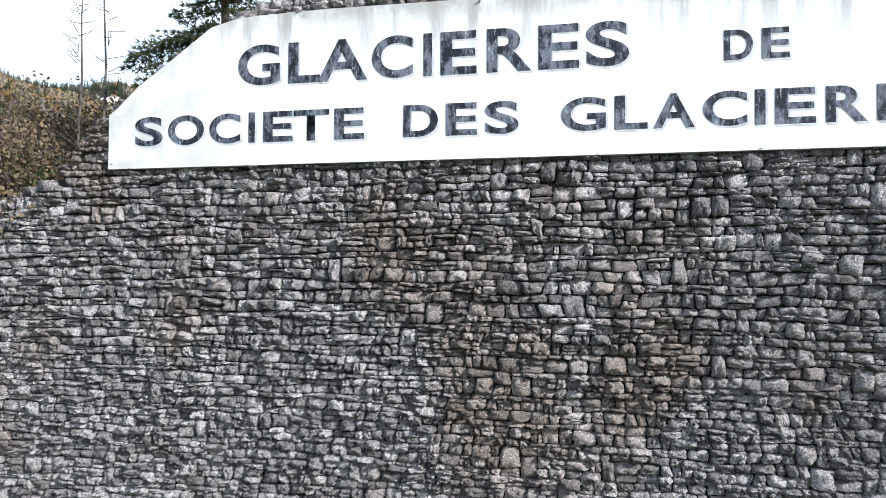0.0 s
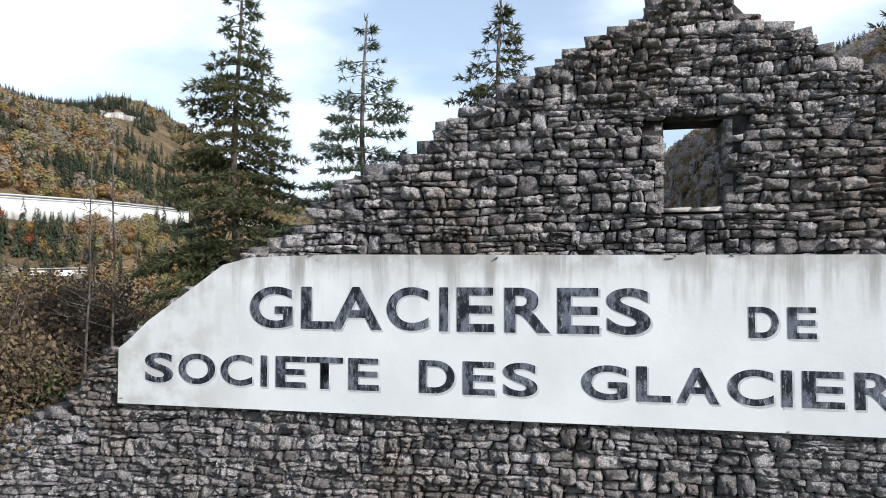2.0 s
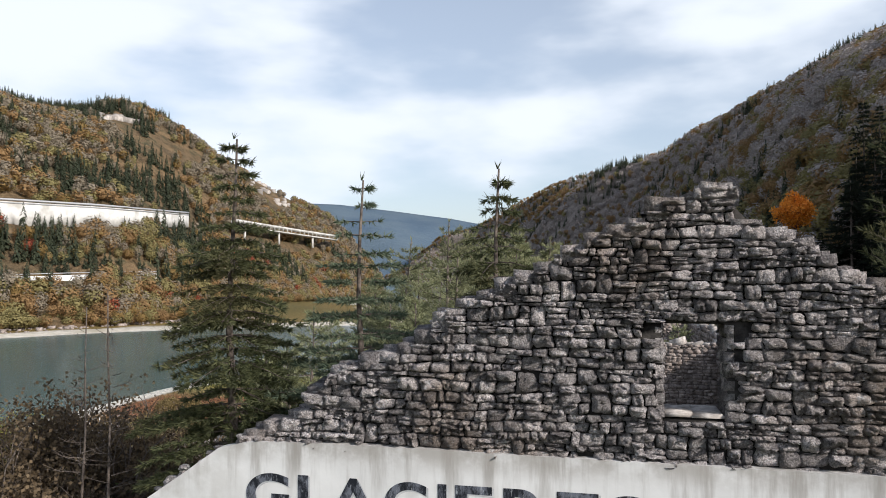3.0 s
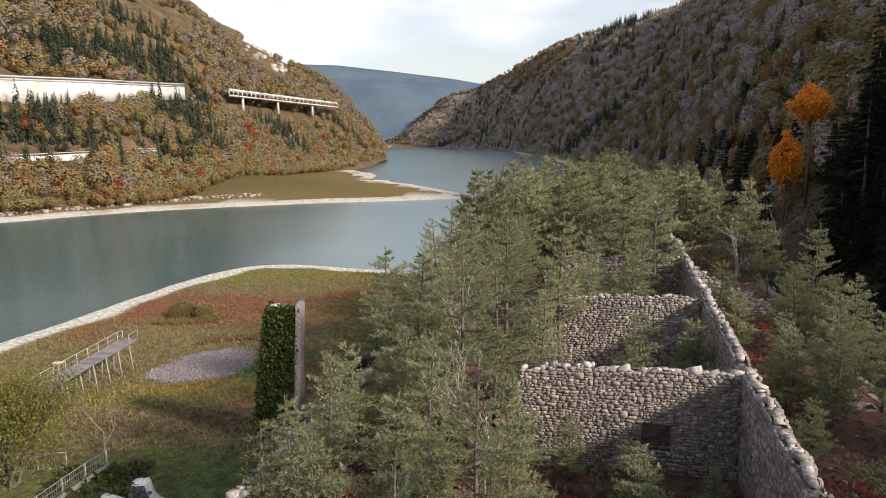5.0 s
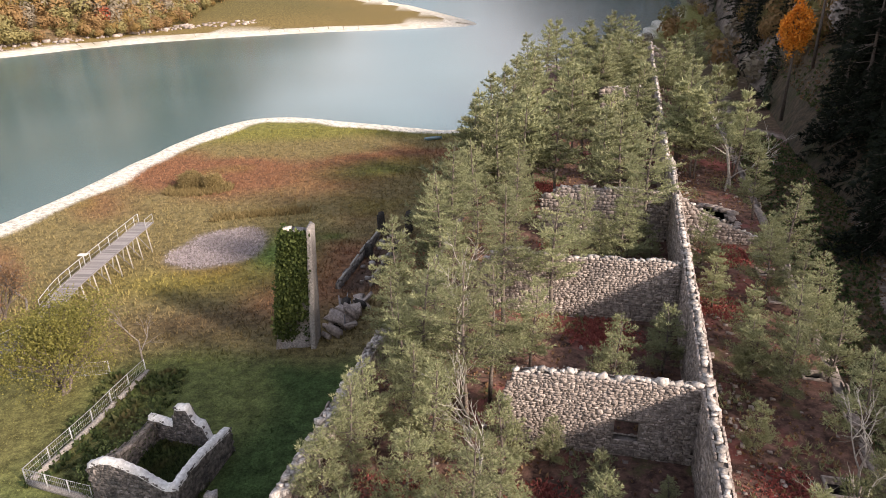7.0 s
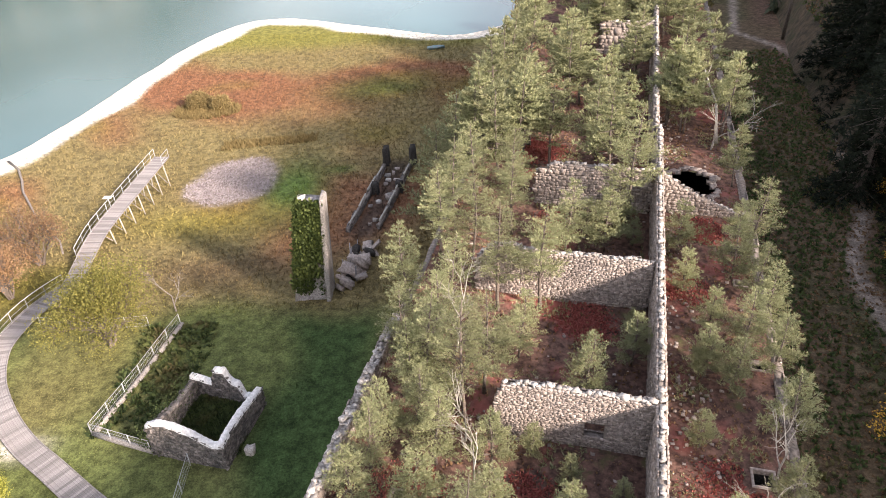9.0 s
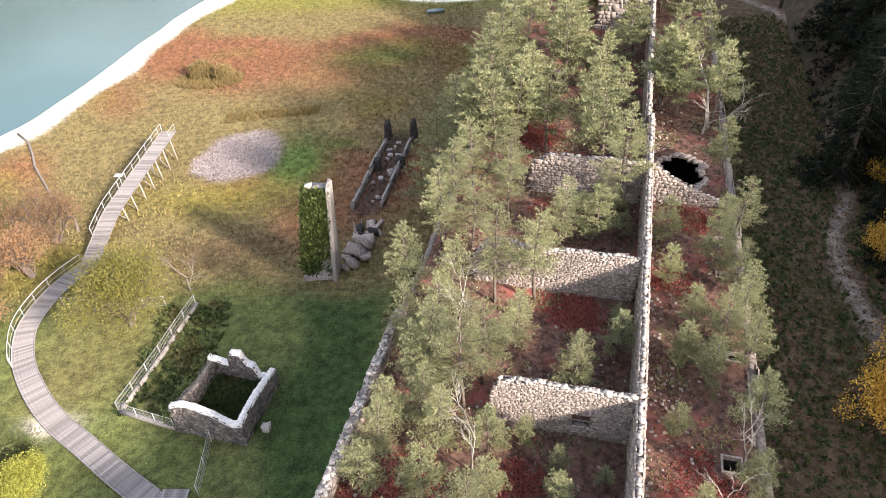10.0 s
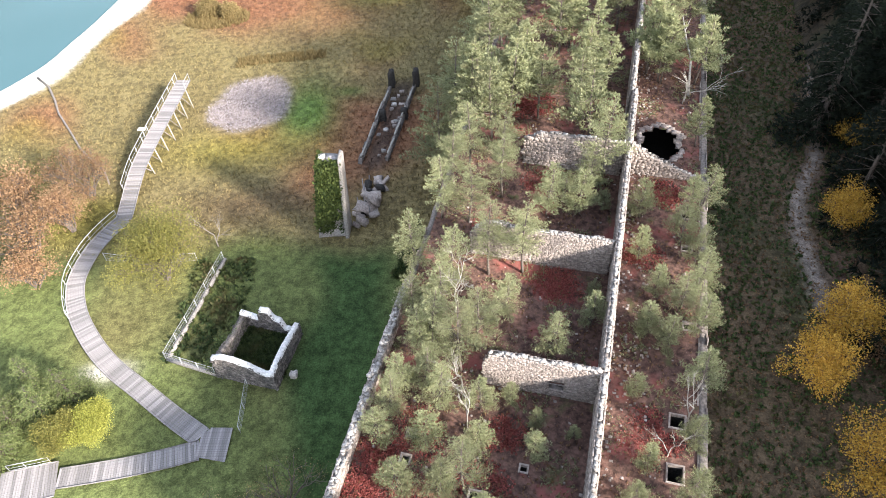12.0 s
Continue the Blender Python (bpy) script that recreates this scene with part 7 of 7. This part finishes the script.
for _ in range(140):
    az = gd.uniform(18, 46)
    r = float(np.interp(az, [18, 21.2, 25, 31, 44], [330, 175, 112, 74, 56])) + gd.uniform(-4, 70)
    x, y = r * math.sin(radians(az)), r * math.cos(radians(az))
    if any((x - a) ** 2 + (y - b) ** 2 < 40 for a, b in ((43.5, 99), (50.5, 107.5), (41, 93))) or (az < 24.5 and r < 104 and az > 21.5):
        continue
    k = max(0.0, (r - float(np.interp(az, [14.3, 16.4, 17.2, 21.2, 25, 28.6, 31, 40, 60], [560, 430, 360, 180, 122, 98, 87, 68, 52]))) / float(np.interp(az, [14, 25, 31, 40, 60], [640, 435, 360, 324, 284])))
    z = on_hill(RIGHT, az, min(k, 0.9))[2] if k > 0 else ground_z(x, y)
    i = gd.randrange(2)
    tall = gd.uniform(0.75, 1.3)
    if az < 29:
        tall = min(tall, (18.0 + gd.uniform(-2, 2) - z) / (17.0, 13.0)[i])
    if tall < 0.3:
        continue
    m = Matrix.Translation((x, y, z - 0.4)) @ Matrix.Rotation(gd.uniform(0, 6.28), 4, "Z") @ Matrix.Scale(tall, 4)
    if first[i]:
        first[i] = False
        DARKS[i].matrix_world = m
    else:
        plant(DARKS[i], m)

# tall dark spruces, partly out of view, added to shade the ruin's side
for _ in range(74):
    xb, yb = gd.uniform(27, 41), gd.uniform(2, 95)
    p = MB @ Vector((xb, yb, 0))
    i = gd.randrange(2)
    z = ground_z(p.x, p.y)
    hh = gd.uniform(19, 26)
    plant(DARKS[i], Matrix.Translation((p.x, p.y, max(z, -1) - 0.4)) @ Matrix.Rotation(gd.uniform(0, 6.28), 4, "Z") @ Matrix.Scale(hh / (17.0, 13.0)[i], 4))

# two unseen, stretched spruces, added only to shade the gable's end
for xb, yb, hh in ((24.6, -10.8, 27), (29.5, -11.2, 25)):
    p = MB @ Vector((xb, yb, 0))
    plant(DARKS[0], Matrix.Translation((p.x, p.y, ground_z(p.x, p.y) - 0.4)) @ Matrix.Rotation(xb, 4, "Z") @ Matrix.Diagonal((0.95, 0.95, hh / 17.0, 1)))

# brambles and fallen leaves on the slope under the dark wood
for nm, lab, mt, count, size, wd in (("slope_undergrowth", "dark brambles on the wooded slope", BRAMBLE, 5200, 0.45, 0.3), ("slope_leaves", "rusty fallen leaves on the wooded slope", RUST_LEAF, 7000, 0.24, 0.5)):
    cover = Soup()
    for _ in range(count):
        az, k = gd.uniform(19, 62), gd.random() ** 1.6 * 0.2
        x, y, z = on_hill(RIGHT, az, k)
        blades(cover, (x, y, z), (0, 0, 0.6), 6, size * gd.uniform(0.6, 1.4), size * wd * 2, 1.3, gd)
    tagged(cover.mesh(nm, mt), lab, "plants", kind="stuff")

# pale cliff and scree high on the far hillside
cliff = thing("cliff", "pale bare limestone cliff and scree below the crest", "cliff", kind="structure")
gc = random.Random(2)
for i in range(190):
    el = gc.uniform(8.6, 11.5)
    az = gc.uniform(-27.3 + (11.5 - el) * 1.5, -25.3 + (11.5 - el) * 1.05)
    if i >= 130:
        a, e = OUTCROPS[i % 6]
        az, el = a + gc.uniform(-0.6, 0.6), e + gc.uniform(-0.25, 0.2)
    best = min((abs(math.degrees(math.atan2(on_hill(LEFT, az, k)[2] - 11.2, math.hypot(*on_hill(LEFT, az, k)[:2]))) - el), k) for k in np.linspace(0.5, 1, 26))[1]
    x, y, z = on_hill(LEFT, az, best)
    v, f = boulder(gc.uniform(3, 8), gc.uniform(3, 6), gc.uniform(2.5, 6), gc)
    part_mesh("rock", v, f, CAP, cliff).location = (x, y, z)

# ---- ground cover ----
TUFT = Nodes("grass_tufts", 0.8, 0.15)
TUFT.color(TUFT.mix(1.0, TUFT.attribute("tint"), TUFT.span(TUFT.pos.outputs["Random Per Island"], 0, 1, 0.55, 1.5), "MULTIPLY"))
TUFT = TUFT.mat
def scatter(name, label, material, count, where, size, seed, n=5, spread=0.7, width=0.12, up=1.0, tinted=False):
    g = random.Random(seed)
    s = Soup()
    tries = 0
    while count > 0 and tries < 400000:
        tries += 1
        spot = where(g)
        if spot is None:
            continue
        x, y, z = spot
        blades(s, Vector((x, y, z)), (0, 0, up), n, size * g.uniform(0.6, 1.4), size * width * 2, spread, g)
        count -= 1
    ob = s.mesh(name, material)
    if tinted:
        v = s.total
        z, sd, xb = ground_height(v[:, 0], v[:, 1])
        col = ground_tint(v[:, 0], v[:, 1], sd, xb) * 1.15
        att = ob.data.color_attributes.new("tint", "FLOAT_COLOR", "POINT")
        att.data.foreach_set("color", np.concatenate([col, np.ones((len(v), 1))], 1).astype(np.float32).ravel())
    tagged(ob, label, "plants", kind="stuff")
    return ob


def field(x0, x1, y0, y1, rule):
    xs, ys = np.arange(x0, x1, 0.5), np.arange(y0, y1, 0.5)
    X, Y = np.meshgrid(xs, ys)
    Z, SD, XB = ground_height(X, Y)

    def pick(g):
        i, j = g.randrange(len(ys) - 1), g.randrange(len(xs) - 1)
        x, y = xs[j] + g.random() * 0.5, ys[i] + g.random() * 0.5
        if not rule(x, y, SD[i, j], XB[i, j], g):
            return None
        return x, y, Z[i, j] - 0.03
    return pick


scatter("meadow_grass", "rough ochre and russet autumn meadow grass", TUFT, 24000, field(-62, 2, 46, 132, lambda x, y, sd, xb, g: sd > 5 and xb < -13.2 and ((x + 27.5) / 5.4) ** 2 + ((y - 73) / 6.0) ** 2 > 1), 0.36, 1, n=4, width=0.12, tinted=True)
scatter("lawn_grass", "short green lawn grass", TUFT, 14000, field(-46, -10, 22, 48, lambda x, y, sd, xb, g: xb < -12.8), 0.15, 2, n=4, width=0.14, tinted=True)
scatter("bramble_thicket", "dark green brambles at the foot of the walls", BRAMBLE, 6500, field(-30, -4, 24, 130, lambda x, y, sd, xb, g: y > 42 and -16.5 < xb < -12.8 and sd > 3 or (-20.3 < x < -15 and 31.5 < y < 36.5) or (-26 < x < -20 and 33 < y < 45 and g.random() < 0.05)), 0.42, 3, n=6, spread=1.0, width=0.3)
scatter("dry_seed_patch", "patch of pale pinkish dry seed heads", SEED, 2400, field(-36, -20, 64, 82, lambda x, y, sd, xb, g: ((x + 27.5) / 5.3) ** 2 + ((y - 73) / 5.9) ** 2 + 0.45 * float(wave(np.array(x), np.array(y), 3.2, 7)) + 0.35 * float(wave(np.array(x), np.array(y), 1.3, 3)) + g.uniform(-0.3, 0.3) < 0.85), 0.26, 4, n=5, spread=0.9, width=0.14)
scatter("dry_reeds", "pale dry reeds on the lakeside meadow", REED, 1500, field(-44, -16, 80, 100, lambda x, y, sd, xb, g: (abs(y - 84 - 0.1 * (x + 24)) < 1.0 and -31 < x < -19) or ((x + 37) / 5) ** 2 + ((y - 96) / 3) ** 2 < 1), 0.6, 5, n=5, spread=0.5)
scatter("undergrowth", "brown and dark green undergrowth beside the wood", BRAMBLE, 9000, field(8, 48, 14, 110, lambda x, y, sd, xb, g: 10 < xb < 32 and not (abs(xb - float(np.interp(y, TRACK_Y, TRACK_X))) < 0.9 and y > 36)), 0.3, 6, n=7, spread=1.2, width=0.3)
scatter("fallen_leaves", "rust and amber fallen leaves beside the wood", RUST_LEAF, 11000, field(8, 48, 14, 110, lambda x, y, sd, xb, g: 10 < xb < 32), 0.17, 7, n=4, spread=1.6, width=0.5, up=0.3)


def terrace_spot(rule):
    def pick(g):
        xb, yb = g.uniform(-12, 9), g.uniform(0.8, 75)
        if not rule(xb, yb, g) or abs(xb - 2.5) < 0.5 or any(abs(xb - h[0]) < h[2] and abs(yb - h[1]) < h[3] for h in HOLES) or ((xb - 5.7) / 2.1) ** 2 + ((yb - 43.5) / 3.2) ** 2 < 1:
            return None
        p = MB @ Vector((xb, yb, TERRACE_Z + 0.02))
        return p.x, p.y, p.z
    return pick


RED_SPOTS = ((-8.7, 10.3, 2.2), (-10.3, 8.6, 1.8), (-10.4, 6.0, 2.0), (-2.9, 11.6, 1.5), (-3.8, 7.4, 2.2), (-7.2, 6.0, 2.0), (-1.3, 24.8, 2.0), (4.2, 29.2, 1.4), (-7.0, 47.0, 2.5), (-4.6, 36.0, 1.5), (6.0, 13.5, 2.2), (5.0, 29.0, 1.6), (-7.5, 29.5, 1.5), (6.0, 36.5, 1.8), (-5.0, 4.0, 2.0))
scatter("red_ground_cover", "crimson low plants over the terrace", RED_PLANT, 15000, terrace_spot(lambda a, b, g: any((a - x) ** 2 + (b - y) ** 2 < (r * g.uniform(0.4, 1.1)) ** 2 for x, y, r in RED_SPOTS)), 0.13, 8, n=4, spread=1.4, width=0.35, up=0.6)
scatter("terrace_litter", "brown twigs and leaf litter on the terrace", RUST_LEAF, 7000, terrace_spot(lambda a, b, g: True), 0.16, 9, n=3, spread=1.5, width=0.4, up=0.3)
rubble = Soup()
gr = random.Random(61)
while rubble.n < 900 * 26:
    side = gr.random()
    xb, yb = (2.9 + abs(gr.gauss(0, 1.3)), gr.uniform(-0.5, 60)) if side < 0.6 else (gr.uniform(-11, 8.5), gr.uniform(-0.5, 50))
    if xb > 8.8 or any(abs(xb - h[0]) < h[2] and abs(yb - h[1]) < h[3] for h in HOLES) or ((xb - 5.7) / 2.3) ** 2 + ((yb - 43.5) / 3.4) ** 2 < 1:
        continue
    s = gr.uniform(0.06, 0.2)
    v, f = boulder(s * gr.uniform(0.8, 1.5), s, s * 0.7, gr)
    rubble.add([(x + xb, y + yb, z + TERRACE_Z + s * 0.2) for x, y, z in v], f)
for i in range(90):      # broken edge of the collapse
    a = 2 * math.pi * i / 90
    s = gr.uniform(0.22, 0.5)
    v, f = boulder(s * gr.uniform(0.9, 1.5), s, s * 0.6, gr)
    rx, ry = 1.75 + 0.3 * math.sin(43.2 * 3 + math.sin(a) * 7) + gr.uniform(-0.05, 0.35), 2.5 + gr.uniform(-0.1, 0.5)
    rubble.add([(x + 5.5 + rx * math.cos(a), y + 43.2 + ry * math.sin(a), z + TERRACE_Z + 0.02) for x, y, z in v], f)
ob = rubble.mesh("fallen_rubble", WARM)
ob.matrix_world = MB
tagged(ob, "small pale stones fallen from the walls onto the terrace", "rubble", kind="stuff")
scatter("terrace_undergrowth", "grey-green scrub between the pines", PINE_GREEN, 6000, terrace_spot(lambda a, b, g: math.sin(a * 1.3 + b * 0.7) + math.sin(b * 0.9 - a) > 0.6), 0.22, 10, n=7, spread=1.1, width=0.12)
